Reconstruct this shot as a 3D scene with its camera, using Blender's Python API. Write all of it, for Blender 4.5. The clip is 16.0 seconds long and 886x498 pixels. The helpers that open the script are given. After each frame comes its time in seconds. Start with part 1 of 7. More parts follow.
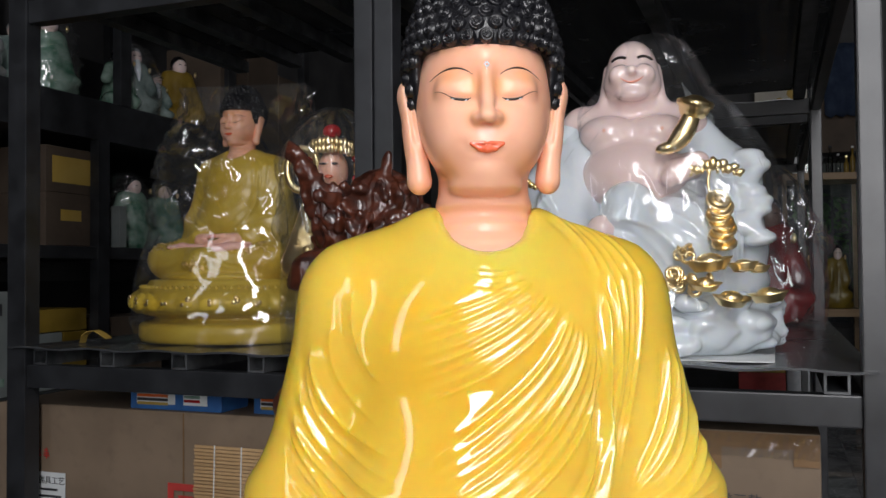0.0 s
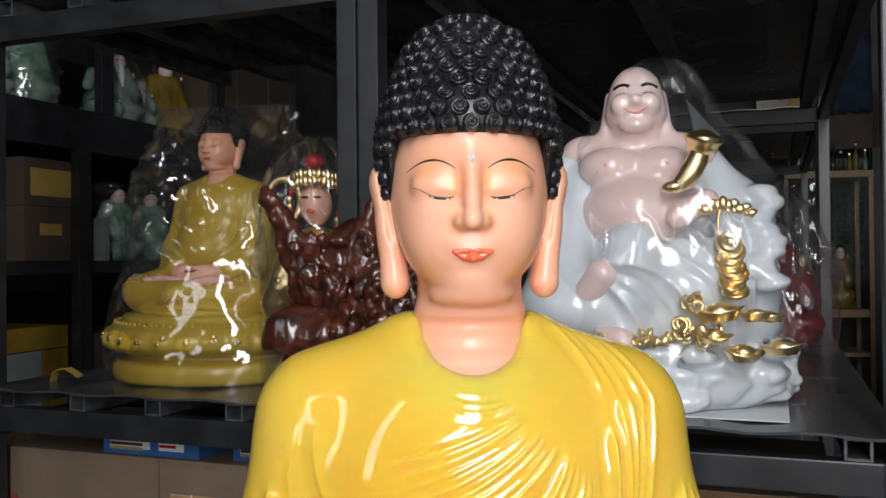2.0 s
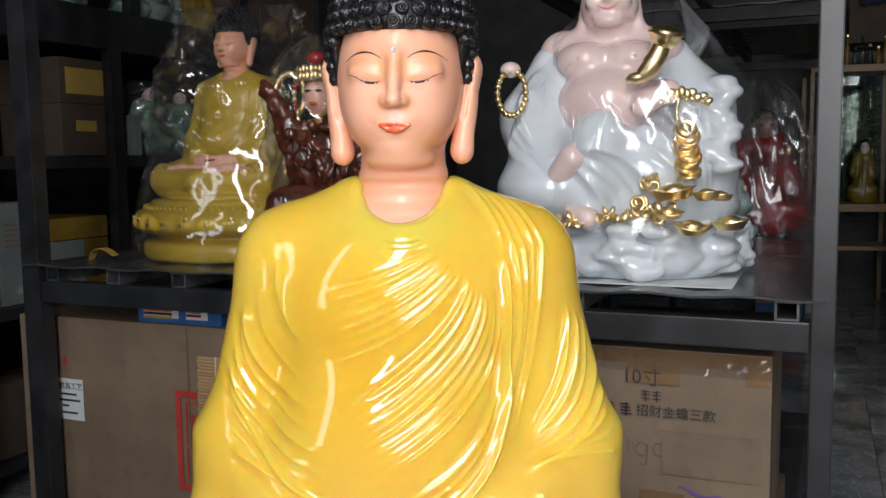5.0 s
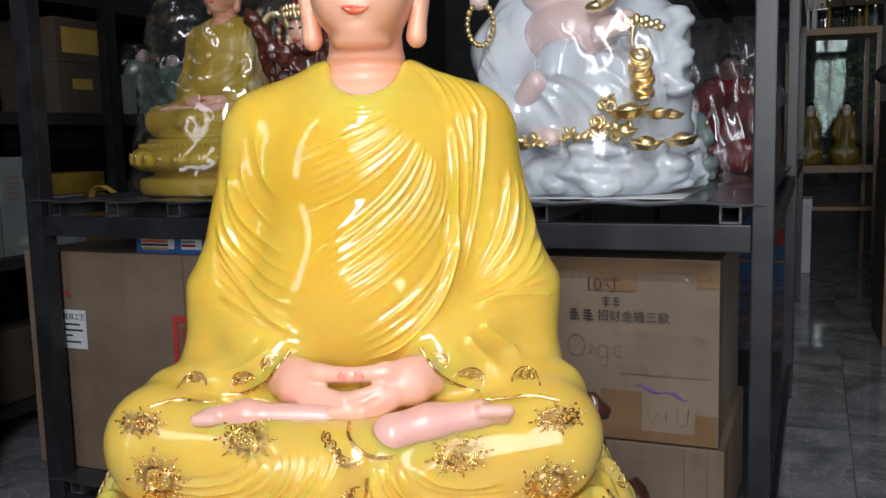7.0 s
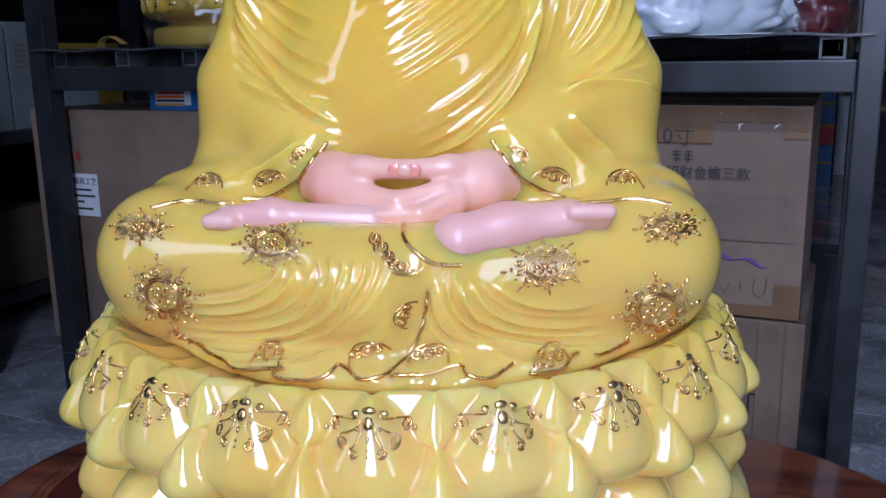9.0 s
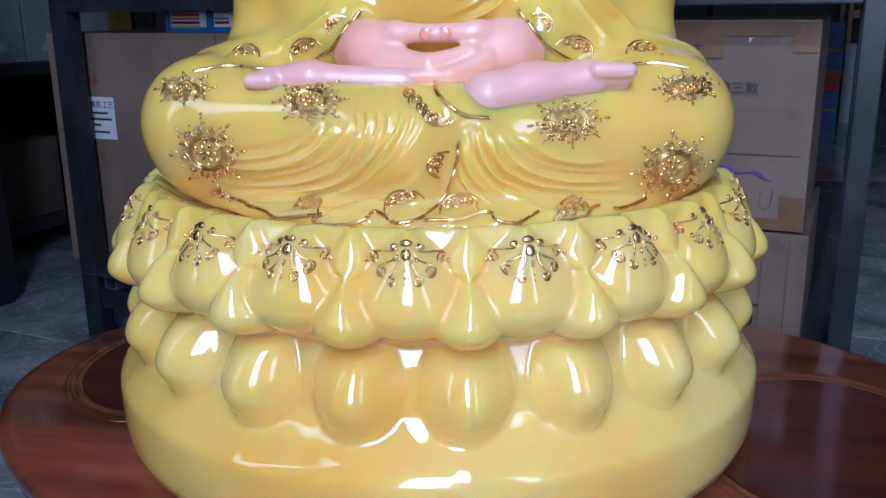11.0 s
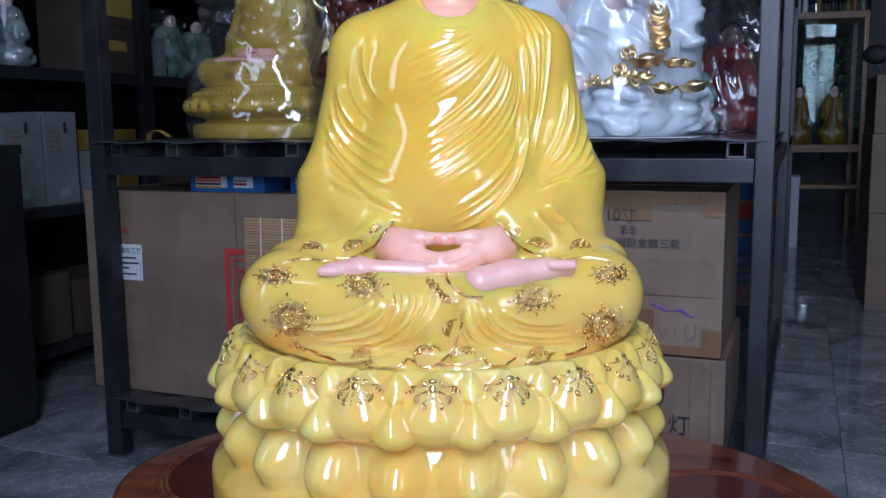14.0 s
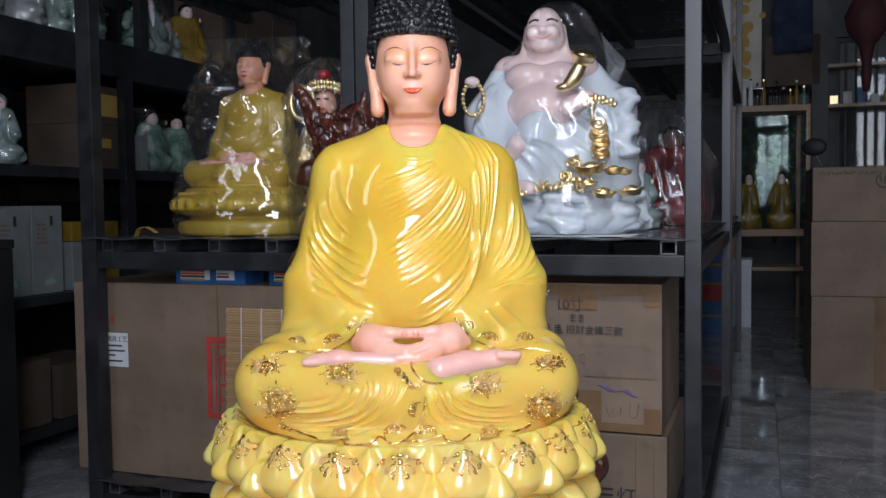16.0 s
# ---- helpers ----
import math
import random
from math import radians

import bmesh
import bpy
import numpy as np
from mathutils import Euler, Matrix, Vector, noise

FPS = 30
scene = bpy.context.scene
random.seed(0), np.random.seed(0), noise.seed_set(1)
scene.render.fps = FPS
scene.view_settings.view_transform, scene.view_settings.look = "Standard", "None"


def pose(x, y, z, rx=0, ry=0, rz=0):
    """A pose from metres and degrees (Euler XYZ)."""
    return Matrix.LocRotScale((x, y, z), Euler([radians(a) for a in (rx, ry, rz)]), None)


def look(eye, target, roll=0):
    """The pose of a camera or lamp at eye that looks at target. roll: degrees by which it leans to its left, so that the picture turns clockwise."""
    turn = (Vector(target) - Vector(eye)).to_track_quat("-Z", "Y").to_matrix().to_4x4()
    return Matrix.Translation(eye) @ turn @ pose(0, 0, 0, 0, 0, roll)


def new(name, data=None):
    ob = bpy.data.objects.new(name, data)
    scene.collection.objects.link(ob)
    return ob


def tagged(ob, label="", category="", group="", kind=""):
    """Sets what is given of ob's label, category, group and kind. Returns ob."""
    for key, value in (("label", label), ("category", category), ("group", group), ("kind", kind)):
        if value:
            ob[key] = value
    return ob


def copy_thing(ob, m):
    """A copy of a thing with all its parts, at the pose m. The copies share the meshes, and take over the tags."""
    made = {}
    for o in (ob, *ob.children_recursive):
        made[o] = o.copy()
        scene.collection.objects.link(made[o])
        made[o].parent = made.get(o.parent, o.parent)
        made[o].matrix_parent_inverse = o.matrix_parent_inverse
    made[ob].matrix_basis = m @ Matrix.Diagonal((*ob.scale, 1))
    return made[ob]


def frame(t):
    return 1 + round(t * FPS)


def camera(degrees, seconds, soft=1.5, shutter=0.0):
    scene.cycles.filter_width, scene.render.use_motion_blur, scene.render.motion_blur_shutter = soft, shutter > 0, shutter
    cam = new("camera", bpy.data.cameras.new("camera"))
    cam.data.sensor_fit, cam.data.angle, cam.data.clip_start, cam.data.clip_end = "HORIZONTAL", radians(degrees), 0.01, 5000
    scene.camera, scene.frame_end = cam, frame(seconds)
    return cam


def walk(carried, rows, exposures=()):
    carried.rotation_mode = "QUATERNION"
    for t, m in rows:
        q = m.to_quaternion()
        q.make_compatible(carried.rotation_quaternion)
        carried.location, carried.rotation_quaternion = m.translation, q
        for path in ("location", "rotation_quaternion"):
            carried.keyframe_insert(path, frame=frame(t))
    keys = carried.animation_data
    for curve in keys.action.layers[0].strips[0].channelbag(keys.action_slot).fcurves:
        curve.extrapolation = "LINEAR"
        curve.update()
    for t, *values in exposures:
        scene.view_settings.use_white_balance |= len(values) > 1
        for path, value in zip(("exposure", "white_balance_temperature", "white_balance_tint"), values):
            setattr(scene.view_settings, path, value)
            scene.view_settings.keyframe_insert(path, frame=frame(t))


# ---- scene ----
cam = camera(53.1, 16.0)
METRES, EYE, TILT, LEAN, TURN = 1.5, 1.045, 0.0, 0.0, 20.6
ROWS = [
    (0.0, 0.0, 0.0, 0.0, 0.01, 1.51, 0.45),
    (0.5, 0.0023, 0.0359, 0.0307, -0.26, 1.78, 0.44),
    (1.0, 0.0064, 0.0494, 0.0453, -0.37, 2.62, 0.43),
    (1.5, 0.0068, 0.0598, 0.0478, -0.3, 2.46, 0.34),
    (2.0, 0.0102, 0.0736, 0.0677, -0.12, 0.63, 0.55),
    (2.5, 0.0153, 0.0731, 0.0807, 0.01, -3.26, 0.5),
    (3.0, 0.0181, 0.0565, 0.093, -0.07, -5.19, 0.46),
    (5.5, 0.0909, -0.0708, 0.0372, 2.6, -5.78, 0.85),
    (6.0, 0.1002, -0.0996, 0.0247, 2.47, -5.75, 0.98),
    (6.5, 0.1015, -0.1232, 0.0032, 2.12, -6.15, 1.13),
    (7.0, 0.1063, -0.1379, -0.0221, 2.06, -6.99, 1.45),
    (7.5, 0.1006, -0.112, -0.054, 2.29, -7.99, 1.7),
    (8.0, 0.0854, -0.0597, -0.0841, 2.96, -9.21, 1.7),
    (8.5, 0.0772, -0.0266, -0.1062, 3.45, -10.85, 1.14),
    (9.0, 0.0704, -0.0239, -0.117, 3.62, -12.47, 0.92),
    (9.5, 0.0683, -0.0329, -0.1293, 3.81, -13.46, 0.91),
    (10.0, 0.0649, -0.0393, -0.1464, 3.85, -14.54, 0.58),
    (10.2, 0.0615, -0.0409, -0.1533, 3.86, -14.92, 0.58),
    (10.8, 0.0582, -0.0557, -0.1636, 3.84, -15.33, 0.63),
    (11.35, 0.0576, -0.0848, -0.1583, 3.59, -14.65, 0.68),
    (11.9, 0.0564, -0.1253, -0.1432, 3.17, -13.34, 0.73),
    (12.5, 0.0514, -0.1748, -0.1237, 2.63, -11.85, 0.77),
    (13.0, 0.0444, -0.221, -0.1068, 2.12, -10.6, 0.28),
    (13.5, 0.0389, -0.2625, -0.095, 1.68, -9.14, 0.28),
    (14.0, 0.0361, -0.2972, -0.084, 1.28, -7.81, 0.59),
    (14.5, 0.0406, -0.3242, -0.0738, 0.91, -6.46, 0.55),
    (15.0, 0.0422, -0.3592, -0.063, 0.48, -5.32, 0.73),
    (15.5, 0.0423, -0.4026, -0.0558, -0.16, -4.02, 0.64),
    (16.0, 0.0428, -0.4354, -0.0516, -0.76, -2.71, 0.71),
]
walk(cam, [(t, pose(0, 0, EYE, TILT, LEAN, TURN) @ pose(METRES * x, METRES * y, METRES * z, 90 + pitch, roll, yaw)) for t, x, y, z, yaw, pitch, roll in ROWS],
     [(0.0, -0.1, 6500, 10), (6.5, -0.05, 6500, 10), (8.0, -0.20, 5150, 15), (9.0, -0.33, 4850, 19), (10.0, -0.36, 4700, 20), (12.5, -0.13, 4720, 17), (14.5, -0.2, 5100, 14), (16.0, -0.12, 5800, 12)])

# ---- light ----
world = bpy.data.worlds.new("world")
scene.world = world
world.use_nodes = True
_sky = world.node_tree.nodes.new("ShaderNodeTexSky")
_sky.sky_type = "NISHITA"
_sky.sun_disc = False
_sky.sun_elevation, _sky.sun_rotation = radians(50), radians(200)
_bg = world.node_tree.nodes["Background"]
_bg.inputs["Strength"].default_value = 0.16
world.node_tree.links.new(_sky.outputs[0], _bg.inputs["Color"])
sun = new("sun", bpy.data.lights.new("sun", "SUN"))
sun.data.energy, sun.data.angle, sun.data.color = 3.0, radians(0.53), (1.0, 0.95, 0.88)
sun.matrix_world = look((-6.0, -10.0, 14.0), (0.0, -6.0, 0.0))


for x0, x1, watts in ((-1.75, -1.40, 7), (0.17, 0.72, 82), (1.90, 2.50, 23)):
    # area lamps standing in for daylight, in three shop front openings placed for highlights
    day = new("daylight", bpy.data.lights.new("daylight", "AREA"))
    day.data.shape, day.data.size, day.data.size_y = "RECTANGLE", x1 - x0, 2.7
    day.data.energy, day.data.color = watts, (1.0, 0.985, 1.0)
    day.matrix_world = look(((x0 + x1) / 2, -1.12, 2.27), ((x0 + x1) / 2, 0.0, 2.27))


# ---- materials ----
def nodes_of(name):
    m = bpy.data.materials.new(name)
    m.use_nodes = True
    nt = m.node_tree
    return m, nt, nt.nodes["Principled BSDF"]


def surface(name, a, b, scale=8.0, detail=6.0, rough=(0.4, 0.55), metal=0.0, bump=0.1, bump_scale=120.0, dist=0.002,
            coat=0.0, coat_rough=0.06, sss=0.0, sss_radius=(0.02, 0.012, 0.004), spec=0.5, stretch=(1, 1, 1), dirt=0.0, lo=0.35, hi=0.65, vary=0.0, paler=None):
    """Two colours mixed by broad noise, grain in the roughness and fine relief."""
    m, nt, p = nodes_of(name)
    N, L = nt.nodes.new, nt.links.new
    tc = N("ShaderNodeTexCoord")
    mp = N("ShaderNodeMapping")
    mp.inputs["Scale"].default_value = stretch
    L(tc.outputs["Object"], mp.inputs["Vector"])
    n1 = N("ShaderNodeTexNoise")
    n1.inputs["Scale"].default_value, n1.inputs["Detail"].default_value = scale, detail
    L(mp.outputs[0], n1.inputs["Vector"])
    r1 = N("ShaderNodeValToRGB")
    r1.color_ramp.elements[0].position, r1.color_ramp.elements[1].position = lo, hi
    r1.color_ramp.elements[0].color, r1.color_ramp.elements[1].color = (*a, 1), (*b, 1)
    L(n1.outputs["Fac"], r1.inputs["Fac"])
    col = r1.outputs["Color"]
    n2 = N("ShaderNodeTexNoise")
    n2.inputs["Scale"].default_value, n2.inputs["Detail"].default_value = bump_scale, 3.0
    L(mp.outputs[0], n2.inputs["Vector"])
    if paler:
        # the resin is cast paler towards the foot
        c2, z0, z1 = paler
        sx = N("ShaderNodeSeparateXYZ")
        L(tc.outputs["Object"], sx.inputs[0])
        wv = N("ShaderNodeMath")
        wv.operation = "MULTIPLY_ADD"
        L(n1.outputs["Fac"], wv.inputs[0])
        wv.inputs[1].default_value = 0.14
        L(sx.outputs["Z"], wv.inputs[2])
        zr = N("ShaderNodeMapRange")
        zr.inputs["From Min"].default_value, zr.inputs["From Max"].default_value = z1 + 0.07, z0 + 0.07
        L(wv.outputs[0], zr.inputs["Value"])
        mz = N("ShaderNodeMix")
        mz.data_type = "RGBA"
        L(zr.outputs[0], mz.inputs["Factor"])
        L(col, mz.inputs["A"])
        mz.inputs["B"].default_value = (*c2, 1)
        col = mz.outputs["Result"]
    if dirt:
        n3 = N("ShaderNodeTexNoise")
        n3.inputs["Scale"].default_value, n3.inputs["Detail"].default_value = scale * 4.3, 8.0
        L(tc.outputs["Object"], n3.inputs["Vector"])
        r3 = N("ShaderNodeMapRange")
        r3.inputs["From Min"].default_value, r3.inputs["From Max"].default_value = 0.55, 0.75
        r3.inputs["To Max"].default_value = dirt
        L(n3.outputs["Fac"], r3.inputs["Value"])
        mx = N("ShaderNodeMix")
        mx.data_type, mx.blend_type = "RGBA", "MULTIPLY"
        L(r3.outputs[0], mx.inputs["Factor"])
        L(col, mx.inputs["A"])
        mx.inputs["B"].default_value = (0.35, 0.33, 0.3, 1)
        col = mx.outputs["Result"]
    if vary:
        oi = N("ShaderNodeObjectInfo")
        mr = N("ShaderNodeMapRange")
        mr.inputs["To Min"].default_value, mr.inputs["To Max"].default_value = 1 - vary, 1 + vary
        L(oi.outputs["Random"], mr.inputs["Value"])
        hs = N("ShaderNodeHueSaturation")
        L(mr.outputs[0], hs.inputs["Value"])
        L(col, hs.inputs["Color"])
        col = hs.outputs["Color"]
    L(col, p.inputs["Base Color"])
    rr = N("ShaderNodeMapRange")
    rr.inputs["To Min"].default_value, rr.inputs["To Max"].default_value = rough
    L(n1.outputs["Fac"], rr.inputs["Value"])
    L(rr.outputs[0], p.inputs["Roughness"])
    if bump:
        bp = N("ShaderNodeBump")
        bp.inputs["Strength"].default_value, bp.inputs["Distance"].default_value = bump, dist
        L(n2.outputs["Fac"], bp.inputs["Height"])
        L(bp.outputs[0], p.inputs["Normal"])
    p.inputs["Metallic"].default_value = metal
    p.inputs["Specular IOR Level"].default_value = spec
    p.inputs["Coat Weight"].default_value, p.inputs["Coat Roughness"].default_value = coat, coat_rough
    p.inputs["Coat IOR"].default_value = 1.72 if coat == 1.0 else 1.5
    if sss:
        p.inputs["Subsurface Weight"].default_value = sss
        p.inputs["Subsurface Radius"].default_value = sss_radius
        p.inputs["Subsurface Scale"].default_value = 1.0
    return m


M = dict(
    amber=surface("amber_resin", (0.78, 0.48, 0.035), (0.86, 0.60, 0.080), 5, 5, (0.55, 0.62), bump=0.012, bump_scale=40, coat=1.0, coat_rough=0.035, sss=0.75, sss_radius=(0.045, 0.026, 0.007), spec=0.1, paler=((0.85, 0.58, 0.12), 0.25, 0.50)),
    pale=surface("pale_resin", (0.86, 0.54, 0.08), (0.94, 0.69, 0.19), 5, 6, (0.55, 0.62), bump=0.012, bump_scale=40, coat=1.0, coat_rough=0.035, sss=0.75, sss_radius=(0.045, 0.026, 0.007), spec=0.1),
    skin=surface("painted_skin", (0.86, 0.420, 0.268), (0.89, 0.485, 0.330), 9, 3, (0.34, 0.42), bump=0.01, coat=0.2, coat_rough=0.14, sss=0.15),
    sole=surface("painted_sole", (0.84, 0.45, 0.37), (0.87, 0.54, 0.46), 9, 3, (0.30, 0.38), bump=0.01, coat=0.25, coat_rough=0.15, sss=0.15),
    palm=surface("painted_palm", (0.86, 0.43, 0.30), (0.88, 0.51, 0.38), 9, 3, (0.30, 0.38), bump=0.01, coat=0.25, coat_rough=0.15, sss=0.15),
    hair=surface("black_lacquer", (0.006, 0.006, 0.008), (0.012, 0.012, 0.014), 30, 3, (0.22, 0.34), bump=0.05, bump_scale=400, dist=0.0005),
    lips=surface("red_paint", (0.72, 0.09, 0.035), (0.80, 0.16, 0.07), 60, 2, (0.2, 0.3), bump=0.0, coat=0.5),
    line=surface("black_paint", (0.01, 0.008, 0.007), (0.02, 0.015, 0.012), 60, 2, (0.35, 0.45), bump=0.0),
    gold=surface("gold_leaf", (0.92, 0.68, 0.31), (0.98, 0.80, 0.46), 40, 3, (0.24, 0.38), metal=1.0, bump=0.15, bump_scale=260, dist=0.0008),
    trim=surface("gilt_trim", (0.80, 0.52, 0.17), (0.93, 0.68, 0.30), 60, 3, (0.20, 0.34), metal=1.0, bump=0.12, bump_scale=500, dist=0.0006),
    white=surface("white_glaze", (0.64, 0.69, 0.73), (0.78, 0.82, 0.85), 12, 5, (0.14, 0.24), bump=0.02, coat=0.6, coat_rough=0.04, sss=0.1),
    steel=surface("black_steel", (0.012, 0.0128, 0.0145), (0.025, 0.0265, 0.030), 14, 8, (0.30, 0.45), bump=0.12, bump_scale=220, dist=0.0006, dirt=0.2),
    bare=surface("worn_steel", (0.03, 0.033, 0.036), (0.12, 0.125, 0.13), 20, 8, (0.35, 0.5), metal=0.3, bump=0.1, bump_scale=200),
    card=surface("brown_cardboard", (0.165, 0.118, 0.078), (0.215, 0.155, 0.104), 6, 6, (0.62, 0.78), bump=0.12, bump_scale=90, dist=0.0015, stretch=(1, 1, 1), dirt=0.25, vary=0.06),
    tape=surface("packing_tape", (0.17, 0.10, 0.05), (0.22, 0.135, 0.07), 12, 4, (0.16, 0.3), bump=0.1, bump_scale=60, dist=0.001),
    paper=surface("white_paper", (0.62, 0.64, 0.64), (0.72, 0.74, 0.74), 9, 4, (0.6, 0.7), bump=0.03),
    yellowcard=surface("yellow_card", (0.40, 0.26, 0.045), (0.46, 0.31, 0.07), 9, 4, (0.6, 0.7), bump=0.03),
    blue=surface("blue_print", (0.03, 0.10, 0.28), (0.04, 0.14, 0.36), 20, 4, (0.35, 0.5), bump=0.02),
    red=surface("red_print", (0.40, 0.035, 0.03), (0.50, 0.05, 0.04), 30, 5, (0.5, 0.6), bump=0.02),
    green=surface("green_glaze", (0.04, 0.15, 0.09), (0.28, 0.38, 0.32), 16, 4, (0.2, 0.3), bump=0.02, coat=0.4),
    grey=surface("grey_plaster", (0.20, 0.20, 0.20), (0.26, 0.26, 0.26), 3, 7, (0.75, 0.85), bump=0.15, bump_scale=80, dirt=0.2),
    # dark paint of frames and bars, also grey plaster coloured as in shade
    dark=surface("dark_paint_and_shade", (0.045, 0.045, 0.047), (0.075, 0.075, 0.078), 5, 6, (0.6, 0.7), bump=0.1),
    ink=surface("black_ink", (0.02, 0.02, 0.022), (0.035, 0.035, 0.04), 30, 3, (0.5, 0.6), bump=0.0),
    purple=surface("purple_ink", (0.10, 0.05, 0.20), (0.16, 0.09, 0.28), 30, 3, (0.5, 0.6), bump=0.0),
)


def wood_material(name, a, b, rough=(0.16, 0.3), coat=0.6, stretch=(1.0, 9.0, 9.0), scale=2.2):
    m = surface(name, a, b, scale, 9, rough, bump=0.06, bump_scale=30, dist=0.0015, coat=coat, coat_rough=0.08, stretch=stretch, lo=0.3, hi=0.7, vary=0.12)
    return m


M["wood"] = wood_material("rosewood", (0.050, 0.010, 0.005), (0.26, 0.072, 0.027), (0.14, 0.30), 0.8, (1.0, 7.0, 7.0), 3.4)
M["inlay"] = wood_material("dark_rosewood", (0.05, 0.009, 0.006), (0.11, 0.022, 0.012))
M["root"] = wood_material("carved_rootwood", (0.012, 0.004, 0.003), (0.115, 0.028, 0.012), (0.24, 0.40), 0.8, (4, 4, 9), 6.0)
M["bamboo"] = wood_material("bamboo", (0.36, 0.22, 0.10), (0.50, 0.33, 0.17), (0.4, 0.55), 0.1, (1, 1, 1), 12)


# ---- mesh helpers ----
def mesh_object(name, V, F, mats, index=None, smooth=True, parent=None):
    me = bpy.data.meshes.new(name)
    me.from_pydata(np.asarray(V, dtype=float).tolist(), [], [f for f in (np.asarray(F).tolist() if not isinstance(F, list) else F)])
    for m in mats:
        me.materials.append(m)
    if index is not None:
        me.polygons.foreach_set("material_index", np.asarray(index, dtype=np.int32))
    if smooth:
        me.shade_smooth()
    me.update()
    ob = new(name, me)
    if parent is not None:
        ob.parent = parent
    return ob


def part(name, bm, material, parent=None, label="", smooth=False):
    me = bpy.data.meshes.new(name)
    bm.to_mesh(me)
    bm.free()
    me.materials.append(material)
    if smooth:
        me.shade_smooth()
    ob = new(name, me)
    ob.parent = parent
    if label:
        ob["label"] = label
    return ob


def empty(name, m, label, category, group="", kind=""):
    ob = new(name)
    ob.empty_display_size = 0.05
    ob.matrix_basis = m
    return tagged(ob, label, category, group, kind)


def box(bm, x0, x1, y0, y1, z0, z1, bevel=0.0, m=None, seg=2):
    """Adds a box between two corners, its edges rounded by bevel."""
    made = bmesh.ops.create_cube(bm, size=1.0)["verts"]
    sc = Matrix.LocRotScale(((x0 + x1) / 2, (y0 + y1) / 2, (z0 + z1) / 2), None, (x1 - x0, y1 - y0, z1 - z0))
    bmesh.ops.transform(bm, matrix=sc, verts=made)
    if bevel:
        edges = list({e for v in made for e in v.link_edges})
        r = bmesh.ops.bevel(bm, geom=edges, offset=bevel, segments=seg, affect="EDGES", profile=0.7)
        made = list({v for f in r["faces"] for v in f.verts} | {v for v in made if v.is_valid})
        seen, todo = set(made), list(made)
        while todo:
            v = todo.pop()
            for e in v.link_edges:
                o = e.other_vert(v)
                if o not in seen:
                    seen.add(o)
                    todo.append(o)
        made = list(seen)
    if m is not None:
        bmesh.ops.transform(bm, matrix=m, verts=made)
    return bm


def bx(x0, x1, y0, y1, z0, z1, bevel=0.0, m=None, seg=2):
    return box(bmesh.new(), x0, x1, y0, y1, z0, z1, bevel, m, seg)


def lathe(bm, profile, n=32, m=None):
    """Turns (radius, height) pairs round z."""
    rings = [[bm.verts.new((r * math.cos(2 * math.pi * i / n), r * math.sin(2 * math.pi * i / n), z)) for i in range(n)] for r, z in profile]
    for a, b in zip(rings, rings[1:]):
        for i in range(n):
            bm.faces.new((a[i], a[(i + 1) % n], b[(i + 1) % n], b[i]))
    bm.faces.new(rings[0][::-1])
    bm.faces.new(rings[-1])
    if m is not None:
        bmesh.ops.transform(bm, matrix=m, verts=[v for r in rings for v in r])
    return bm


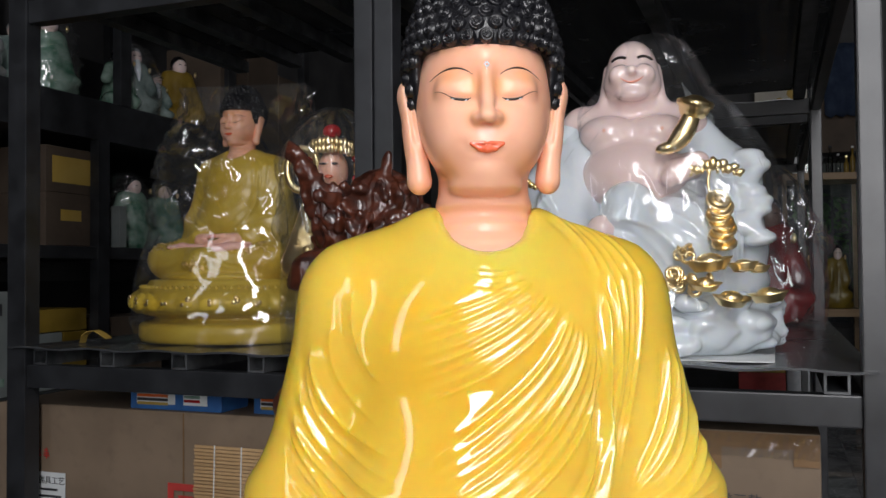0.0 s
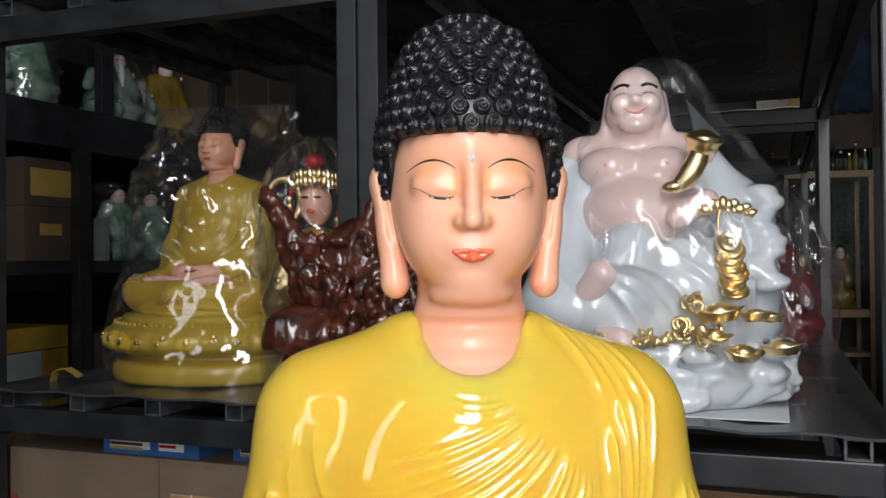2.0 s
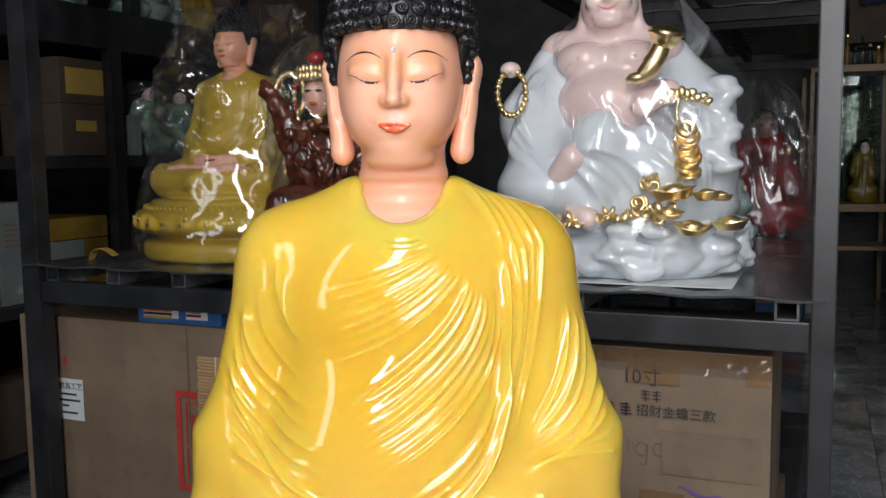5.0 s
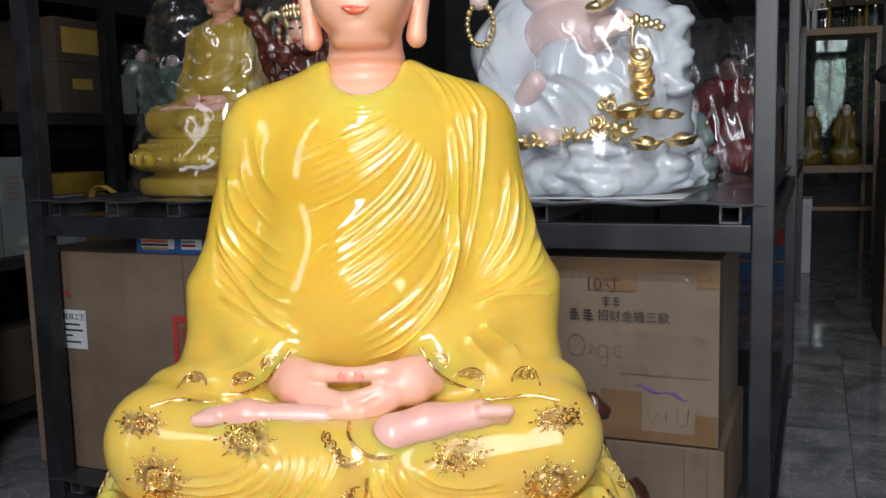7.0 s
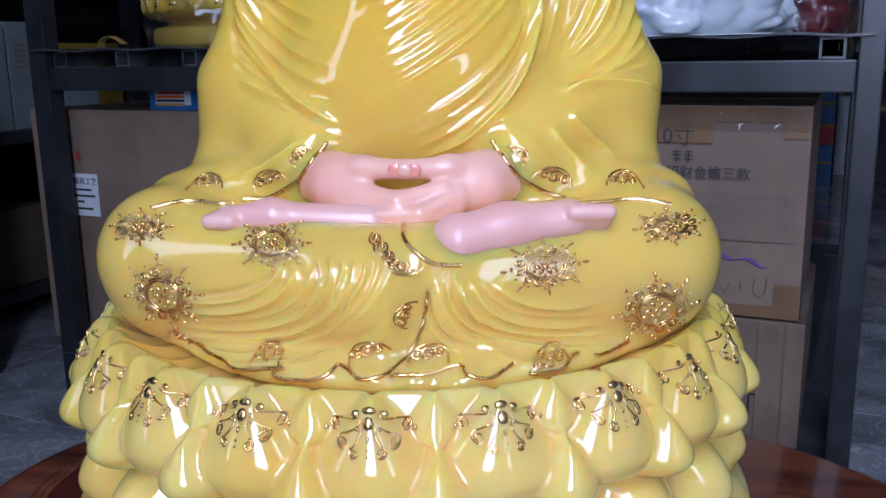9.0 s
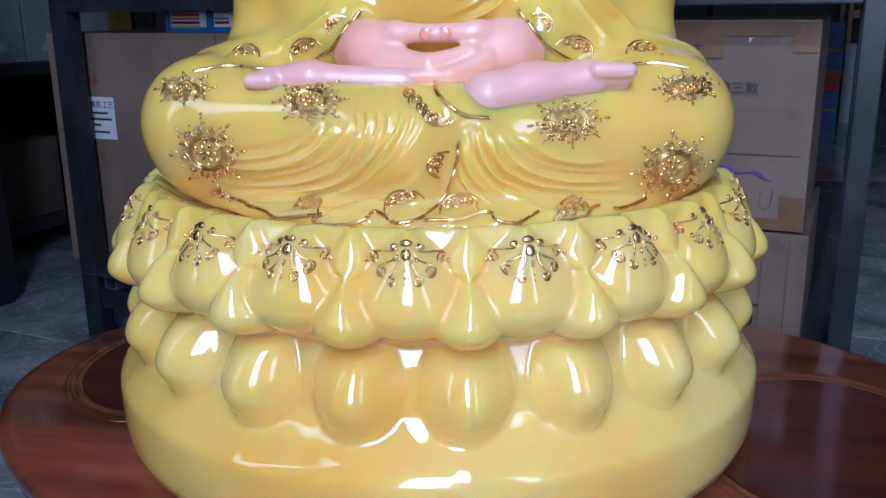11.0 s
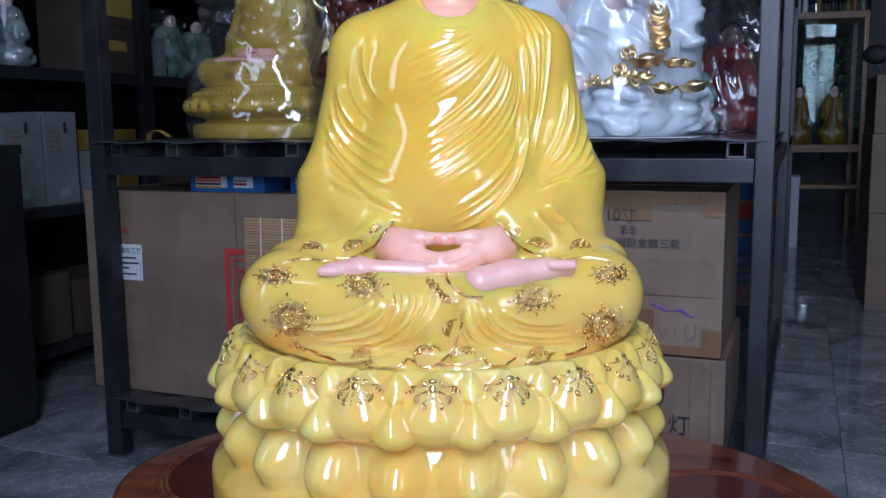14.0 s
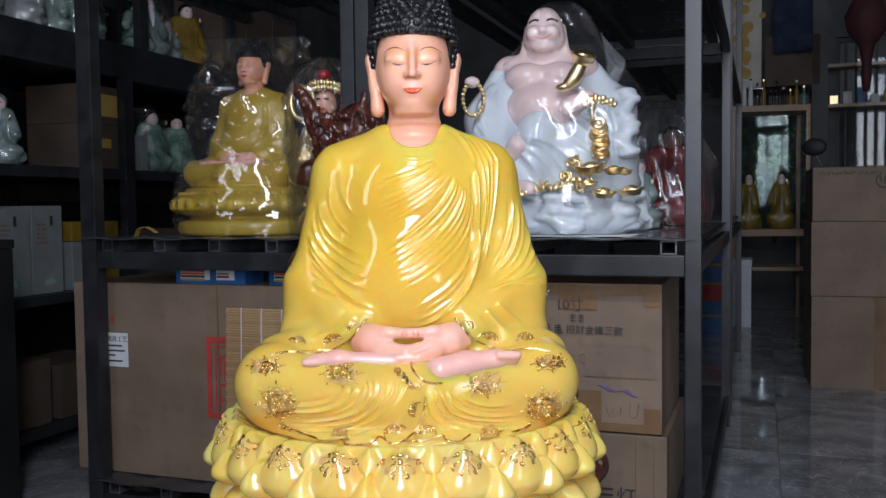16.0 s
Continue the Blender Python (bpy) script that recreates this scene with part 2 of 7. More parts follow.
# ---- sculpting by distance fields ----
class Field:
    def __init__(self, lo, hi, h):
        self.lo, self.h = np.array(lo, np.float32), h
        n = [int(math.ceil((b - a) / h)) + 1 for a, b in zip(lo, hi)]
        self.P = [((a + h * np.arange(k)).astype(np.float32)).reshape([-1 if i == j else 1 for j in range(3)]) for i, (a, k) in enumerate(zip(lo, n))]
        self.shape, self.D = n, None

    def ell(self, c, r, turn=None):
        x, y, z = (p - np.float32(v) for p, v in zip(self.P, c))
        if turn is not None:
            R = np.array(Euler([radians(a) for a in turn]).to_matrix().transposed())
            x, y, z = (np.float32(R[i][0]) * x + np.float32(R[i][1]) * y + np.float32(R[i][2]) * z for i in range(3))
        k0 = np.sqrt((x / r[0]) ** 2 + (y / r[1]) ** 2 + (z / r[2]) ** 2)
        k1 = np.sqrt((x / r[0] ** 2) ** 2 + (y / r[1] ** 2) ** 2 + (z / r[2] ** 2) ** 2) + 1e-6
        return (k0 * (k0 - 1) / k1).astype(np.float32)

    def cone(self, a, b, ra, rb, flat=(1, 1, 1)):
        q = [(p - np.float32(v)) / np.float32(f) for p, v, f in zip(self.P, a, flat)]
        d = [(w - v) / f for v, w, f in zip(a, b, flat)]
        L2 = sum(v * v for v in d)
        t = np.clip((q[0] * np.float32(d[0]) + q[1] * np.float32(d[1]) + q[2] * np.float32(d[2])) / np.float32(L2), 0, 1)
        e = np.sqrt(sum((qq - t * np.float32(dd)) ** 2 for qq, dd in zip(q, d)))
        return ((e - (ra + (rb - ra) * t)) * min(flat)).astype(np.float32)

    def add(self, d, k=0.02):
        if self.D is None:
            self.D = np.broadcast_to(d, self.shape).copy()
            return self
        hh = np.maximum(k - np.abs(self.D - d), 0) / k if k else 0
        self.D = np.minimum(self.D, d) - hh * hh * k * 0.25
        return self

    def cut(self, d, k=0.01):
        hh = np.maximum(k - np.abs(self.D + d), 0) / k
        self.D = np.maximum(self.D, -d) + hh * hh * k * 0.25
        return self

    def mesh(self):
        """Surface nets: vertices and quads of the zero level."""
        D = self.D
        nx, ny, nz = D.shape
        s = D < 0
        tot = np.zeros((nx - 1, ny - 1, nz - 1), np.uint8)
        for i in (0, 1):
            for j in (0, 1):
                for k in (0, 1):
                    tot += s[i:nx - 1 + i, j:ny - 1 + j, k:nz - 1 + k]
        I, J, K = np.nonzero((tot > 0) & (tot < 8))
        ident = np.full(tot.shape, -1, np.int32)
        ident[I, J, K] = np.arange(len(I))
        corners = [(i, j, k) for i in (0, 1) for j in (0, 1) for k in (0, 1)]
        val = np.stack([D[I + i, J + j, K + k] for i, j, k in corners], 1)
        acc, cnt = np.zeros((len(I), 3)), np.zeros(len(I))
        for a in range(8):
            for b in range(a + 1, 8):
                ca, cb = np.array(corners[a]), np.array(corners[b])
                if np.abs(ca - cb).sum() != 1:
                    continue
                va, vb = val[:, a], val[:, b]
                on = (va < 0) != (vb < 0)
                t = np.where(on, va / np.where(on, va - vb, 1), 0)
                acc += np.where(on[:, None], ca + t[:, None] * (cb - ca), 0)
                cnt += on
        V = (np.stack([I, J, K], 1) + acc / cnt[:, None]) * self.h + self.lo
        F = []
        for ax in range(3):
            u, w = (ax + 1) % 3, (ax + 2) % 3
            sl0, sl1 = [slice(None)] * 3, [slice(None)] * 3
            sl0[ax], sl1[ax] = slice(0, -1), slice(1, None)
            a, b = s[tuple(sl0)], s[tuple(sl1)]
            for flip in (False, True):
                Q = np.array(np.nonzero(a & ~b if not flip else b & ~a)).T
                Q = Q[(Q[:, u] > 0) & (Q[:, w] > 0) & (Q[:, u] < tot.shape[u]) & (Q[:, w] < tot.shape[w])]
                quad = []
                for du, dw in ((-1, -1), (0, -1), (0, 0), (-1, 0)):
                    q = Q.copy()
                    q[:, u] += du
                    q[:, w] += dw
                    quad.append(ident[q[:, 0], q[:, 1], q[:, 2]])
                quad = np.stack(quad, 1)
                F.append(quad[:, ::-1] if flip else quad)
        return V, np.concatenate(F)


def vertex_normals(V, F):
    n = np.cross(V[F[:, 2]] - V[F[:, 0]], V[F[:, 3]] - V[F[:, 1]])
    N = np.zeros_like(V)
    for i in range(4):
        np.add.at(N, F[:, i], n)
    return N / (np.linalg.norm(N, axis=1, keepdims=True) + 1e-12)


def relax(V, F, times=1, w=0.5):
    """Evens a surface out."""
    for _ in range(times):
        S, c = np.zeros_like(V), np.zeros(len(V))
        for i in range(4):
            for j in ((i + 1) % 4, (i + 3) % 4):
                np.add.at(S, F[:, i], V[F[:, j]])
                np.add.at(c, F[:, i], 1)
        V = V + w * (S / c[:, None] - V)
    return V


class Cast:
    """Gathers surfaces of several materials into the one mesh of a statue."""
    def __init__(self):
        self.V, self.F, self.I, self.mats, self.n = [], [], [], [], 0

    def add(self, V, F, material):
        if material not in self.mats:
            self.mats.append(material)
        self.V.append(np.asarray(V, float))
        self.F.append(np.asarray(F) + self.n)
        self.I.append(np.full(len(F), self.mats.index(material)))
        self.n += len(V)

    def make(self, name, m):
        ob = mesh_object(name, np.concatenate(self.V), np.concatenate(self.F), self.mats, np.concatenate(self.I))
        ob.matrix_basis = m
        return ob


def ball(c, r, nu=10, nv=7, frame3=None):
    """An ellipsoid of quads with open pinholes at its poles; frame3: its axes as rows."""
    th = np.linspace(0.06, math.pi - 0.06, nv)
    ph = np.arange(nu) * 2 * math.pi / nu
    P = np.stack([np.outer(np.sin(th), np.cos(ph)) * r[0], np.outer(np.sin(th), np.sin(ph)) * r[1], np.outer(np.cos(th), np.ones(nu)) * r[2]], -1).reshape(-1, 3)
    if frame3 is not None:
        P = P @ np.asarray(frame3)
    F = [(i * nu + j, (i + 1) * nu + j, (i + 1) * nu + (j + 1) % nu, i * nu + (j + 1) % nu) for i in range(nv - 1) for j in range(nu)]
    return P + np.asarray(c), np.array(F)


def tube(path, radius, n=6):
    """A tube of quads along points; radius one number or one for each point."""
    P = np.asarray(path, float)
    R = np.broadcast_to(radius, len(P))
    T = np.gradient(P, axis=0)
    T /= np.linalg.norm(T, axis=1, keepdims=True) + 1e-12
    up = np.array([0.13, -0.3, 0.94])
    A = np.cross(T, up)
    A /= np.linalg.norm(A, axis=1, keepdims=True) + 1e-12
    B = np.cross(T, A)
    ph = np.arange(n) * 2 * math.pi / n
    V = (P[:, None] + R[:, None, None] * (np.cos(ph)[None, :, None] * A[:, None] + np.sin(ph)[None, :, None] * B[:, None])).reshape(-1, 3)
    F = [(i * n + j, i * n + (j + 1) % n, (i + 1) * n + (j + 1) % n, (i + 1) * n + j) for i in range(len(P) - 1) for j in range(n)]
    return V, np.array(F)


def bezier(a, b, c, n=12):
    t = np.linspace(0, 1, n)[:, None]
    a, b, c = (np.asarray(v, float) for v in (a, b, c))
    return (1 - t) ** 2 * a + 2 * t * (1 - t) * b + t * t * c


# ---- the large seated statue ----
from mathutils.bvhtree import BVHTree

TABLE = 0.395


def airbrush(m, spots, colour):
    """Soft airbrushed paint round points of the statue, mixed over a material's colour."""
    nt, p = m.node_tree, m.node_tree.nodes["Principled BSDF"]
    N, L = nt.nodes.new, nt.links.new
    tc = N("ShaderNodeTexCoord")
    total = None
    for x, y, z, r, k in spots:
        d = N("ShaderNodeVectorMath")
        d.operation = "DISTANCE"
        L(tc.outputs["Object"], d.inputs[0])
        d.inputs[1].default_value = (x, y, z)
        g = N("ShaderNodeMapRange")
        g.interpolation_type = "SMOOTHSTEP"
        g.inputs["From Min"].default_value, g.inputs["From Max"].default_value = r, 0.0
        g.inputs["To Max"].default_value = k
        L(d.outputs["Value"], g.inputs["Value"])
        if total is None:
            total = g.outputs[0]
        else:
            add = N("ShaderNodeMath")
            add.operation, add.use_clamp = "MAXIMUM", True
            L(total, add.inputs[0])
            L(g.outputs[0], add.inputs[1])
            total = add.outputs[0]
    mx = N("ShaderNodeMix")
    mx.data_type = "RGBA"
    base = p.inputs["Base Color"].links[0].from_socket
    L(total, mx.inputs["Factor"])
    L(base, mx.inputs["A"])
    mx.inputs["B"].default_value = (*colour, 1)
    L(mx.outputs["Result"], p.inputs["Base Color"])


airbrush(M["skin"], [(0.007 + q * x, y, z + 0.02, r, k) for q in (-1, 1) for x, y, z, r, k in ((0.013, -0.080, 0.786, 0.020, 0.75), (0.030, -0.068, 0.795, 0.018, 0.55), (0.012, -0.082, 0.756, 0.014, 0.5), (0.030, -0.055, 0.725, 0.022, 0.35), (0.055, -0.010, 0.770, 0.020, 0.3))], (0.80, 0.34, 0.12))
M["liner"] = surface("brown_paint", (0.16, 0.06, 0.03), (0.22, 0.09, 0.05), 60, 2, (0.35, 0.45), bump=0.0)
M["coral"] = surface("coral_paint", (0.80, 0.27, 0.18), (0.84, 0.34, 0.24), 60, 2, (0.25, 0.35), bump=0.0, coat=0.5)


def fold_family(first, last, n, width, height, rise=0.0):
    """Folds as curves in the front view (start, middle, end), evenly between a first and a last one."""
    out = []
    for i in range(n):
        t = i / max(n - 1, 1)
        a, m, b = (np.array([p + (q - p) * t for p, q in zip(u, v)]) for u, v in zip(first, last))
        out.append((bezier(a, 2 * m - (a + b) / 2, b, 26), width * (1 + 0.35 * math.sin(2.4 * i + rise)), height * (1 + 0.4 * math.sin(1.7 * i + 1 + rise))))
    return out


def press_folds(V, N, folds, front=0.12):
    """Raises ridges with a sharp crest and a hollow at one side along the curves."""
    XZ = V[:, [0, 2]]
    add = np.zeros(len(V))
    face = np.clip((-N[:, 1] - front) / 0.3, 0, 1)
    for C, w, hgt in folds:
        lo, hi = C.min(0) - 4 * w, C.max(0) + 4 * w
        near = np.nonzero(((XZ > lo) & (XZ < hi)).all(1) & (face > 0))[0]
        if not len(near):
            continue
        best, side, along = np.full(len(near), 9.0), np.zeros(len(near)), np.zeros(len(near))
        Q = XZ[near]
        for i in range(len(C) - 1):
            a, d = C[i], C[i + 1] - C[i]
            L2 = float(d @ d) + 1e-12
            t = np.clip(((Q - a) @ d) / L2, 0, 1)
            e = Q - a - t[:, None] * d
            r = np.hypot(e[:, 0], e[:, 1])
            up = r < best
            best = np.where(up, r, best)
            side = np.where(up, np.sign(d[0] * e[:, 1] - d[1] * e[:, 0]), side)
            along = np.where(up, (i + t) / (len(C) - 1), along)
        taper = np.clip(along / 0.14, 0, 1) * np.clip((1 - along) / 0.28, 0, 1)
        taper = taper * taper * (3 - 2 * taper)
        s = best * side / w
        ridge = np.where(s > 0, np.exp(-np.abs(s) * 1.1), np.exp(-np.abs(s) * 2.6)) - 0.35 * np.exp(-((s + 1.5) / 0.8) ** 2)
        add[near] += ridge * hgt * taper * face[near]
    return add


def robe_field(h):
    f = Field((-0.34, -0.31, 0.20), (0.35, 0.16, 0.72), h)
    f.add(f.ell((0.004, 0.0, 0.50), (0.125, 0.095, 0.185)))
    f.add(f.ell((0.006, -0.012, 0.57), (0.128, 0.088, 0.10)), 0.03)
    f.add(f.ell((0.0, -0.035, 0.43), (0.125, 0.095, 0.11)), 0.03)
    for s in (-1, 1):
        f.add(f.cone((0.006 + s * 0.046, 0.012, 0.650), (0.006 + s * 0.105, 0.012, 0.606), 0.036, 0.056), 0.035)
        f.add(f.cone((0.006 + s * 0.110, 0.010, 0.597), (0.006 + s * 0.153, 0.0, 0.43), 0.057, 0.053), 0.03)
        f.add(f.cone((0.006 + s * 0.158, -0.006, 0.42), (s * 0.088, -0.098, 0.368), 0.052, 0.034), 0.03)
        f.add(f.cone((0.004 + s * 0.158, 0.01, 0.40), (0.002 + s * 0.172, -0.030, 0.322), 0.050, 0.054), 0.03)
        f.add(f.ell((0.006 + s * 0.186, 0.0, 0.437), (0.026, 0.032, 0.014)), 0.016)
        f.add(f.cone((s * 0.092, -0.098, 0.354), (s * 0.212, -0.070, 0.322), 0.026, 0.032), 0.02)
    f.add(f.ell((-0.004, -0.045, 0.288), (0.225, 0.155, 0.040)), 0.02)
    for s in (-1, 1):
        c = -0.007
        f.add(f.cone((c + s * 0.10, 0.05, 0.290), (c + s * 0.205, -0.110, 0.288), 0.050, 0.056), 0.02)
        f.add(f.cone((c + s * 0.200, -0.124, 0.286), (c - s * 0.01, -0.198, 0.278), 0.057, 0.044), 0.02)
    for s in (-1, 1):
        f.add(f.cone((-0.008 + s * 0.192, -0.114, 0.264), (-0.006, -0.188, 0.258), 0.052, 0.036), 0.022)
    f.add(f.ell((-0.004, -0.045, 0.222), (0.222, 0.212, 0.030)), 0.016)
    f.cut(f.ell((0.018, -0.262, 0.268), (0.010, 0.030, 0.034)), 0.030)
    f.cut(f.ell((0.008, -0.075, 0.707), (0.0565, 0.100, 0.060)), 0.005)
    f.cut(f.ell((0.008, 0.004, 0.73), (0.0475, 0.05, 0.10)), 0.006)
    return f


FOLDS = (
    # small folds under the neck, then the fan across the chest
    fold_family(((0.031, 0.633), (0.011, 0.629), (-0.010, 0.633)), ((0.040, 0.625), (0.011, 0.615), (-0.013, 0.621)), 4, 0.0020, 0.0009, 0.3)
    + fold_family(((0.040, 0.625), (0.000, 0.606), (-0.058, 0.588)), ((0.067, 0.605), (0.020, 0.558), (-0.054, 0.522)), 8, 0.0028, 0.0022)
    + fold_family(((0.073, 0.599), (0.036, 0.540), (-0.046, 0.480)), ((0.097, 0.570), (0.074, 0.490), (-0.030, 0.418)), 8, 0.0030, 0.0026, 1.0)
    + fold_family(((0.100, 0.556), (0.083, 0.460), (-0.014, 0.392)), ((0.104, 0.505), (0.080, 0.416), (0.000, 0.367)), 4, 0.0032, 0.0029, 2.0)
    # the edge of the outer robe and the drape from the shoulder
    + fold_family(((0.105, 0.617), (0.106, 0.535), (0.096, 0.465)), ((0.104, 0.505), (0.080, 0.418), (0.011, 0.371)), 2, 0.0042, 0.0050, 0.5)
    + fold_family(((0.112, 0.632), (0.119, 0.565), (0.109, 0.486)), ((0.140, 0.638), (0.133, 0.546), (0.110, 0.442)), 4, 0.0036, 0.0031, 0.5)
    + fold_family(((0.063, 0.685), (0.089, 0.658), (0.105, 0.620)), ((0.090, 0.672), (0.125, 0.652), (0.146, 0.607)), 5, 0.0032, 0.0016, 1.3)
    # sleeves
    + fold_family(((0.164, 0.569), (0.156, 0.496), (0.122, 0.444)), ((0.185, 0.553), (0.185, 0.475), (0.124, 0.433)), 4, 0.0040, 0.0036, 0.2)
    + fold_family(((0.200, 0.488), (0.175, 0.444), (0.117, 0.422)), ((0.215, 0.422), (0.171, 0.429), (0.119, 0.418)), 4, 0.0034, 0.0034, 0.7)
    + fold_family(((0.130, 0.405), (0.151, 0.384), (0.178, 0.360)), ((0.115, 0.396), (0.130, 0.375), (0.153, 0.353)), 2, 0.0060, 0.0034, 0.7)
    + fold_family(((-0.107, 0.616), (-0.104, 0.571), (-0.080, 0.535)), ((-0.127, 0.589), (-0.121, 0.540), (-0.080, 0.500)), 2, 0.0050, 0.0018, 1.5)
    + fold_family(((-0.145, 0.571), (-0.128, 0.512), (-0.066, 0.480)), ((-0.162, 0.514), (-0.130, 0.460), (-0.052, 0.425)), 4, 0.0046, 0.0034, 1.5)
    + fold_family(((-0.166, 0.495), (-0.120, 0.437), (-0.050, 0.395)), ((-0.159, 0.435), (-0.111, 0.418), (-0.065, 0.401)), 4, 0.0038, 0.0038, 0.9)
    + fold_family(((-0.087, 0.388), (-0.120, 0.366), (-0.153, 0.354)), ((-0.081, 0.374), (-0.106, 0.359), (-0.140, 0.341)), 2, 0.0060, 0.0034, 0.9)
)
LEG_FOLDS = (
    fold_family(((-0.088, 0.301), (-0.121, 0.275), (-0.188, 0.267)), ((-0.025, 0.306), (-0.072, 0.244), (-0.200, 0.226)), 6, 0.0036, 0.0050)
    + fold_family(((-0.062, 0.310), (-0.060, 0.283), (-0.098, 0.243)), ((-0.003, 0.312), (-0.018, 0.280), (-0.064, 0.241)), 7, 0.0024, 0.0036, 0.4)
    + fold_family(((-0.005, 0.257), (-0.074, 0.232), (-0.170, 0.222)), ((-0.001, 0.270), (-0.054, 0.235), (-0.121, 0.228)), 2, 0.0036, 0.0030, 1.4)
    + fold_family(((0.068, 0.290), (0.102, 0.269), (0.154, 0.267)), ((0.030, 0.300), (0.059, 0.241), (0.186, 0.220)), 6, 0.0036, 0.0050, 2.0)
    + fold_family(((0.040, 0.301), (0.046, 0.279), (0.064, 0.251)), ((0.021, 0.284), (0.026, 0.252), (0.051, 0.236)), 5, 0.0024, 0.0036, 0.6)
)
# the scalloped hem above the lotus with the opening of the robe
HEMS = (
    ((-0.178, 0.2296), (-0.155, 0.2285), (-0.136, 0.2273), (-0.123, 0.2246), (-0.100, 0.2285), (-0.083, 0.2312), (-0.091, 0.2279), (-0.088, 0.2240), (-0.065, 0.2246), (-0.050, 0.2290),
     (-0.044, 0.2334), (-0.034, 0.2312), (-0.025, 0.2273), (-0.006, 0.2307), (0.010, 0.2430), (0.019, 0.2660), (0.022, 0.2860)),
    ((-0.005, 0.2279), (0.023, 0.2279), (0.039, 0.2318), (0.048, 0.2323), (0.051, 0.2285), (0.068, 0.2257), (0.085, 0.2318)),
    ((0.095, 0.2246), (0.118, 0.2252), (0.127, 0.2296), (0.134, 0.2301)),
    ((0.146, 0.2263), (0.160, 0.2268), (0.176, 0.2290)),
)


def smooth_line(points, step=0.0011):
    """A line eased through points, evenly stepped."""
    P = np.array(points, float)
    t = np.linspace(0, len(P) - 1.001, len(P) * 14)
    i = t.astype(int)
    f = (t - i)[:, None]
    a, b, c, d = P[np.maximum(i - 1, 0)], P[i], P[i + 1], P[np.minimum(i + 2, len(P) - 1)]
    Q = 0.5 * (2 * b + (c - a) * f + (2 * a - 5 * b + 4 * c - d) * f ** 2 + (3 * b - a - 3 * c + d) * f ** 3)
    L = np.concatenate([[0], np.cumsum(np.linalg.norm(np.diff(Q, axis=0), axis=1))])
    k = np.linspace(0, L[-1], max(8, int(L[-1] / step)))
    return np.stack([np.interp(k, L, Q[:, j]) for j in range(Q.shape[1])], 1)


def finer(V, F):
    """Splits each quad into four."""
    n = len(V)
    E = np.sort(np.stack([F, np.roll(F, -1, 1)], 2).reshape(-1, 2), 1)
    key, back = np.unique(E[:, 0].astype(np.int64) * n + E[:, 1], return_inverse=True)
    mid = (V[key // n] + V[key % n]) / 2
    e = back.reshape(-1, 4) + n
    c = np.arange(len(F)) + n + len(key)
    Q = [np.stack([F[:, i], e[:, i], c, e[:, (i + 3) % 4]], 1) for i in range(4)]
    return np.concatenate([V, mid, V[F].mean(1)]), np.concatenate(Q)


def robe_mesh(h, fine=False):
    V, F = robe_field(h).mesh()
    V = relax(V, F, 2)
    if fine:
        V, F = finer(V, F)
        V = relax(V, F, 2)
    N = vertex_normals(V, F)
    add = press_folds(V, N, FOLDS) + press_folds(V, N, LEG_FOLDS) + press_folds(V, N, [(smooth_line(p, 0.004), 0.0042, 0.0026) for p in HEMS])
    V = V + N * add[:, None]
    return relax(V, F, 1, 0.4), F


HX = 0.007


def head_field(h):
    f = Field((-0.085, -0.115, 0.60), (0.10, 0.10, 0.905), h)
    f.add(f.ell((HX, 0.004, 0.800), (0.0580, 0.080, 0.078)))
    f.add(f.ell((HX, -0.012, 0.7630), (0.0540, 0.0645, 0.0610)), 0.03)
    for s in (-1, 1):
        f.add(f.ell((HX + s * 0.021, -0.043, 0.748), (0.0225, 0.030, 0.029)), 0.022)
    f.add(f.ell((HX, -0.0535, 0.7180), (0.0200, 0.0195, 0.0140)), 0.016)
    f.add(f.ell((HX, -0.034, 0.7050), (0.032, 0.031, 0.0095)), 0.010)
    # sockets under the brows, full upper lids
    for s in (-1, 1):
        f.cut(f.ell((HX + s * 0.0245, -0.0935, 0.7900), (0.0200, 0.0150, 0.0105)), 0.022)
        f.add(f.ell((HX + s * 0.0240, -0.0640, 0.7850), (0.0175, 0.0125, 0.0110)), 0.009)
        f.cut(f.ell((HX + s * 0.0240, -0.0800, 0.7735), (0.0150, 0.0040, 0.0018)), 0.006)
    f.add(f.cone((HX, -0.0760, 0.7985), (HX, -0.0925, 0.7590), 0.0034, 0.0056), 0.011)
    f.add(f.ell((HX, -0.0915, 0.7575), (0.0056, 0.0072, 0.0056)), 0.006)
    for s in (-1, 1):
        f.add(f.ell((HX + s * 0.0086, -0.0825, 0.7575), (0.0046, 0.0072, 0.0048)), 0.005)
        f.cut(f.ell((HX + s * 0.0190, -0.0800, 0.7360), (0.0030, 0.0045, 0.0030)), 0.008)
    f.add(f.ell((HX, -0.0700, 0.7385), (0.0190, 0.0105, 0.0120)), 0.012)
    f.cut(f.cone((HX, -0.0885, 0.7500), (HX, -0.0865, 0.7420), 0.0020, 0.0026), 0.005)
    f.cut(f.ell((HX, -0.0885, 0.7262), (0.0130, 0.0080, 0.0028)), 0.010)
    f.add(f.cone((HX, 0.006, 0.61), (HX, 0.006, 0.73), 0.046, 0.0405), 0.008)
    for z, r in ((0.690, 0.0425), (0.671, 0.0447), (0.653, 0.0460)):
        f.add(f.ell((HX, 0.0, z), (r, r + 0.002, 0.0100)), 0.008)
    f.add(f.ell((HX, -0.010, 0.612), (0.070, 0.066, 0.060)), 0.014)
    return f


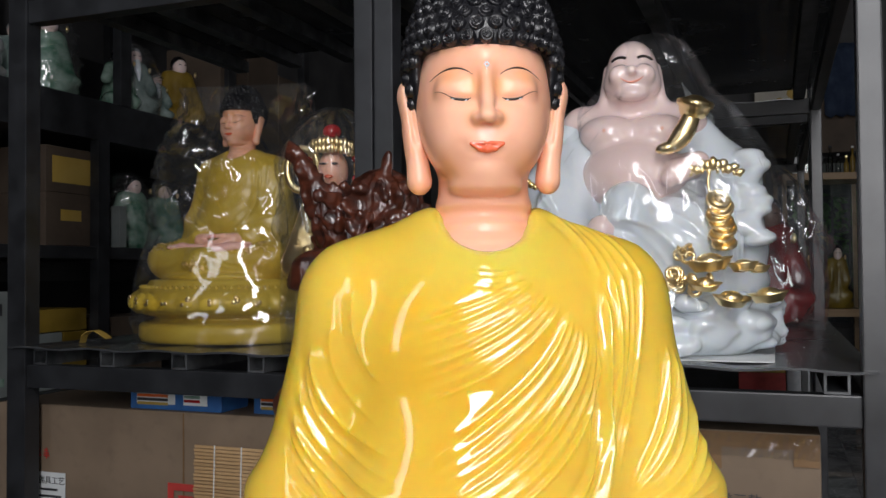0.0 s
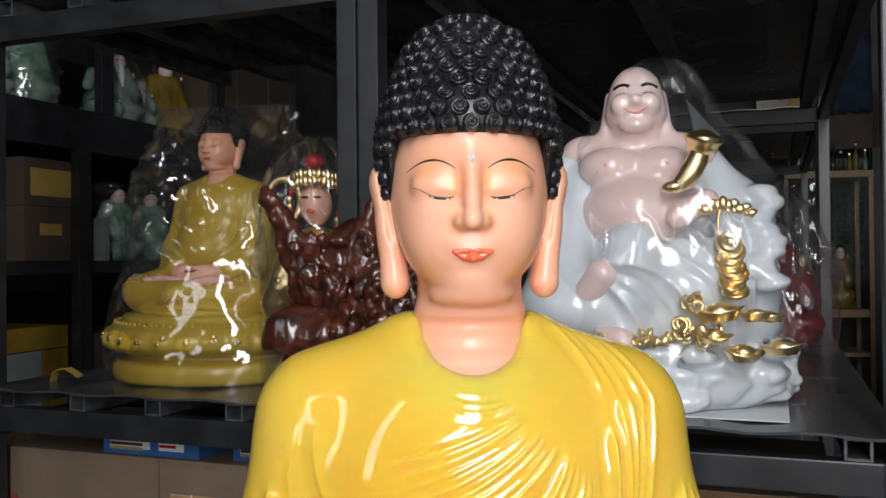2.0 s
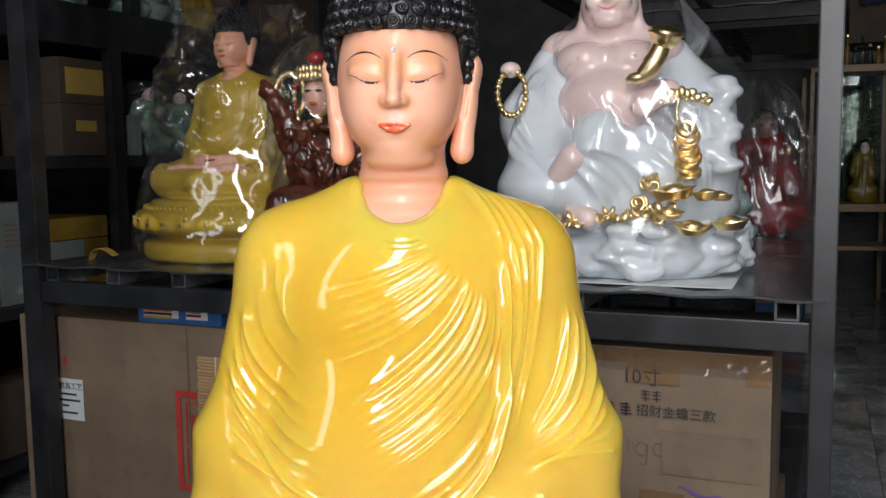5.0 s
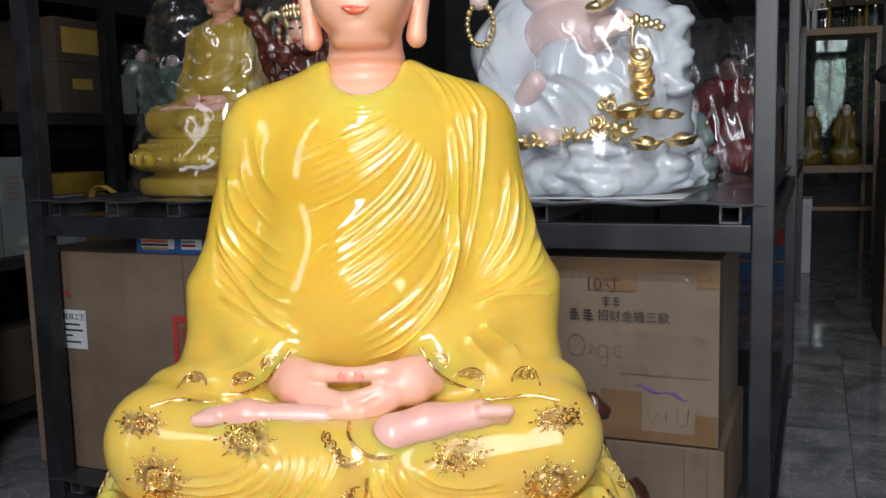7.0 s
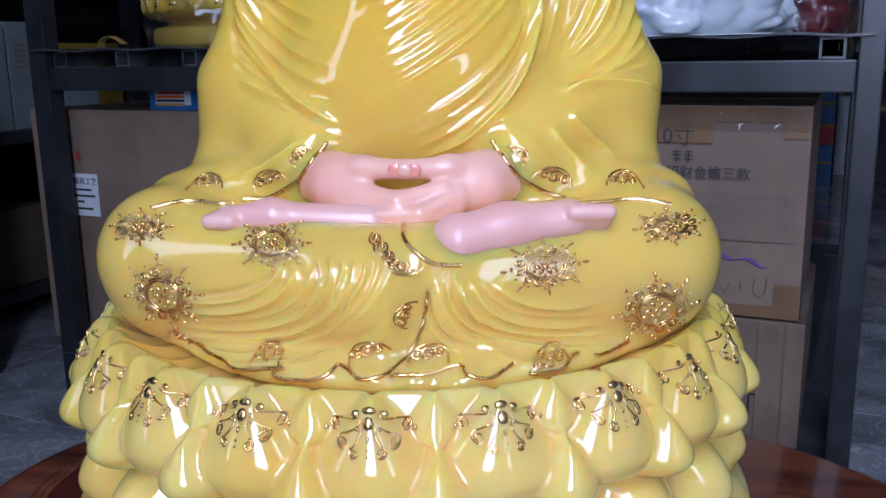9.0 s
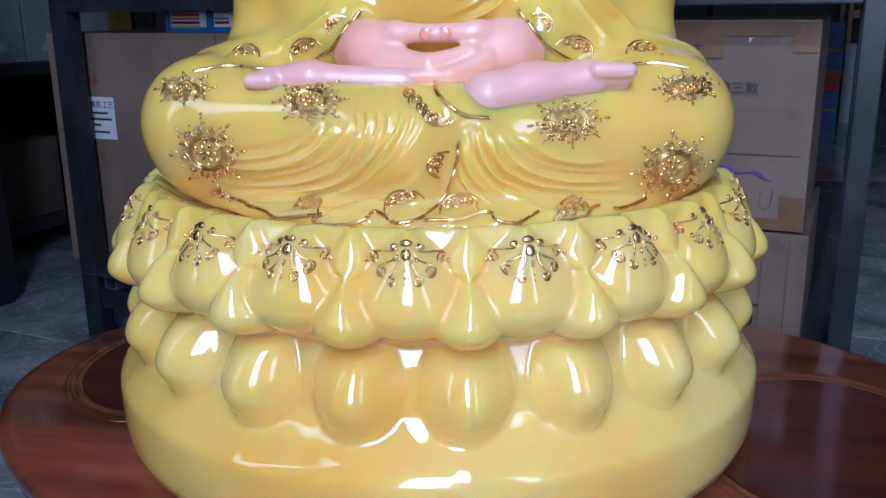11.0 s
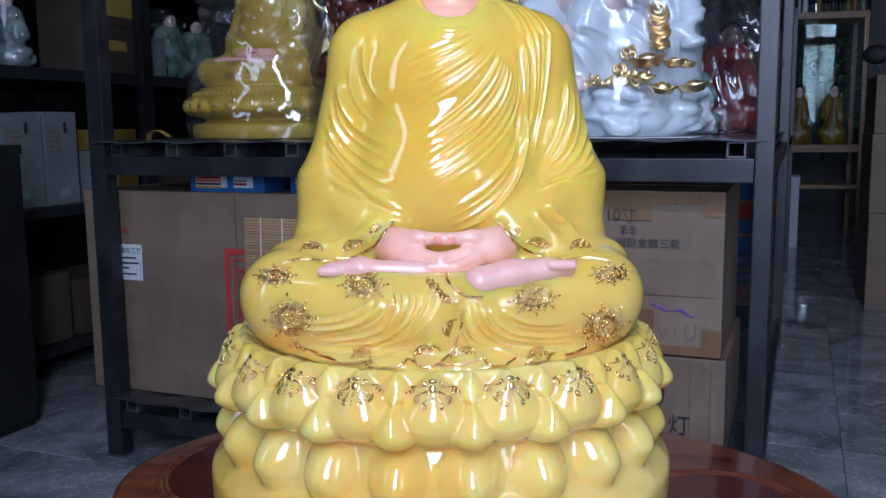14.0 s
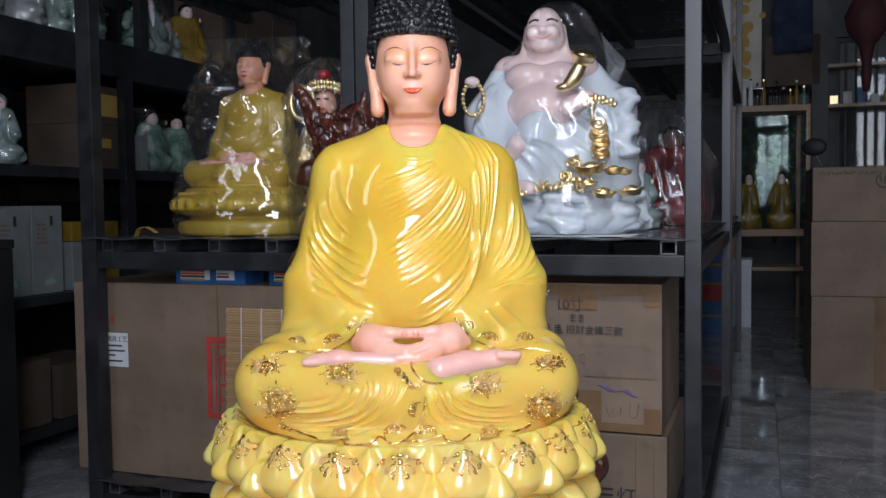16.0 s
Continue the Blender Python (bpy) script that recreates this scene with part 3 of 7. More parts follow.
def ear_field(h, s):
    f = Field((HX + s * 0.066 - 0.034, -0.05, 0.685), (HX + s * 0.066 + 0.034, 0.05, 0.825), h)
    x = HX + s * 0.0625
    # shell that flares from the cheek, its rim, and the long hanging lobe
    f.add(f.cone((x + s * 0.006, 0.006, 0.7920), (x + s * 0.000, 0.002, 0.750), 0.0170, 0.0125, (0.64, 1.15, 1)))
    f.add(f.cone((x + s * 0.000, 0.000, 0.757), (x - s * 0.004, -0.006, 0.7135), 0.0100, 0.0132, (0.88, 1.0, 1)), 0.010)
    f.cut(f.cone((x + s * 0.003, -0.0135, 0.797), (x - s * 0.002, -0.0135, 0.750), 0.0070, 0.0036, (0.56, 1, 1)), 0.004)
    f.add(f.cone((x + s * 0.0010, -0.0110, 0.794), (x - s * 0.0030, -0.0100, 0.746), 0.0017, 0.0021), 0.003)
    f.add(f.cone((x - s * 0.006, -0.0080, 0.782), (x - s * 0.008, -0.0060, 0.752), 0.0044, 0.0044), 0.006)
    return f


def hair_field(h):
    f = Field((-0.09, -0.10, 0.74), (0.105, 0.11, 0.940), h)
    f.add(f.ell((HX, 0.010, 0.826), (0.0700, 0.0870, 0.0640)))
    f.add(f.ell((HX, 0.012, 0.866), (0.0545, 0.0600, 0.0500)), 0.025)
    f.add(f.ell((HX, 0.012, 0.886), (0.0470, 0.0500, 0.0340)), 0.015)
    for s in (-1, 1):
        f.add(f.ell((HX + s * 0.054, 0.010, 0.800), (0.014, 0.045, 0.038)), 0.012)
    x, y, z = f.P
    brow = np.float32(0.8190) + np.float32(1.4) * (x - np.float32(HX)) ** 2
    wide = np.maximum(np.maximum(np.abs(x - np.float32(HX)) - np.float32(0.0565), z - brow), y + np.float32(0.020)) + 0 * z
    f.cut(np.broadcast_to(wide, f.shape), 0.010)
    f.cut(f.ell((HX, -0.04, 0.725), (0.09, 0.14, 0.035)), 0.004)
    return f


def curl_mesh():
    """One snail curl, its height along z."""
    nr, na = 15, 18
    V = []
    for i in range(nr):
        r = 0.04 + 0.96 * i / (nr - 1)
        for j in range(na):
            a = 2 * math.pi * j / na
            dome = 0.62 * math.sqrt(max(1 - r ** 5, 0)) + 0.16 * (1 - r)
            wind = 0.5 + 0.5 * math.cos(2 * math.pi * (r * 2.8) - a)
            V.append((r * math.cos(a), r * math.sin(a), dome + 0.26 * wind ** 0.7 * (1 - r ** 8) - 0.1))
    F = [(i * na + j, (i + 1) * na + j, (i + 1) * na + (j + 1) % na, i * na + (j + 1) % na) for i in range(nr - 1) for j in range(na)]
    return np.array(V), np.array(F)


def tree_of(V, F):
    return BVHTree.FromPolygons(V.tolist(), F.tolist())


def from_front(bvh, x, z, y=-0.6):
    hit, n, _, _ = bvh.ray_cast(Vector((x, y, z)), Vector((0, 1, 0)))
    return (np.array(hit), np.array(n)) if hit else (None, None)


def placed(V, m):
    A = np.array(m)
    return V @ A[:3, :3].T + A[:3, 3]


def spin_surface(profile, n=126, wave=None):
    V = []
    for r, z in profile:
        for j in range(n):
            a = 2 * math.pi * j / n
            q = r + (wave(a, z) if wave else 0)
            V.append((q * math.sin(a), -q * math.cos(a), z))
    F = [(i * n + j, i * n + (j + 1) % n, (i + 1) * n + (j + 1) % n, (i + 1) * n + j) for i in range(len(profile) - 1) for j in range(n)]
    return np.array(V), np.array(F)


PETALS, LOTUS_X = 21, -0.012


def dome(u, w, k=2.4, e=0.62):
    """Height of a swollen petal across its width, flat in the middle."""
    return max(1 - (abs(u) / max(w, 1e-5)) ** k, 0.0) ** e


def tip(t, low, sharp):
    """Width of a petal along its height: round at the foot, drawn to a point."""
    return math.sqrt(max(1 - ((low - t) / low) ** 2, 0)) if t < low else 1 - ((t - low) / (1 - low)) ** sharp


def lotus_relief(a, z):
    """Petals of both tiers as relief on the turned body of the lotus."""
    p = (a * PETALS / (2 * math.pi) + 0.5) % 1.0 - 0.5
    step = 2 * math.pi / PETALS * 0.305
    u, v = abs(p) * step, (0.5 - abs(p)) * step
    if z > 0.138:
        best = 0.0
        t = (z - 0.1470) / 0.0870
        if 0 < t < 1:
            best = 0.0260 * dome(u, 0.0490 * tip(t, 0.36, 1.5), 2.0, 0.85) * (math.sqrt(max(1 - ((0.36 - t) / 0.36) ** 2, 0)) if t < 0.36 else 1 - 0.62 * ((t - 0.36) / 0.64) ** 1.5)
        t = (z - 0.1405) / 0.0600
        if 0 < t < 1:
            best = max(best, 0.0365 * dome(v, 0.0300 * tip(t, 0.40, 1.20), 2.0, 0.70) * (math.sqrt(1 - ((0.40 - t) / 0.40) ** 2) if t < 0.40 else 1 - 0.58 * ((t - 0.40) / 0.60) ** 1.4))
        t = (z - 0.1980) / 0.0350
        if 0 < t < 1:
            best = max(best, 0.0130 * dome(v, 0.0185 * tip(t, 0.40, 1.3), 2.0, 0.85) * (1 - 0.45 * t))
        return best
    # round swollen petals of the lower tier, each drawn out to a soft lip at the foot
    d = (z - 0.105) / (0.054 if z > 0.105 else 0.037)
    rho = math.hypot(v / 0.0400, d)
    lift = 0.0335 * max(1 - rho * rho, 0.0) ** 1.15
    edge = (z - 0.0580 - 0.40 * v) / 0.0070
    lift += 0.0022 * math.exp(-edge * edge * (0.5 if edge > 0 else 1.4)) * max(1 - v / 0.034, 0)
    return lift


def lotus(cast, mat, gold):
    at = Matrix.Translation((LOTUS_X, -0.012, 0))
    base = [(0.2755, 0.0), (0.3160, 0.001), (0.3212, 0.004), (0.3240, 0.010), (0.3252, 0.020), (0.3254, 0.034), (0.3252, 0.044), (0.3240, 0.049), (0.3205, 0.0535), (0.3120, 0.0605), (0.3020, 0.0685), (0.2935, 0.0770),
            (0.2880, 0.086), (0.2850, 0.100), (0.2815, 0.114), (0.2780, 0.126), (0.2755, 0.132), (0.2735, 0.1375), (0.2745, 0.1410), (0.2775, 0.1440), (0.2845, 0.150), (0.2895, 0.160), (0.2910, 0.172), (0.2895, 0.188),
            (0.2865, 0.204), (0.2830, 0.218), (0.2800, 0.227), (0.2775, 0.2315), (0.2735, 0.2320), (0.2660, 0.2260), (0.2520, 0.2170), (0.2350, 0.2110), (0.0125, 0.2100)]
    prof = []
    for (r0, z0), (r1, z1) in zip(base, base[1:]):
        k = max(1, int(abs(z1 - z0) / 0.0017)) if z0 > 0.02 else 1
        prof += [(r0 + (r1 - r0) * i / k, z0 + (z1 - z0) * i / k) for i in range(k)]
    prof.append(base[-1])
    V, F = spin_surface(prof, PETALS * 40, lotus_relief)
    V = relax(V, F, 2, 0.5)
    cast.add(placed(V, at), F, mat)
    skin = tree_of(V, F)
    step = 2 * math.pi / PETALS
    # gold sprays on the petal tips
    for i in range(PETALS):
        turn = Matrix.Rotation(i * step, 4, "Z")
        def on(x, z):
            o, d = turn @ Vector((x, -0.5, z + 0.0035)), turn @ Vector((0, 1, 0))
            hit = skin.ray_cast(o, d)[0]
            return np.array(at @ (hit if hit else turn @ Vector((x, -0.283, z))))
        for x, z, rx, rz in ((0, 0.2215, 0.0060, 0.0036), (0, 0.2130, 0.0048, 0.0060), (-0.0075, 0.2175, 0.0044, 0.0032), (0.0075, 0.2175, 0.0044, 0.0032), (0, 0.203, 0.0016, 0.0030),
                             (-0.006, 0.209, 0.0018, 0.0022), (0.006, 0.209, 0.0018, 0.0022), (0, 0.1955, 0.0012, 0.0014), (0, 0.191, 0.0009, 0.0011)):
            Vb, Fb = ball(on(x * 1.25, 0.2215 + (z - 0.2215) * 0.85), (rx * 0.82, 0.0014, rz * 0.80), 8, 5, np.array((turn @ pose(0, 0, 0, -25)).to_3x3().transposed()))
            cast.add(Vb, Fb, gold)
        for s in (-1, 1):
            for x0, z0, x1, z1, R in ((0.005, 0.2150, 0.0165, 0.2085, 0.0030), (0.004, 0.2125, 0.0120, 0.2020, 0.0034), (0.003, 0.209, 0.0065, 0.1960, 0.0028)):
                stem = [on(s * 1.45 * (x0 + (x1 - x0) * t ** 1.7), z0 + 0.003 + (z1 - z0) * 0.85 * t ** 0.8) for t in np.linspace(0, 1, 7)]
                ring = [on(s * (x1 * 1.45 + 1.25 * R * k * math.sin(a)), z1 + 0.0045 - 1.25 * R + 1.25 * R * k * math.cos(a)) for a, k in zip(np.linspace(0, 9.5, 17), np.linspace(1, 0.35, 17))]
                Vt, Ft = tube(stem + ring, 0.0008, 5)
                cast.add(Vt, Ft, gold)
            Vb, Fb = ball(on(s * 0.0300, 0.2075), (0.0016, 0.0016, 0.0020), 6, 5)
            cast.add(Vb, Fb, gold)


def medallion(cast, bvh, x, z, R, gold, squash=1.0):
    def on(dx, dz):
        h, n = from_front(bvh, x + dx, z + dz * squash)
        return (h, n) if h is not None and n[1] < -0.02 else (None, None)
    def bead(dx, dz, r, l, a):
        h, n = on(dx, dz)
        if h is None:
            return
        n = n / np.linalg.norm(n)
        u = np.array([math.cos(a), 0, math.sin(a) * squash])
        u = u - n * (u @ n)
        u /= np.linalg.norm(u) + 1e-9
        Vb, Fb = ball(h + n * 0.0002, (l * 0.85, r * 0.8, 0.0016), 8, 5, np.stack([u, np.cross(n, u), n]))
        cast.add(Vb, Fb, gold)
    def loop(c, e, q, w, n=14, squeeze=1.0):
        P = []
        for g in np.linspace(0, 2 * math.pi, n):
            h, nn = on(R * (c * math.cos(e) + q * math.cos(g)), R * (c * math.sin(e) + q * math.sin(g) * squeeze))
            if h is not None:
                P.append(h + nn * 0.0004)
        if len(P) > n - 3:
            cast.add(*tube(P, max(R * w, 0.0008), 6), gold)
    # a rosette inside two rings, scrolls and drops round it
    bead(0, 0, R * 0.085, R * 0.10, 0)
    for k in range(6):
        a = k * math.pi / 3
        bead(R * 0.19 * math.cos(a), R * 0.19 * math.sin(a), R * 0.070, R * 0.115, a)
        bead(R * 0.30 * math.cos(a + 0.52), R * 0.30 * math.sin(a + 0.52), R * 0.045, R * 0.06, a)
    loop(0, 0, 0.40, 0.034, 40)
    loop(0, 0, 0.47, 0.022, 40)
    for k in range(12):
        a = k * math.pi / 6 + 0.25
        for c, q, w in ((0.62, 0.105, 0.026), (0.66, 0.05, 0.022)):
            P = []
            for b in np.linspace(0, 2 * math.pi, 10):
                h, n = on(R * (c * math.cos(a) + q * math.cos(b)), R * (c * math.sin(a) + q * math.sin(b)))
                if h is not None:
                    P.append(h)
            if len(P) > 7:
                cast.add(*tube(P, max(R * w, 0.0008), 5), gold)
        bead(R * 0.80 * math.cos(a + 0.26), R * 0.80 * math.sin(a + 0.26), R * 0.04, R * 0.05, a)
    for k in range(8):
        a = k * math.pi / 4 + 0.1
        bead(R * 0.96 * math.cos(a), R * 0.96 * math.sin(a), R * 0.050, R * 0.105, a)
        bead(R * 0.80 * math.cos(a), R * 0.80 * math.sin(a), R * 0.035, R * 0.05, a)


def half_spray(cast, bvh, x, z, R, tilt, gold):
    """A small fan of scrolls beside a hem."""
    c, s = math.cos(tilt), math.sin(tilt)
    def line(pts, r):
        trim(cast, bvh, [(x + R * (u * c - v * s), z + R * (u * s + v * c) * 0.8) for u, v in pts], gold, r)
    line([(math.cos(a), math.sin(a)) for a in np.linspace(0, math.pi, 15)], 0.0009)
    for u, q in ((-0.55, 0.34), (0.0, 0.42), (0.55, 0.34)):
        line([(u + q * k * math.cos(a), 0.45 + q * k * math.sin(a)) for a, k in zip(np.linspace(0, 8, 16), np.linspace(1, 0.35, 16))], 0.0009)
        h, n = from_front(bvh, x + R * (u * c - 0.4 * s), z + R * (u * s + 0.4 * c) * 0.8)
        if h is not None:
            cast.add(*ball(h, (R * 0.12, 0.0014, R * 0.12), 8, 5), gold)


def trim(cast, bvh, pts, gold, r=0.0014):
    P = []
    for x, z in pts:
        h, n = from_front(bvh, x, z)
        if h is not None and (not P or np.linalg.norm(h - P[-1]) < 0.03):
            P.append(h)
    if len(P) > 3:
        cast.add(*tube(P, r, 6), gold)


def rope(cast, bvh, pts, gold, r):
    """A beaded gold cord laid along a hem."""
    hits = [from_front(bvh, x, z) for x, z in smooth_line(pts)]
    P = [q + n * 0.0006 if q is not None else None for q, n in hits]
    run = []
    for p in P + [None]:
        if p is not None and (not run or np.linalg.norm(p - run[-1]) < 0.015):
            run.append(p)
            continue
        if len(run) > 5:
            cast.add(*tube(run, r * (1 + 0.22 * np.cos(np.arange(len(run)) * math.pi)), 6), gold)
        run = [p] if p is not None else []


def skin_parts(cast, h):
    V, F = head_field(h).mesh()
    V = relax(V, F, 1)
    cast.add(V, F, M["skin"])
    face = tree_of(V, F)
    for s in (-1, 1):
        Ve, Fe = ear_field(h, s).mesh()
        cast.add(relax(Ve, Fe, 1), Fe, M["skin"])
        # brow, eye line and slit
        def on(x, z, lift=0.0003):
            q, n = from_front(face, HX + s * x, z)
            return q + n * lift
        brow = bezier((0.0115, 0.7955), (0.0280, 0.8095), (0.0475, 0.7945), 24)
        cast.add(*tube([on(x, z, 0.0) for x, z in brow], np.interp(np.linspace(0, 1, 24), [0, 0.5, 1], [0.00025, 0.00095, 0.0002]), 6), M["line"])
        slit = bezier((0.0130, 0.7755), (0.0220, 0.7730), (0.0315, 0.7775), 20)
        cast.add(*tube([on(x, z, 0.0) for x, z in slit], np.interp(np.linspace(0, 1, 20), [0, 0.5, 1], [0.0003, 0.0010, 0.0003]), 6), M["line"])
        for k in range(3, 18):
            x, z = slit[k]
            cast.add(*ball(on(x, z - 0.0008, 0.0), (0.0011, 0.0006, 0.0006), 7, 5), M["white"] if k in (4, 5, 15, 16) else M["line"])
        lid = bezier((0.0305, 0.7768), (0.0360, 0.7810), (0.0440, 0.7830), 14)
        cast.add(*tube([on(x, z, 0.0) for x, z in lid], np.interp(np.linspace(0, 1, 14), [0, 0.3, 1], [0.0002, 0.0005, 0.00015]), 5), M["liner"])
    # jewelled mark on the brow
    for k in range(6):
        q, n = from_front(face, HX + 0.0016 * math.cos(k * 1.05), 0.8030 + 0.0019 * math.sin(k * 1.05))
        cast.add(*ball(q, (0.0010, 0.0010, 0.0010), 8, 5), M["white"])
    q, n = from_front(face, HX, 0.7995)
    cast.add(*ball(q, (0.0006, 0.0006, 0.0014), 8, 5), M["white"])
    # lips
    f = Field((HX - 0.020, -0.10, 0.722), (HX + 0.020, -0.06, 0.750), h * 0.5)
    y = float(from_front(face, HX, 0.7375)[0][1])
    for s in (-1, 1):
        e, e2 = (float(from_front(face, HX + s * x, z)[0][1]) for x, z in ((0.0128, 0.7360), (0.0070, 0.7330)))
        f.add(f.cone((HX + s * 0.0030, y + 0.0016, 0.7372), (HX + s * 0.0134, e - 0.0004, 0.7368), 0.0026, 0.0016, (1, 1, 0.85)), 0.003)
        f.add(f.cone((HX, y + 0.0018, 0.7318), (HX + s * 0.0058, e2 + 0.0008, 0.7325), 0.0034, 0.0028, (1, 1, 0.92)), 0.0010)
        f.add(f.cone((HX + s * 0.0058, e2 + 0.0008, 0.7325), (HX + s * 0.0128, e - 0.0004, 0.7360), 0.0029, 0.0016, (1, 1, 0.92)), 0.0010)
    Vl, Fl = f.mesh()
    cast.add(relax(Vl, Fl, 1), Fl, M["lips"])


def hair_parts(cast, h, rows=True):
    V, F = hair_field(h).mesh()
    V = relax(V, F, 2)
    cast.add(V, F, M["hair"])
    if not rows:
        return
    bvh = tree_of(V, F)
    cv, cf = curl_mesh()
    c0 = np.array([HX, 0.012, 0.0])
    z, k = 0.7835, 0
    while z < 0.921:
        low = z < 0.812
        # how wide the cap is at this height
        reach = 0.072 if z < 0.85 else max(0.010, 0.060 * math.sqrt(max(1 - ((z - 0.845) / 0.078) ** 2, 0.02)))
        n = max(6, int(2 * math.pi * reach / 0.0128))
        for i in range(n):
            a = 2 * math.pi * (i + 0.5 * (k % 2)) / n
            d = np.array([math.sin(a), -math.cos(a), 0.0])
            hit, nn, _, _ = bvh.ray_cast(Vector(c0 + np.array([0, 0, z]) + d * 0.2), Vector(-d))
            if hit is None or (low and hit[1] < -0.018):
                continue
            nn = Vector((nn[0], nn[1], max(nn[2], 0.0) * 0.8)).normalized()
            m = nn.to_track_quat("Z", "Y").to_matrix().to_4x4()
            m.translation = hit - nn * 0.0012
            r = 0.0073 * (1 + 0.06 * math.sin(i * 3.1 + k))
            cast.add(placed(cv * r, m @ Matrix.Rotation(1.9 * i + k, 4, "Z")), cf, M["hair"])
        z += 0.0112
        k += 1
    for i, (x, y) in enumerate(((0, 0), (0.010, 0.006), (-0.010, 0.006), (0.004, -0.011), (-0.006, -0.010), (0.0, 0.013))):
        hit, nn, _, _ = bvh.ray_cast(Vector((HX + x, 0.012 + y, 1.0)), Vector((0, 0, -1)))
        m = nn.to_track_quat("Z", "Y").to_matrix().to_4x4()
        m.translation = hit
        cast.add(placed(cv * 0.0066, m), cf, M["hair"])


def limb_parts(cast, h):
    f = Field((-0.13, -0.21, 0.27), (0.13, -0.04, 0.41), h)
    for s in (-1, 1):
        # wrist, ball of the thumb and the thumb that meets the other
        f.add(f.cone((s * 0.088, -0.104, 0.354), (s * 0.060, -0.132, 0.352), 0.0215, 0.0205))
        f.add(f.cone((s * 0.062, -0.130, 0.360), (s * 0.034, -0.148, 0.3655), 0.0150, 0.0100), 0.016)
        f.add(f.cone((s * 0.036, -0.148, 0.3655), (s * 0.004, -0.156, 0.3655), 0.0098, 0.0080), 0.006)
        # palm edge and fingers, laid over one another
        f.add(f.cone((s * 0.060, -0.136, 0.346), (s * 0.032, -0.158, 0.3405), 0.0175, 0.0095), 0.012)
    f.add(f.cone((-0.042, -0.154, 0.3475), (-0.006, -0.166, 0.3410), 0.0092, 0.0084), 0.005)
    f.add(f.cone((-0.006, -0.166, 0.3410), (0.030, -0.158, 0.3515), 0.0084, 0.0060), 0.005)
    f.add(f.cone((-0.046, -0.154, 0.3370), (-0.004, -0.167, 0.3290), 0.0090, 0.0072), 0.006)
    f.add(f.cone((0.042, -0.156, 0.3450), (0.012, -0.172, 0.3325), 0.0085, 0.0070), 0.003)
    f.add(f.cone((0.012, -0.172, 0.3325), (-0.024, -0.172, 0.3315), 0.0070, 0.0060), 0.003)
    f.add(f.cone((0.040, -0.156, 0.3370), (0.010, -0.172, 0.3235), 0.0085, 0.0065), 0.003)
    f.add(f.cone((0.010, -0.172, 0.3235), (-0.026, -0.171, 0.3225), 0.0065, 0.0055), 0.003)
    V, F = f.mesh()
    V = relax(V, F, 1)
    cast.add(V, F, M["palm"])
    wrists = V, F
    bvh = tree_of(V, F)
    for s in (-1, 1):
        q, n = from_front(bvh, s * 0.0075, 0.3655)
        if q is not None:
            cast.add(*ball(q, (0.0058, 0.0009, 0.0056), 12, 7), M["coral"])
    f = Field((-0.20, -0.26, 0.27), (0.20, -0.07, 0.375), h)
    f.add(f.cone((-0.026, -0.168, 0.3270), (-0.105, -0.170, 0.3310), 0.0128, 0.0128, (1, 1, 0.92)))
    f.add(f.cone((-0.105, -0.170, 0.3310), (-0.140, -0.174, 0.3295), 0.0128, 0.0105), 0.012)
    f.add(f.cone((0.044, -0.196, 0.3175), (0.080, -0.186, 0.3250), 0.0215, 0.0175, (1, 1, 0.92)), 0.002)
    f.add(f.cone((0.080, -0.186, 0.3250), (0.128, -0.178, 0.3300), 0.0170, 0.0150, (1, 1, 0.95)), 0.014)
    f.add(f.ell((0.126, -0.180, 0.3370), (0.0090, 0.0090, 0.0070)), 0.004)
    for i in range(4):
        f.add(f.cone((0.130, -0.190 + 0.006 * i, 0.3365 - 0.0050 * i), (0.156 - 0.002 * i, -0.189 + 0.006 * i, 0.3365 - 0.0055 * i), 0.0072, 0.0062), 0.0012)
        f.add(f.cone((-0.136, -0.183 + 0.006 * i, 0.3295), (-0.152 + 0.002 * i, -0.183 + 0.006 * i, 0.3290), 0.0068, 0.0062), 0.0040)
    V, F = f.mesh()
    cast.add(relax(V, F, 1), F, M["sole"])
    return wrists


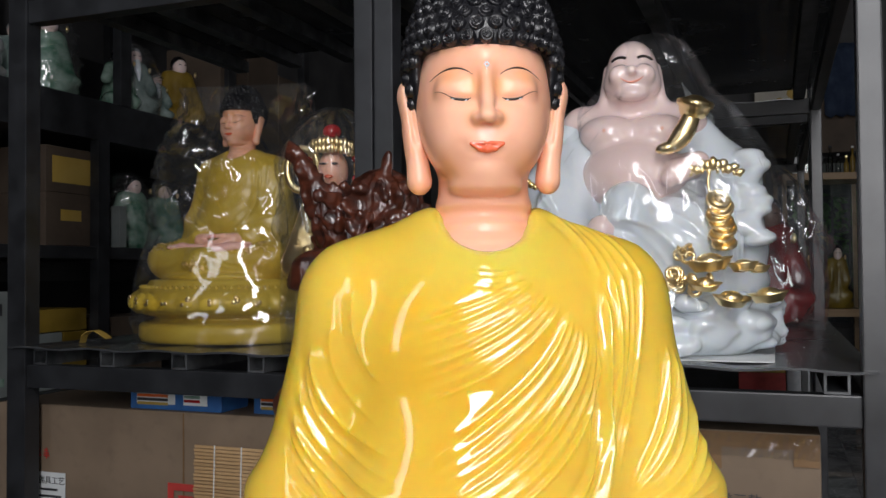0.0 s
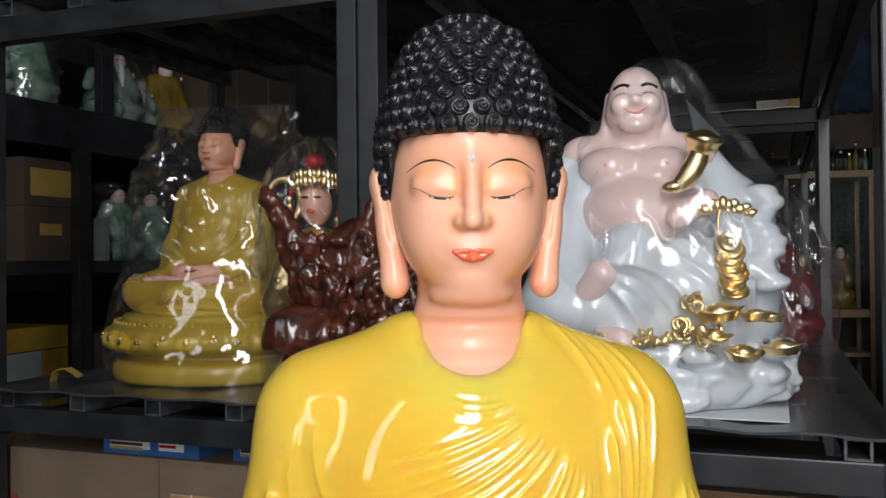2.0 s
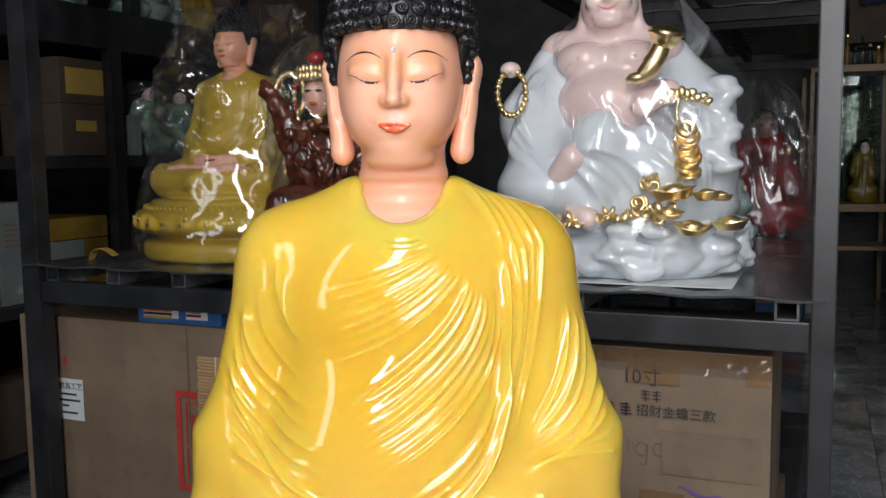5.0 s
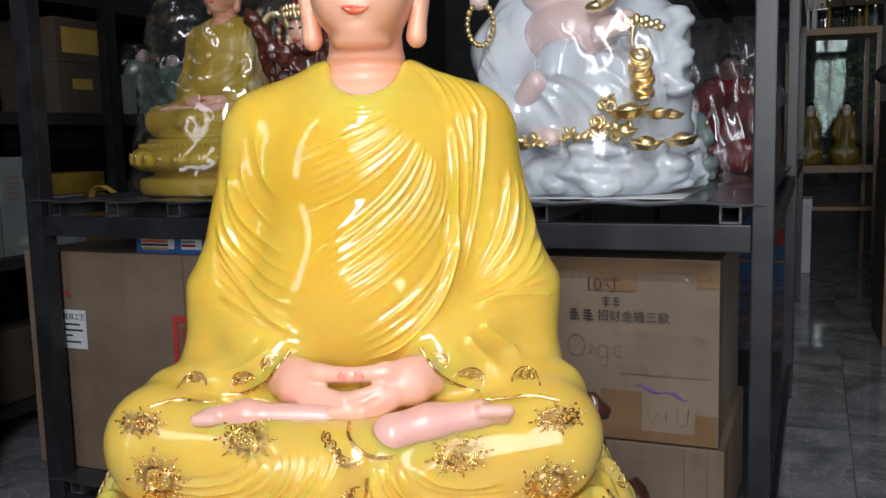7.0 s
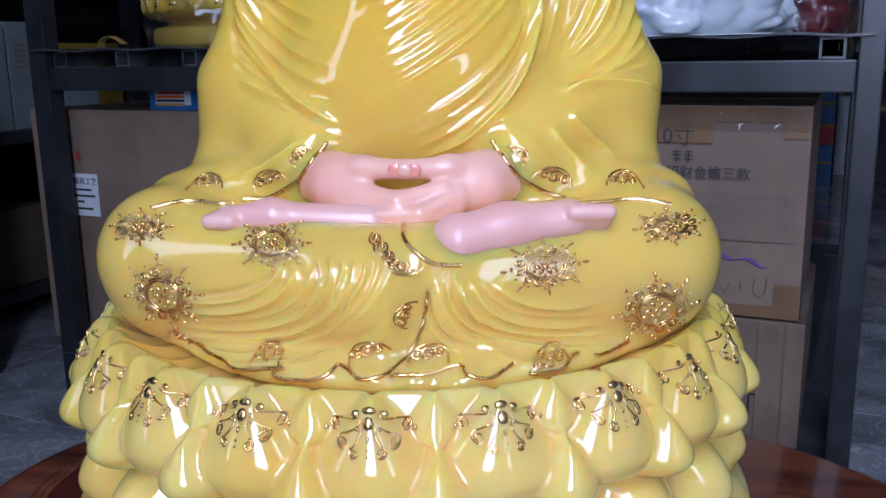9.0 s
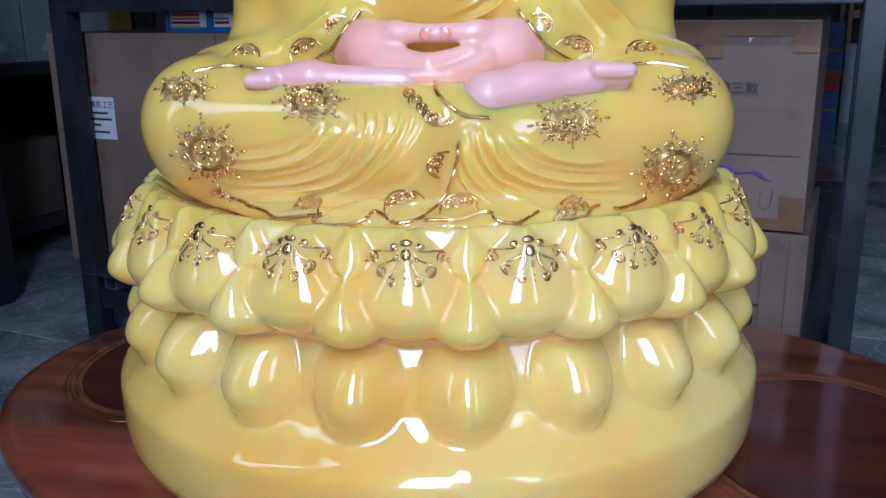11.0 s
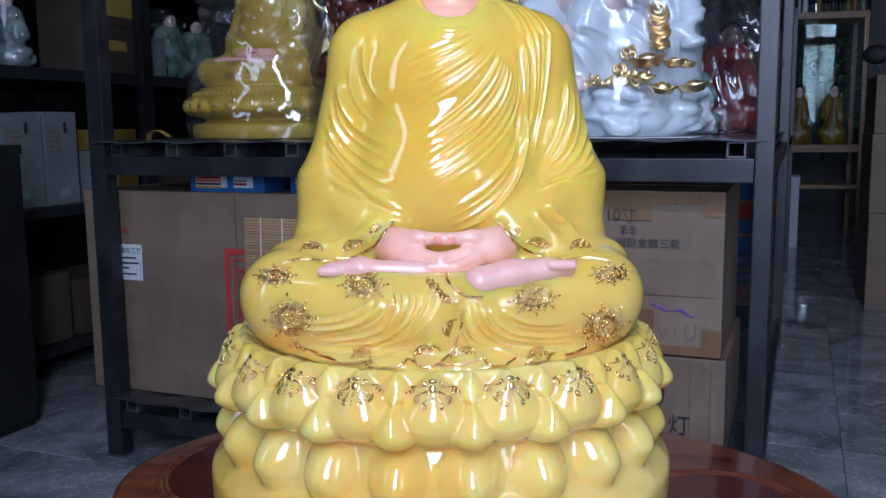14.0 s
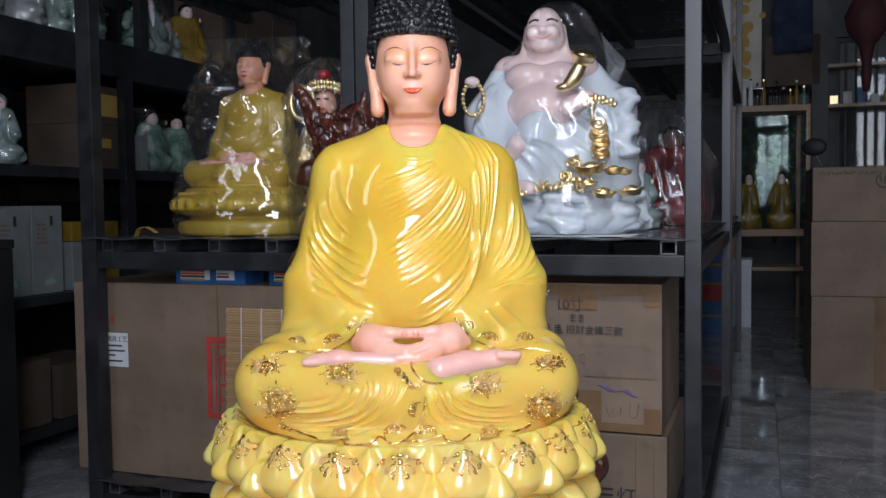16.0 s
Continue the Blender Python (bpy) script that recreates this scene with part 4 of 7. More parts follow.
def gilding(cast, bvh, over):
    """Gold on the robe; over: the robe and the wrists together."""
    g = M["trim"]
    for x, z, R, q in ((-0.192, 0.270, 0.036, 0.9), (0.196, 0.256, 0.036, 0.9), (-0.099, 0.315, 0.032, 0.56), (0.108, 0.298, 0.032, 0.62),
                       (-0.214, 0.322, 0.030, 0.42), (0.206, 0.321, 0.030, 0.42)):
        medallion(cast, bvh, x, z, R, g, q)
    # sleeve hems
    for s in (-1, 1):
        pts = [(s * x, z) for x, z in ((0.068, 0.384), (0.078, 0.370), (0.092, 0.354), (0.121, 0.338), (0.150, 0.337), (0.183, 0.339), (0.208, 0.335))]
        rope(cast, over, pts, g, 0.0018)
        for x, z, R, q in ((0.086, 0.372, 0.011, -0.9), (0.116, 0.348, 0.017, -0.45), (0.176, 0.345, 0.014, 0.0)):
            half_spray(cast, bvh, s * x, z, R, s * q, g)
    for pts in HEMS:
        rope(cast, bvh, pts, g, 0.0015)
    rope(cast, bvh, ((0.000, 0.338), (0.004, 0.323), (0.016, 0.312), (0.028, 0.305), (0.046, 0.303)), g, 0.0017)
    for x, z, R, q in ((-0.190, 0.226, 0.012, 0.0), (-0.100, 0.231, 0.012, 0.1), (-0.020, 0.237, 0.016, 0.4), (0.011, 0.268, 0.013, 1.3), (0.022, 0.232, 0.015, 0.1), (0.112, 0.226, 0.014, 0.1), (-0.006, 0.321, 0.015, 2.3), (0.008, 0.309, 0.013, 2.6)):
        half_spray(cast, bvh, x, z, R, q, g)


TURN_STATUE = 20.6
STATUE = pose(-0.2575, 0.772, TABLE, 0, 0, TURN_STATUE)
LIFT = 0.02

cast = Cast()
rv, rf = robe_mesh(0.0026, True)
cast.add(rv, rf, M["amber"])
skin_parts(cast, 0.0017)
hair_parts(cast, 0.003)
wv, wf = limb_parts(cast, 0.0022)
lotus(cast, M["pale"], M["trim"])
gilding(cast, tree_of(rv, rf), tree_of(np.concatenate([rv, wv]), np.concatenate([rf, wf + len(rv)])))
cast.V = [v + np.outer(np.clip(v[:, 2] / 0.03, 0, 1), (0, 0, LIFT)) for v in cast.V]
tagged(cast.make("seated_statue", STATUE), "glossy yellow resin seated statue with black curled hair, lotus base", "statue")


# ---- the room ----
def slab(name, x0, x1, y0, y1, z0, z1, mat, label="", kind="structure", bevel=0.0):
    ob = part(name, bx(x0, x1, y0, y1, z0, z1, bevel), mat)
    return tagged(ob, label, "", "", kind)


def marble():
    m, nt, p = nodes_of("grey_marble_tile")
    N, L = nt.nodes.new, nt.links.new
    tc, oi = N("ShaderNodeTexCoord"), N("ShaderNodeObjectInfo")
    ad = N("ShaderNodeVectorMath")
    ad.operation = "MULTIPLY_ADD"
    L(oi.outputs["Random"], ad.inputs[0])
    ad.inputs[1].default_value = (13.0, 7.0, 5.0)
    L(tc.outputs["Object"], ad.inputs[2])
    n1, n2, n3 = N("ShaderNodeTexNoise"), N("ShaderNodeTexNoise"), N("ShaderNodeTexNoise")
    for n, s, d, di in ((n1, 3.0, 10, 1.2), (n2, 6.5, 12, 2.4), (n3, 45, 4, 0)):
        n.inputs["Scale"].default_value, n.inputs["Detail"].default_value, n.inputs["Distortion"].default_value = s, d, di
        L(ad.outputs[0], n.inputs["Vector"])
    r1, r2 = N("ShaderNodeValToRGB"), N("ShaderNodeValToRGB")
    r1.color_ramp.elements[0].color, r1.color_ramp.elements[1].color = (0.14, 0.148, 0.157, 1), (0.36, 0.370, 0.380, 1)
    r1.color_ramp.elements[0].position, r1.color_ramp.elements[1].position = 0.35, 0.68
    e = r2.color_ramp.elements
    e[0].position, e[1].position = 0.485, 0.50
    e[0].color, e[1].color = (0, 0, 0, 1), (1, 1, 1, 1)
    x = r2.color_ramp.elements.new(0.515)
    x.color = (0, 0, 0, 1)
    L(n1.outputs["Fac"], r1.inputs["Fac"])
    L(n2.outputs["Fac"], r2.inputs["Fac"])
    mu = N("ShaderNodeMath")
    mu.operation = "MULTIPLY"
    L(r2.outputs["Color"], mu.inputs[0])
    L(n1.outputs["Fac"], mu.inputs[1])
    mx = N("ShaderNodeMix")
    mx.data_type = "RGBA"
    L(mu.outputs[0], mx.inputs["Factor"])
    L(r1.outputs["Color"], mx.inputs["A"])
    mx.inputs["B"].default_value = (0.70, 0.71, 0.71, 1)
    L(mx.outputs["Result"], p.inputs["Base Color"])
    mr = N("ShaderNodeMapRange")
    mr.inputs["To Min"].default_value, mr.inputs["To Max"].default_value = 0.02, 0.06
    L(n3.outputs["Fac"], mr.inputs["Value"])
    L(mr.outputs[0], p.inputs["Roughness"])
    return m


M["tile"] = marble()
M["foam"] = surface("white_foam", (0.62, 0.65, 0.68), (0.72, 0.74, 0.76), 30, 4, (0.7, 0.8), bump=0.1, bump_scale=200)
M["blackbox"] = surface("black_board", (0.006, 0.006, 0.007), (0.012, 0.012, 0.013), 6, 5, (0.5, 0.7), bump=0.05)
M["cloth"] = surface("blue_cloth", (0.03, 0.05, 0.10), (0.06, 0.09, 0.16), 10, 5, (0.8, 0.9), bump=0.2, bump_scale=60)
# darker copy of the brown cardboard, the shop's dimness put into its colour
M["dimcard"] = surface("dim_cardboard", (0.055, 0.038, 0.026), (0.085, 0.06, 0.042), 5, 6, (0.7, 0.8), bump=0.1, dirt=0.3)
M["maroon"] = surface("maroon_cloth", (0.030, 0.006, 0.008), (0.06, 0.012, 0.013), 10, 5, (0.7, 0.85), bump=0.2, bump_scale=60)
M["orange"] = surface("orange_plastic", (0.7, 0.12, 0.02), (0.75, 0.16, 0.03), 12, 3, (0.3, 0.4), bump=0.0)
M["crimson"] = surface("crimson_glaze", (0.30, 0.010, 0.015), (0.45, 0.025, 0.025), 16, 4, (0.15, 0.25), bump=0.02, coat=0.5)
# red, skin, white, card and yellow darkened: shelf shade put into the colour
M["dusk"] = surface("dim_red_glaze", (0.05, 0.005, 0.007), (0.24, 0.013, 0.015), 16, 4, (0.2, 0.3), bump=0.02, coat=0.4)
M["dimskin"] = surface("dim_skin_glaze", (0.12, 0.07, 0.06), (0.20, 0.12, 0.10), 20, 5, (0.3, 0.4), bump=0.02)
M["dimwhite"] = surface("dim_white_glaze", (0.15, 0.16, 0.165), (0.30, 0.31, 0.31), 14, 6, (0.25, 0.4), bump=0.04, coat=0.4)
M["dimwhitecard"] = surface("dim_white_card", (0.15, 0.17, 0.165), (0.20, 0.22, 0.215), 9, 4, (0.6, 0.7), bump=0.03)
M["ochre"] = surface("dim_yellow_glaze", (0.16, 0.10, 0.01), (0.26, 0.17, 0.025), 9, 4, (0.3, 0.4), bump=0.02)
M["celadon"] = surface("celadon_glaze", (0.10, 0.15, 0.14), (0.27, 0.33, 0.31), 14, 5, (0.2, 0.3), bump=0.03, coat=0.4)
M["blush"] = surface("pale_skin_glaze", (0.80, 0.60, 0.56), (0.86, 0.67, 0.63), 10, 4, (0.2, 0.3), bump=0.01, coat=0.4, coat_rough=0.06, sss=0.1)
M["leaf"] = surface("leaf", (0.05, 0.14, 0.03), (0.10, 0.24, 0.05), 12, 3, (0.4, 0.55), bump=0.05)
M["scroll"] = surface("scroll_paper", (0.50, 0.47, 0.40), (0.60, 0.57, 0.50), 6, 5, (0.7, 0.8), bump=0.03)
M["lightwood"] = wood_material("pale_wood", (0.26, 0.17, 0.09), (0.36, 0.25, 0.14), (0.35, 0.5), 0.2)


def clear_material(name, gloss_rough, tint=(1, 1, 1), ior=1.45, most=1.0, haze=0.0):
    """A clear sheet: seen through, with a Fresnel gloss."""
    m, nt, p = nodes_of(name)
    N, L = nt.nodes.new, nt.links.new
    nt.nodes.remove(p)
    out = nt.nodes["Material Output"]
    tr, gl, fr, mx = N("ShaderNodeBsdfTransparent"), N("ShaderNodeBsdfGlossy"), N("ShaderNodeFresnel"), N("ShaderNodeMixShader")
    tr.inputs["Color"].default_value = (*tint, 1)
    gl.inputs["Roughness"].default_value = gloss_rough
    fr.inputs["IOR"].default_value = ior
    mn = N("ShaderNodeMath")
    mn.operation = "MINIMUM"
    mn.inputs[1].default_value = most
    L(fr.outputs[0], mn.inputs[0])
    L(mn.outputs[0], mx.inputs["Fac"])
    L(tr.outputs[0], mx.inputs[1])
    L(gl.outputs[0], mx.inputs[2])
    last = mx
    if haze:
        df, last = N("ShaderNodeBsdfDiffuse"), N("ShaderNodeMixShader")
        df.inputs["Color"].default_value = (0.85, 0.86, 0.88, 1)
        last.inputs["Fac"].default_value = haze
        L(mx.outputs[0], last.inputs[1])
        L(df.outputs[0], last.inputs[2])
    L(last.outputs[0], out.inputs["Surface"])
    return m


M["film"] = clear_material("clear_film", 0.05, (0.97, 0.975, 0.98), 2.0, 0.24, 0.010)
M["wrap"] = clear_material("cloudy_film", 0.10, (0.97, 0.975, 0.98), 2.0, 0.07, 0.010)
M["glass"] = clear_material("window_glass", 0.02, (0.93, 0.96, 0.95), 1.45)

slab("ground", -30, 30, -40, -1.05, -0.14, -0.03, M["grey"], "grey concrete forecourt before the open shop front")
floor = slab("floor", -3.2, 3.4, -1.05, 8.2, -0.14, -0.012, M["grey"], "polished grey marble tiles with pale veins")
# left wall coloured darker than the right one, as if in shade
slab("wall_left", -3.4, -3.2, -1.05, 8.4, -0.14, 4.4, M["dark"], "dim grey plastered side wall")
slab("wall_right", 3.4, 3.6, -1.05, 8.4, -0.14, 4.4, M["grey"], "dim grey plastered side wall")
slab("ceiling", -3.4, 3.6, -1.05, 8.4, 4.4, 4.5, M["grey"], "dim grey ceiling of the shop")
# back wall with two window openings, its shade put into the dark colour
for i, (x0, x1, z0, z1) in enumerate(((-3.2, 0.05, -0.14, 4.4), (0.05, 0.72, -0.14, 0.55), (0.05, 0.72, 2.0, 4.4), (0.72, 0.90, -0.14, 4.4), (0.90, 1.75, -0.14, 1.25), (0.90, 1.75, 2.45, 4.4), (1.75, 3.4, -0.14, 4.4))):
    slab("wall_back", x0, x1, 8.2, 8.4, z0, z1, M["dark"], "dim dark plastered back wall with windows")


def window(name, x0, x1, z0, z1, bars):
    w = empty(name, pose(0, 8.2, 0), "steel-framed window with upright bars in the back wall", "window", kind="structure")
    for a, b, c, d in ((x0, x1, z0, z0 + 0.04), (x0, x1, z1 - 0.04, z1), (x0, x0 + 0.04, z0 + 0.04, z1 - 0.04), (x1 - 0.04, x1, z0 + 0.04, z1 - 0.04)):
        part("window_frame", bx(a, b, 0.06, 0.11, c, d, 0.003), M["dark"], w)
    for i in range(bars):
        x = x0 + (x1 - x0) * (i + 1) / (bars + 1)
        part("bar", bx(x - 0.009, x + 0.009, 0.02, 0.045, z0 + 0.04, z1 - 0.04, 0.002), M["dark"], w)
    p = part("pane", bx(x0 + 0.04, x1 - 0.04, 0.082, 0.087, z0 + 0.04, z1 - 0.04), M["glass"], w)
    p.visible_shadow = False
    return w


window("window_1", 0.05, 0.72, 0.55, 2.0, 4)
window("window_2", 0.90, 1.75, 1.25, 2.45, 9)

# shrub outside the back window
rng = random.Random(4)
bush = bmesh.new()
for i in range(420):
    c = Vector((rng.gauss(0.4, 0.35), rng.gauss(9.4, 0.25), rng.uniform(0.7, 1.75)))
    l, w = rng.uniform(0.09, 0.18), rng.uniform(0.02, 0.035)
    m = Matrix.Translation(c) @ Euler((rng.uniform(-1, 1), rng.uniform(-1, 1), rng.uniform(0, 6.3))).to_matrix().to_4x4()
    vs = [bush.verts.new(m @ Vector(q)) for q in ((0, 0, 0), (l * 0.4, w, 0.01), (l, 0, -0.02), (l * 0.4, -w, 0.01))]
    bush.faces.new(vs)
shrub = empty("shrub", pose(0, 0, 0), "leafy green shrub outside the back window", "shrub")
part("foliage", bush, M["leaf"], shrub)
part("stem", lathe(bmesh.new(), [(0.03, -0.1), (0.025, 0.6), (0.012, 1.4)], 8, pose(0.4, 9.4, 0)), M["root"], shrub)
# unseen front wall, added with narrow openings that shape the light
for x0, x1, z0, z1 in ((-3.4, -1.77, -0.14, 4.4), (-1.38, 0.15, -0.14, 4.4), (0.74, 1.88, -0.14, 4.4), (2.52, 3.6, -0.14, 4.4)) + tuple((a, b, z0, z1) for a, b in ((-1.77, -1.38), (0.15, 0.74), (1.88, 2.52)) for z0, z1 in ((-0.14, 0.90), (3.64, 4.4))):
    slab("wall_front", x0, x1, -1.25, -1.05, z0, z1, M["grey"], "unseen grey front wall with three openings added for the lamps")
# added wall behind the windows, darkened in colour to dim the view
slab("yard_wall", -6, 7, 10.4, 10.6, -0.14, 3.4, M["dark"], "added yard wall, coloured dark to dim the windows")
# unseen slab added to block the sky above the yard
slab("yard_roof", -6, 7, 8.4, 10.05, 3.2, 3.3, M["grey"], "added roof slab that keeps sky light off the yard")
slab("yard", -30, 30, 8.4, 40, -0.14, -0.03, M["grey"], "grey concrete yard behind the shop")


# ---- steel racks ----
def rack(name, x0, x1, y0, y1, levels, top, label, tubes, left=0.05, right=0.04, feet=True, closed=True):
    """An open rack: uprights, beams along the front, back and sides, cross tubes and sheet trays."""
    r = empty(name, pose(x0, y0, 0), label, "rack")
    w, d = x1 - x0, y1 - y0
    for a, b in ((0, left), (w - right, w)):
        for c, e in ((0, 0.042), (d - 0.042, d)) if closed else ((0, 0.042),):
            part("upright", bx(a, b, c, e, 0, top, 0.003), M["steel"], r)
    for z in levels:
        part("front_beam", bx(left + 0.001, w - right - 0.001, 0.004, 0.040, z - 0.036 - 0.050, z - 0.036, 0.003), M["steel"], r)
        if closed:
            part("back_beam", bx(left + 0.001, w - right - 0.001, d - 0.040, d - 0.004, z - 0.036 - 0.050, z - 0.036, 0.003), M["steel"], r)
        for a in (0.006, w - right + 0.004) if closed else ():
            part("side_beam", bx(a, a + 0.030, 0.044, d - 0.044, z - 0.036 - 0.045, z - 0.036, 0.003), M["steel"], r)
        for i in range(tubes):
            x = left + 0.02 + (w - left - right - 0.075) * i / (tubes - 1)
            bm = bmesh.new()
            box(bm, x, x + 0.004, 0.004, d - 0.004, z - 0.035, z - 0.002)
            box(bm, x + 0.034, x + 0.038, 0.004, d - 0.004, z - 0.035, z - 0.002)
            box(bm, x + 0.004, x + 0.034, 0.004, d - 0.004, z - 0.035, z - 0.031)
            box(bm, x + 0.004, x + 0.034, 0.004, d - 0.004, z - 0.006, z - 0.002)
            part("cross_tube", bm, M["bare"], r)
        # a thin sheet with a slightly wavy front lip
        bm = bmesh.new()
        n = 24
        rows = []
        for j in range(2):
            rows.append([[bm.verts.new((left * 0.4 + (w - left * 0.4 - right * 0.4) * i / n, (-0.012 if not j else d - 0.03), z + k + (0.0025 * math.sin(i * 1.3) if not j else 0))) for i in range(n + 1)] for k in (0.0, 0.004)])
        for i in range(n):
            bm.faces.new((rows[0][1][i], rows[0][1][i + 1], rows[1][1][i + 1], rows[1][1][i]))
            bm.faces.new((rows[0][0][i + 1], rows[0][0][i], rows[1][0][i], rows[1][0][i + 1]))
            bm.faces.new((rows[0][0][i], rows[0][0][i + 1], rows[0][1][i + 1], rows[0][1][i]))
        part("tray", bm, M["tray"], r, "black sheet-metal tray")
    if feet:
        for a, b in ((0, left), (w - right, w)):
            part("foot", bx(a - 0.004, b + 0.004, -0.004, 0.046, 0.0, 0.006, 0.001), M["bare"], r)
    return r


M["tray"] = surface("tray_sheet", (0.03, 0.032, 0.035), (0.06, 0.063, 0.067), 9, 7, (0.16, 0.34), bump=0.06, bump_scale=40, dist=0.002, dirt=0.2)
rack("steel_rack", -1.596, -0.703, 1.5, 2.30, (0.172, 0.886, 1.690), 2.55, "black steel rack with sheet trays holding statues and cartons", 5, 0.052, 0.038, closed=False)
rack("steel_rack", -0.700, 0.158, 1.5, 3.44, (0.172, 0.886, 1.690), 2.55, "deep black steel rack holding a white statue and cartons", 3, 0.039, 0.037)
rack("steel_rack", -0.700, 0.158, 3.62, 5.5, (0.886, 1.690), 2.55, "black steel rack standing behind another in the dim shop", 3, 0.039, 0.037)


def wall_rack():
    r = empty("shelf_rack", pose(-2.36, 0, 0), "black steel shelving along the wall full of wrapped statues and boxes", "shelving")
    for y, z0, z1 in ((1.05, 0, 2.5), (2.66, 0, 1.55), (4.2, 0, 2.5), (2.78, 1.70, 2.5), (3.5, 1.70, 2.5)):
        part("upright", bx(-0.035, 0.005, y - 0.03, y + 0.03, z0, z1, 0.003), M["steel"], r)
        part("upright", bx(-0.72, -0.68, y - 0.03, y + 0.03, z0, z1, 0.003), M["steel"], r)
    for z0, z1 in ((0.08, 0.12), (0.60, 0.64), (1.105, 1.15), (1.55, 1.70), (2.3, 2.34)):
        part("back_panel", bx(-0.735, -0.722, 1.0, 4.25, z1 + 0.001, z1 + 0.38, 0.0), M["blackbox"], r)
        part("shelf", bx(-0.70, -0.002, 1.0, 4.25, z0, z1, 0.003), M["steel"], r, "black shelf board")
    return r


wall_rack()

# ---- the oval stand ----
def stand():
    s = empty("stand_table", pose(-0.225, 0.765, 0, 0, 0, 10), "low oval rosewood stand with lobed edge and inlaid panels", "table")
    n, a, b = 120, 0.535, 0.362
    def ring(k, z, lobe=0.0):
        out = []
        for i in range(n):
            t = 2 * math.pi * i / n
            q = k + lobe * abs(math.sin(3 * t)) ** 0.7
            out.append(((a * math.cos(t)) * q, (b * math.sin(t)) * q, z))
        return out
    def skin(prof, cap=True):
        bm = bmesh.new()
        R = [[bm.verts.new(p) for p in ring(*q)] for q in prof]
        for u, v in zip(R, R[1:]):
            for i in range(n):
                bm.faces.new((u[i], u[(i + 1) % n], v[(i + 1) % n], v[i]))
        bm.faces.new(R[0][::-1])
        bm.faces.new(R[-1])
        return bm
    T = TABLE
    part("tabletop", skin([(0.93, T - 0.052), (0.965, T - 0.050), (0.985, T - 0.040), (0.972, T - 0.032), (0.972, T - 0.028), (1.0, T - 0.022), (1.004, T - 0.012), (0.998, T - 0.004), (0.985, T - 0.001), (0.97, T)]), M["wood"], s, smooth=True)
    part("apron", skin([(0.86, T - 0.16), (0.90, T - 0.15), (0.94, T - 0.12), (0.95, T - 0.09), (0.92, T - 0.066), (0.90, T - 0.0525)]), M["wood"], s, smooth=True)
    part("base_ring", skin([(0.80, 0.0), (0.84, 0.004), (0.85, 0.03), (0.82, 0.05), (0.70, 0.052)]), M["wood"], s, smooth=True)
    for i in range(6):
        t = 2 * math.pi * (i + 0.5) / 6
        x, y = a * 0.80 * math.cos(t), b * 0.80 * math.sin(t)
        part("leg", lathe(bmesh.new(), [(0.034, 0.0525), (0.045, 0.08), (0.052, 0.12), (0.044, 0.17), (0.034, 0.20), (0.040, 0.22), (0.046, T - 0.161)], 16, pose(x, y, 0)), M["wood"], s, smooth=True)
    # oval inlaid panels with raised beads round them
    for x, y in ((0.355, -0.035), (-0.345, 0.02)):
        e, f = 0.135, 0.165
        for k, h, w in ((1.0, 0.004, 0.006), (0.93, 0.003, 0.004)):
            bm = bmesh.new()
            ri = []
            for i in range(64):
                t = 2 * math.pi * i / 64
                sec = []
                for j in range(6):
                    g = math.pi * j / 5
                    q = 1 - w / e * math.cos(g)
                    sec.append(bm.verts.new((x + e * k * q * math.cos(t), y + f * k * q * math.sin(t), T - 0.0008 + h * math.sin(g))))
                ri.append(sec)
            for i in range(64):
                for j in range(5):
                    bm.faces.new((ri[i][j], ri[(i + 1) % 64][j], ri[(i + 1) % 64][j + 1], ri[i][j + 1]))
            part("bead", bm, M["wood"], s, smooth=True)
        bm = bmesh.new()
        vs = [bm.verts.new((x + e * 0.9 * math.cos(2 * math.pi * i / 64), y + f * 0.9 * math.sin(2 * math.pi * i / 64), T + 0.0012)) for i in range(64)]
        bm.faces.new(vs)
        bmesh.ops.extrude_face_region(bm, geom=bm.faces[:])
        bmesh.ops.translate(bm, verts=vs, vec=(0, 0, -0.003))
        part("panel", bm, M["inlay"], s, "dark inlaid oval panel")
    for x in (0.505,):
        part("joint", bx(x - 0.04, x + 0.02, -0.0015, 0.0, T - 0.0012, T + 0.0006), M["inlay"], s)
    return s


stand()


# ---- cartons and boxes ----
def writing(body, size, m, mat, parent, name="lettering", wide=1.0):
    c = bpy.data.curves.new(name, "FONT")
    c.body, c.size, c.extrude = body, size, 0.0003
    o = bpy.data.objects.new(name, c)
    me = bpy.data.meshes.new_from_object(o)
    bpy.data.objects.remove(o)
    me.name = name
    me.materials.clear()
    me.materials.append(mat)
    ob = new(name, me)
    ob.parent = parent
    ob.matrix_basis = m @ Matrix.Diagonal((wide, 1, 1, 1))
    return ob


def stroke(name, pts, r, mat, parent):
    """A pen line on a front face: (x, z) points."""
    V, F = tube([(x, -0.0004, z) for x, z in pts], r, 4)
    V[:, 1] = -0.0006 + (V[:, 1] + 0.0004) * 0.3
    ob = mesh_object(name, V, F, [mat])
    ob.parent = parent
    return ob


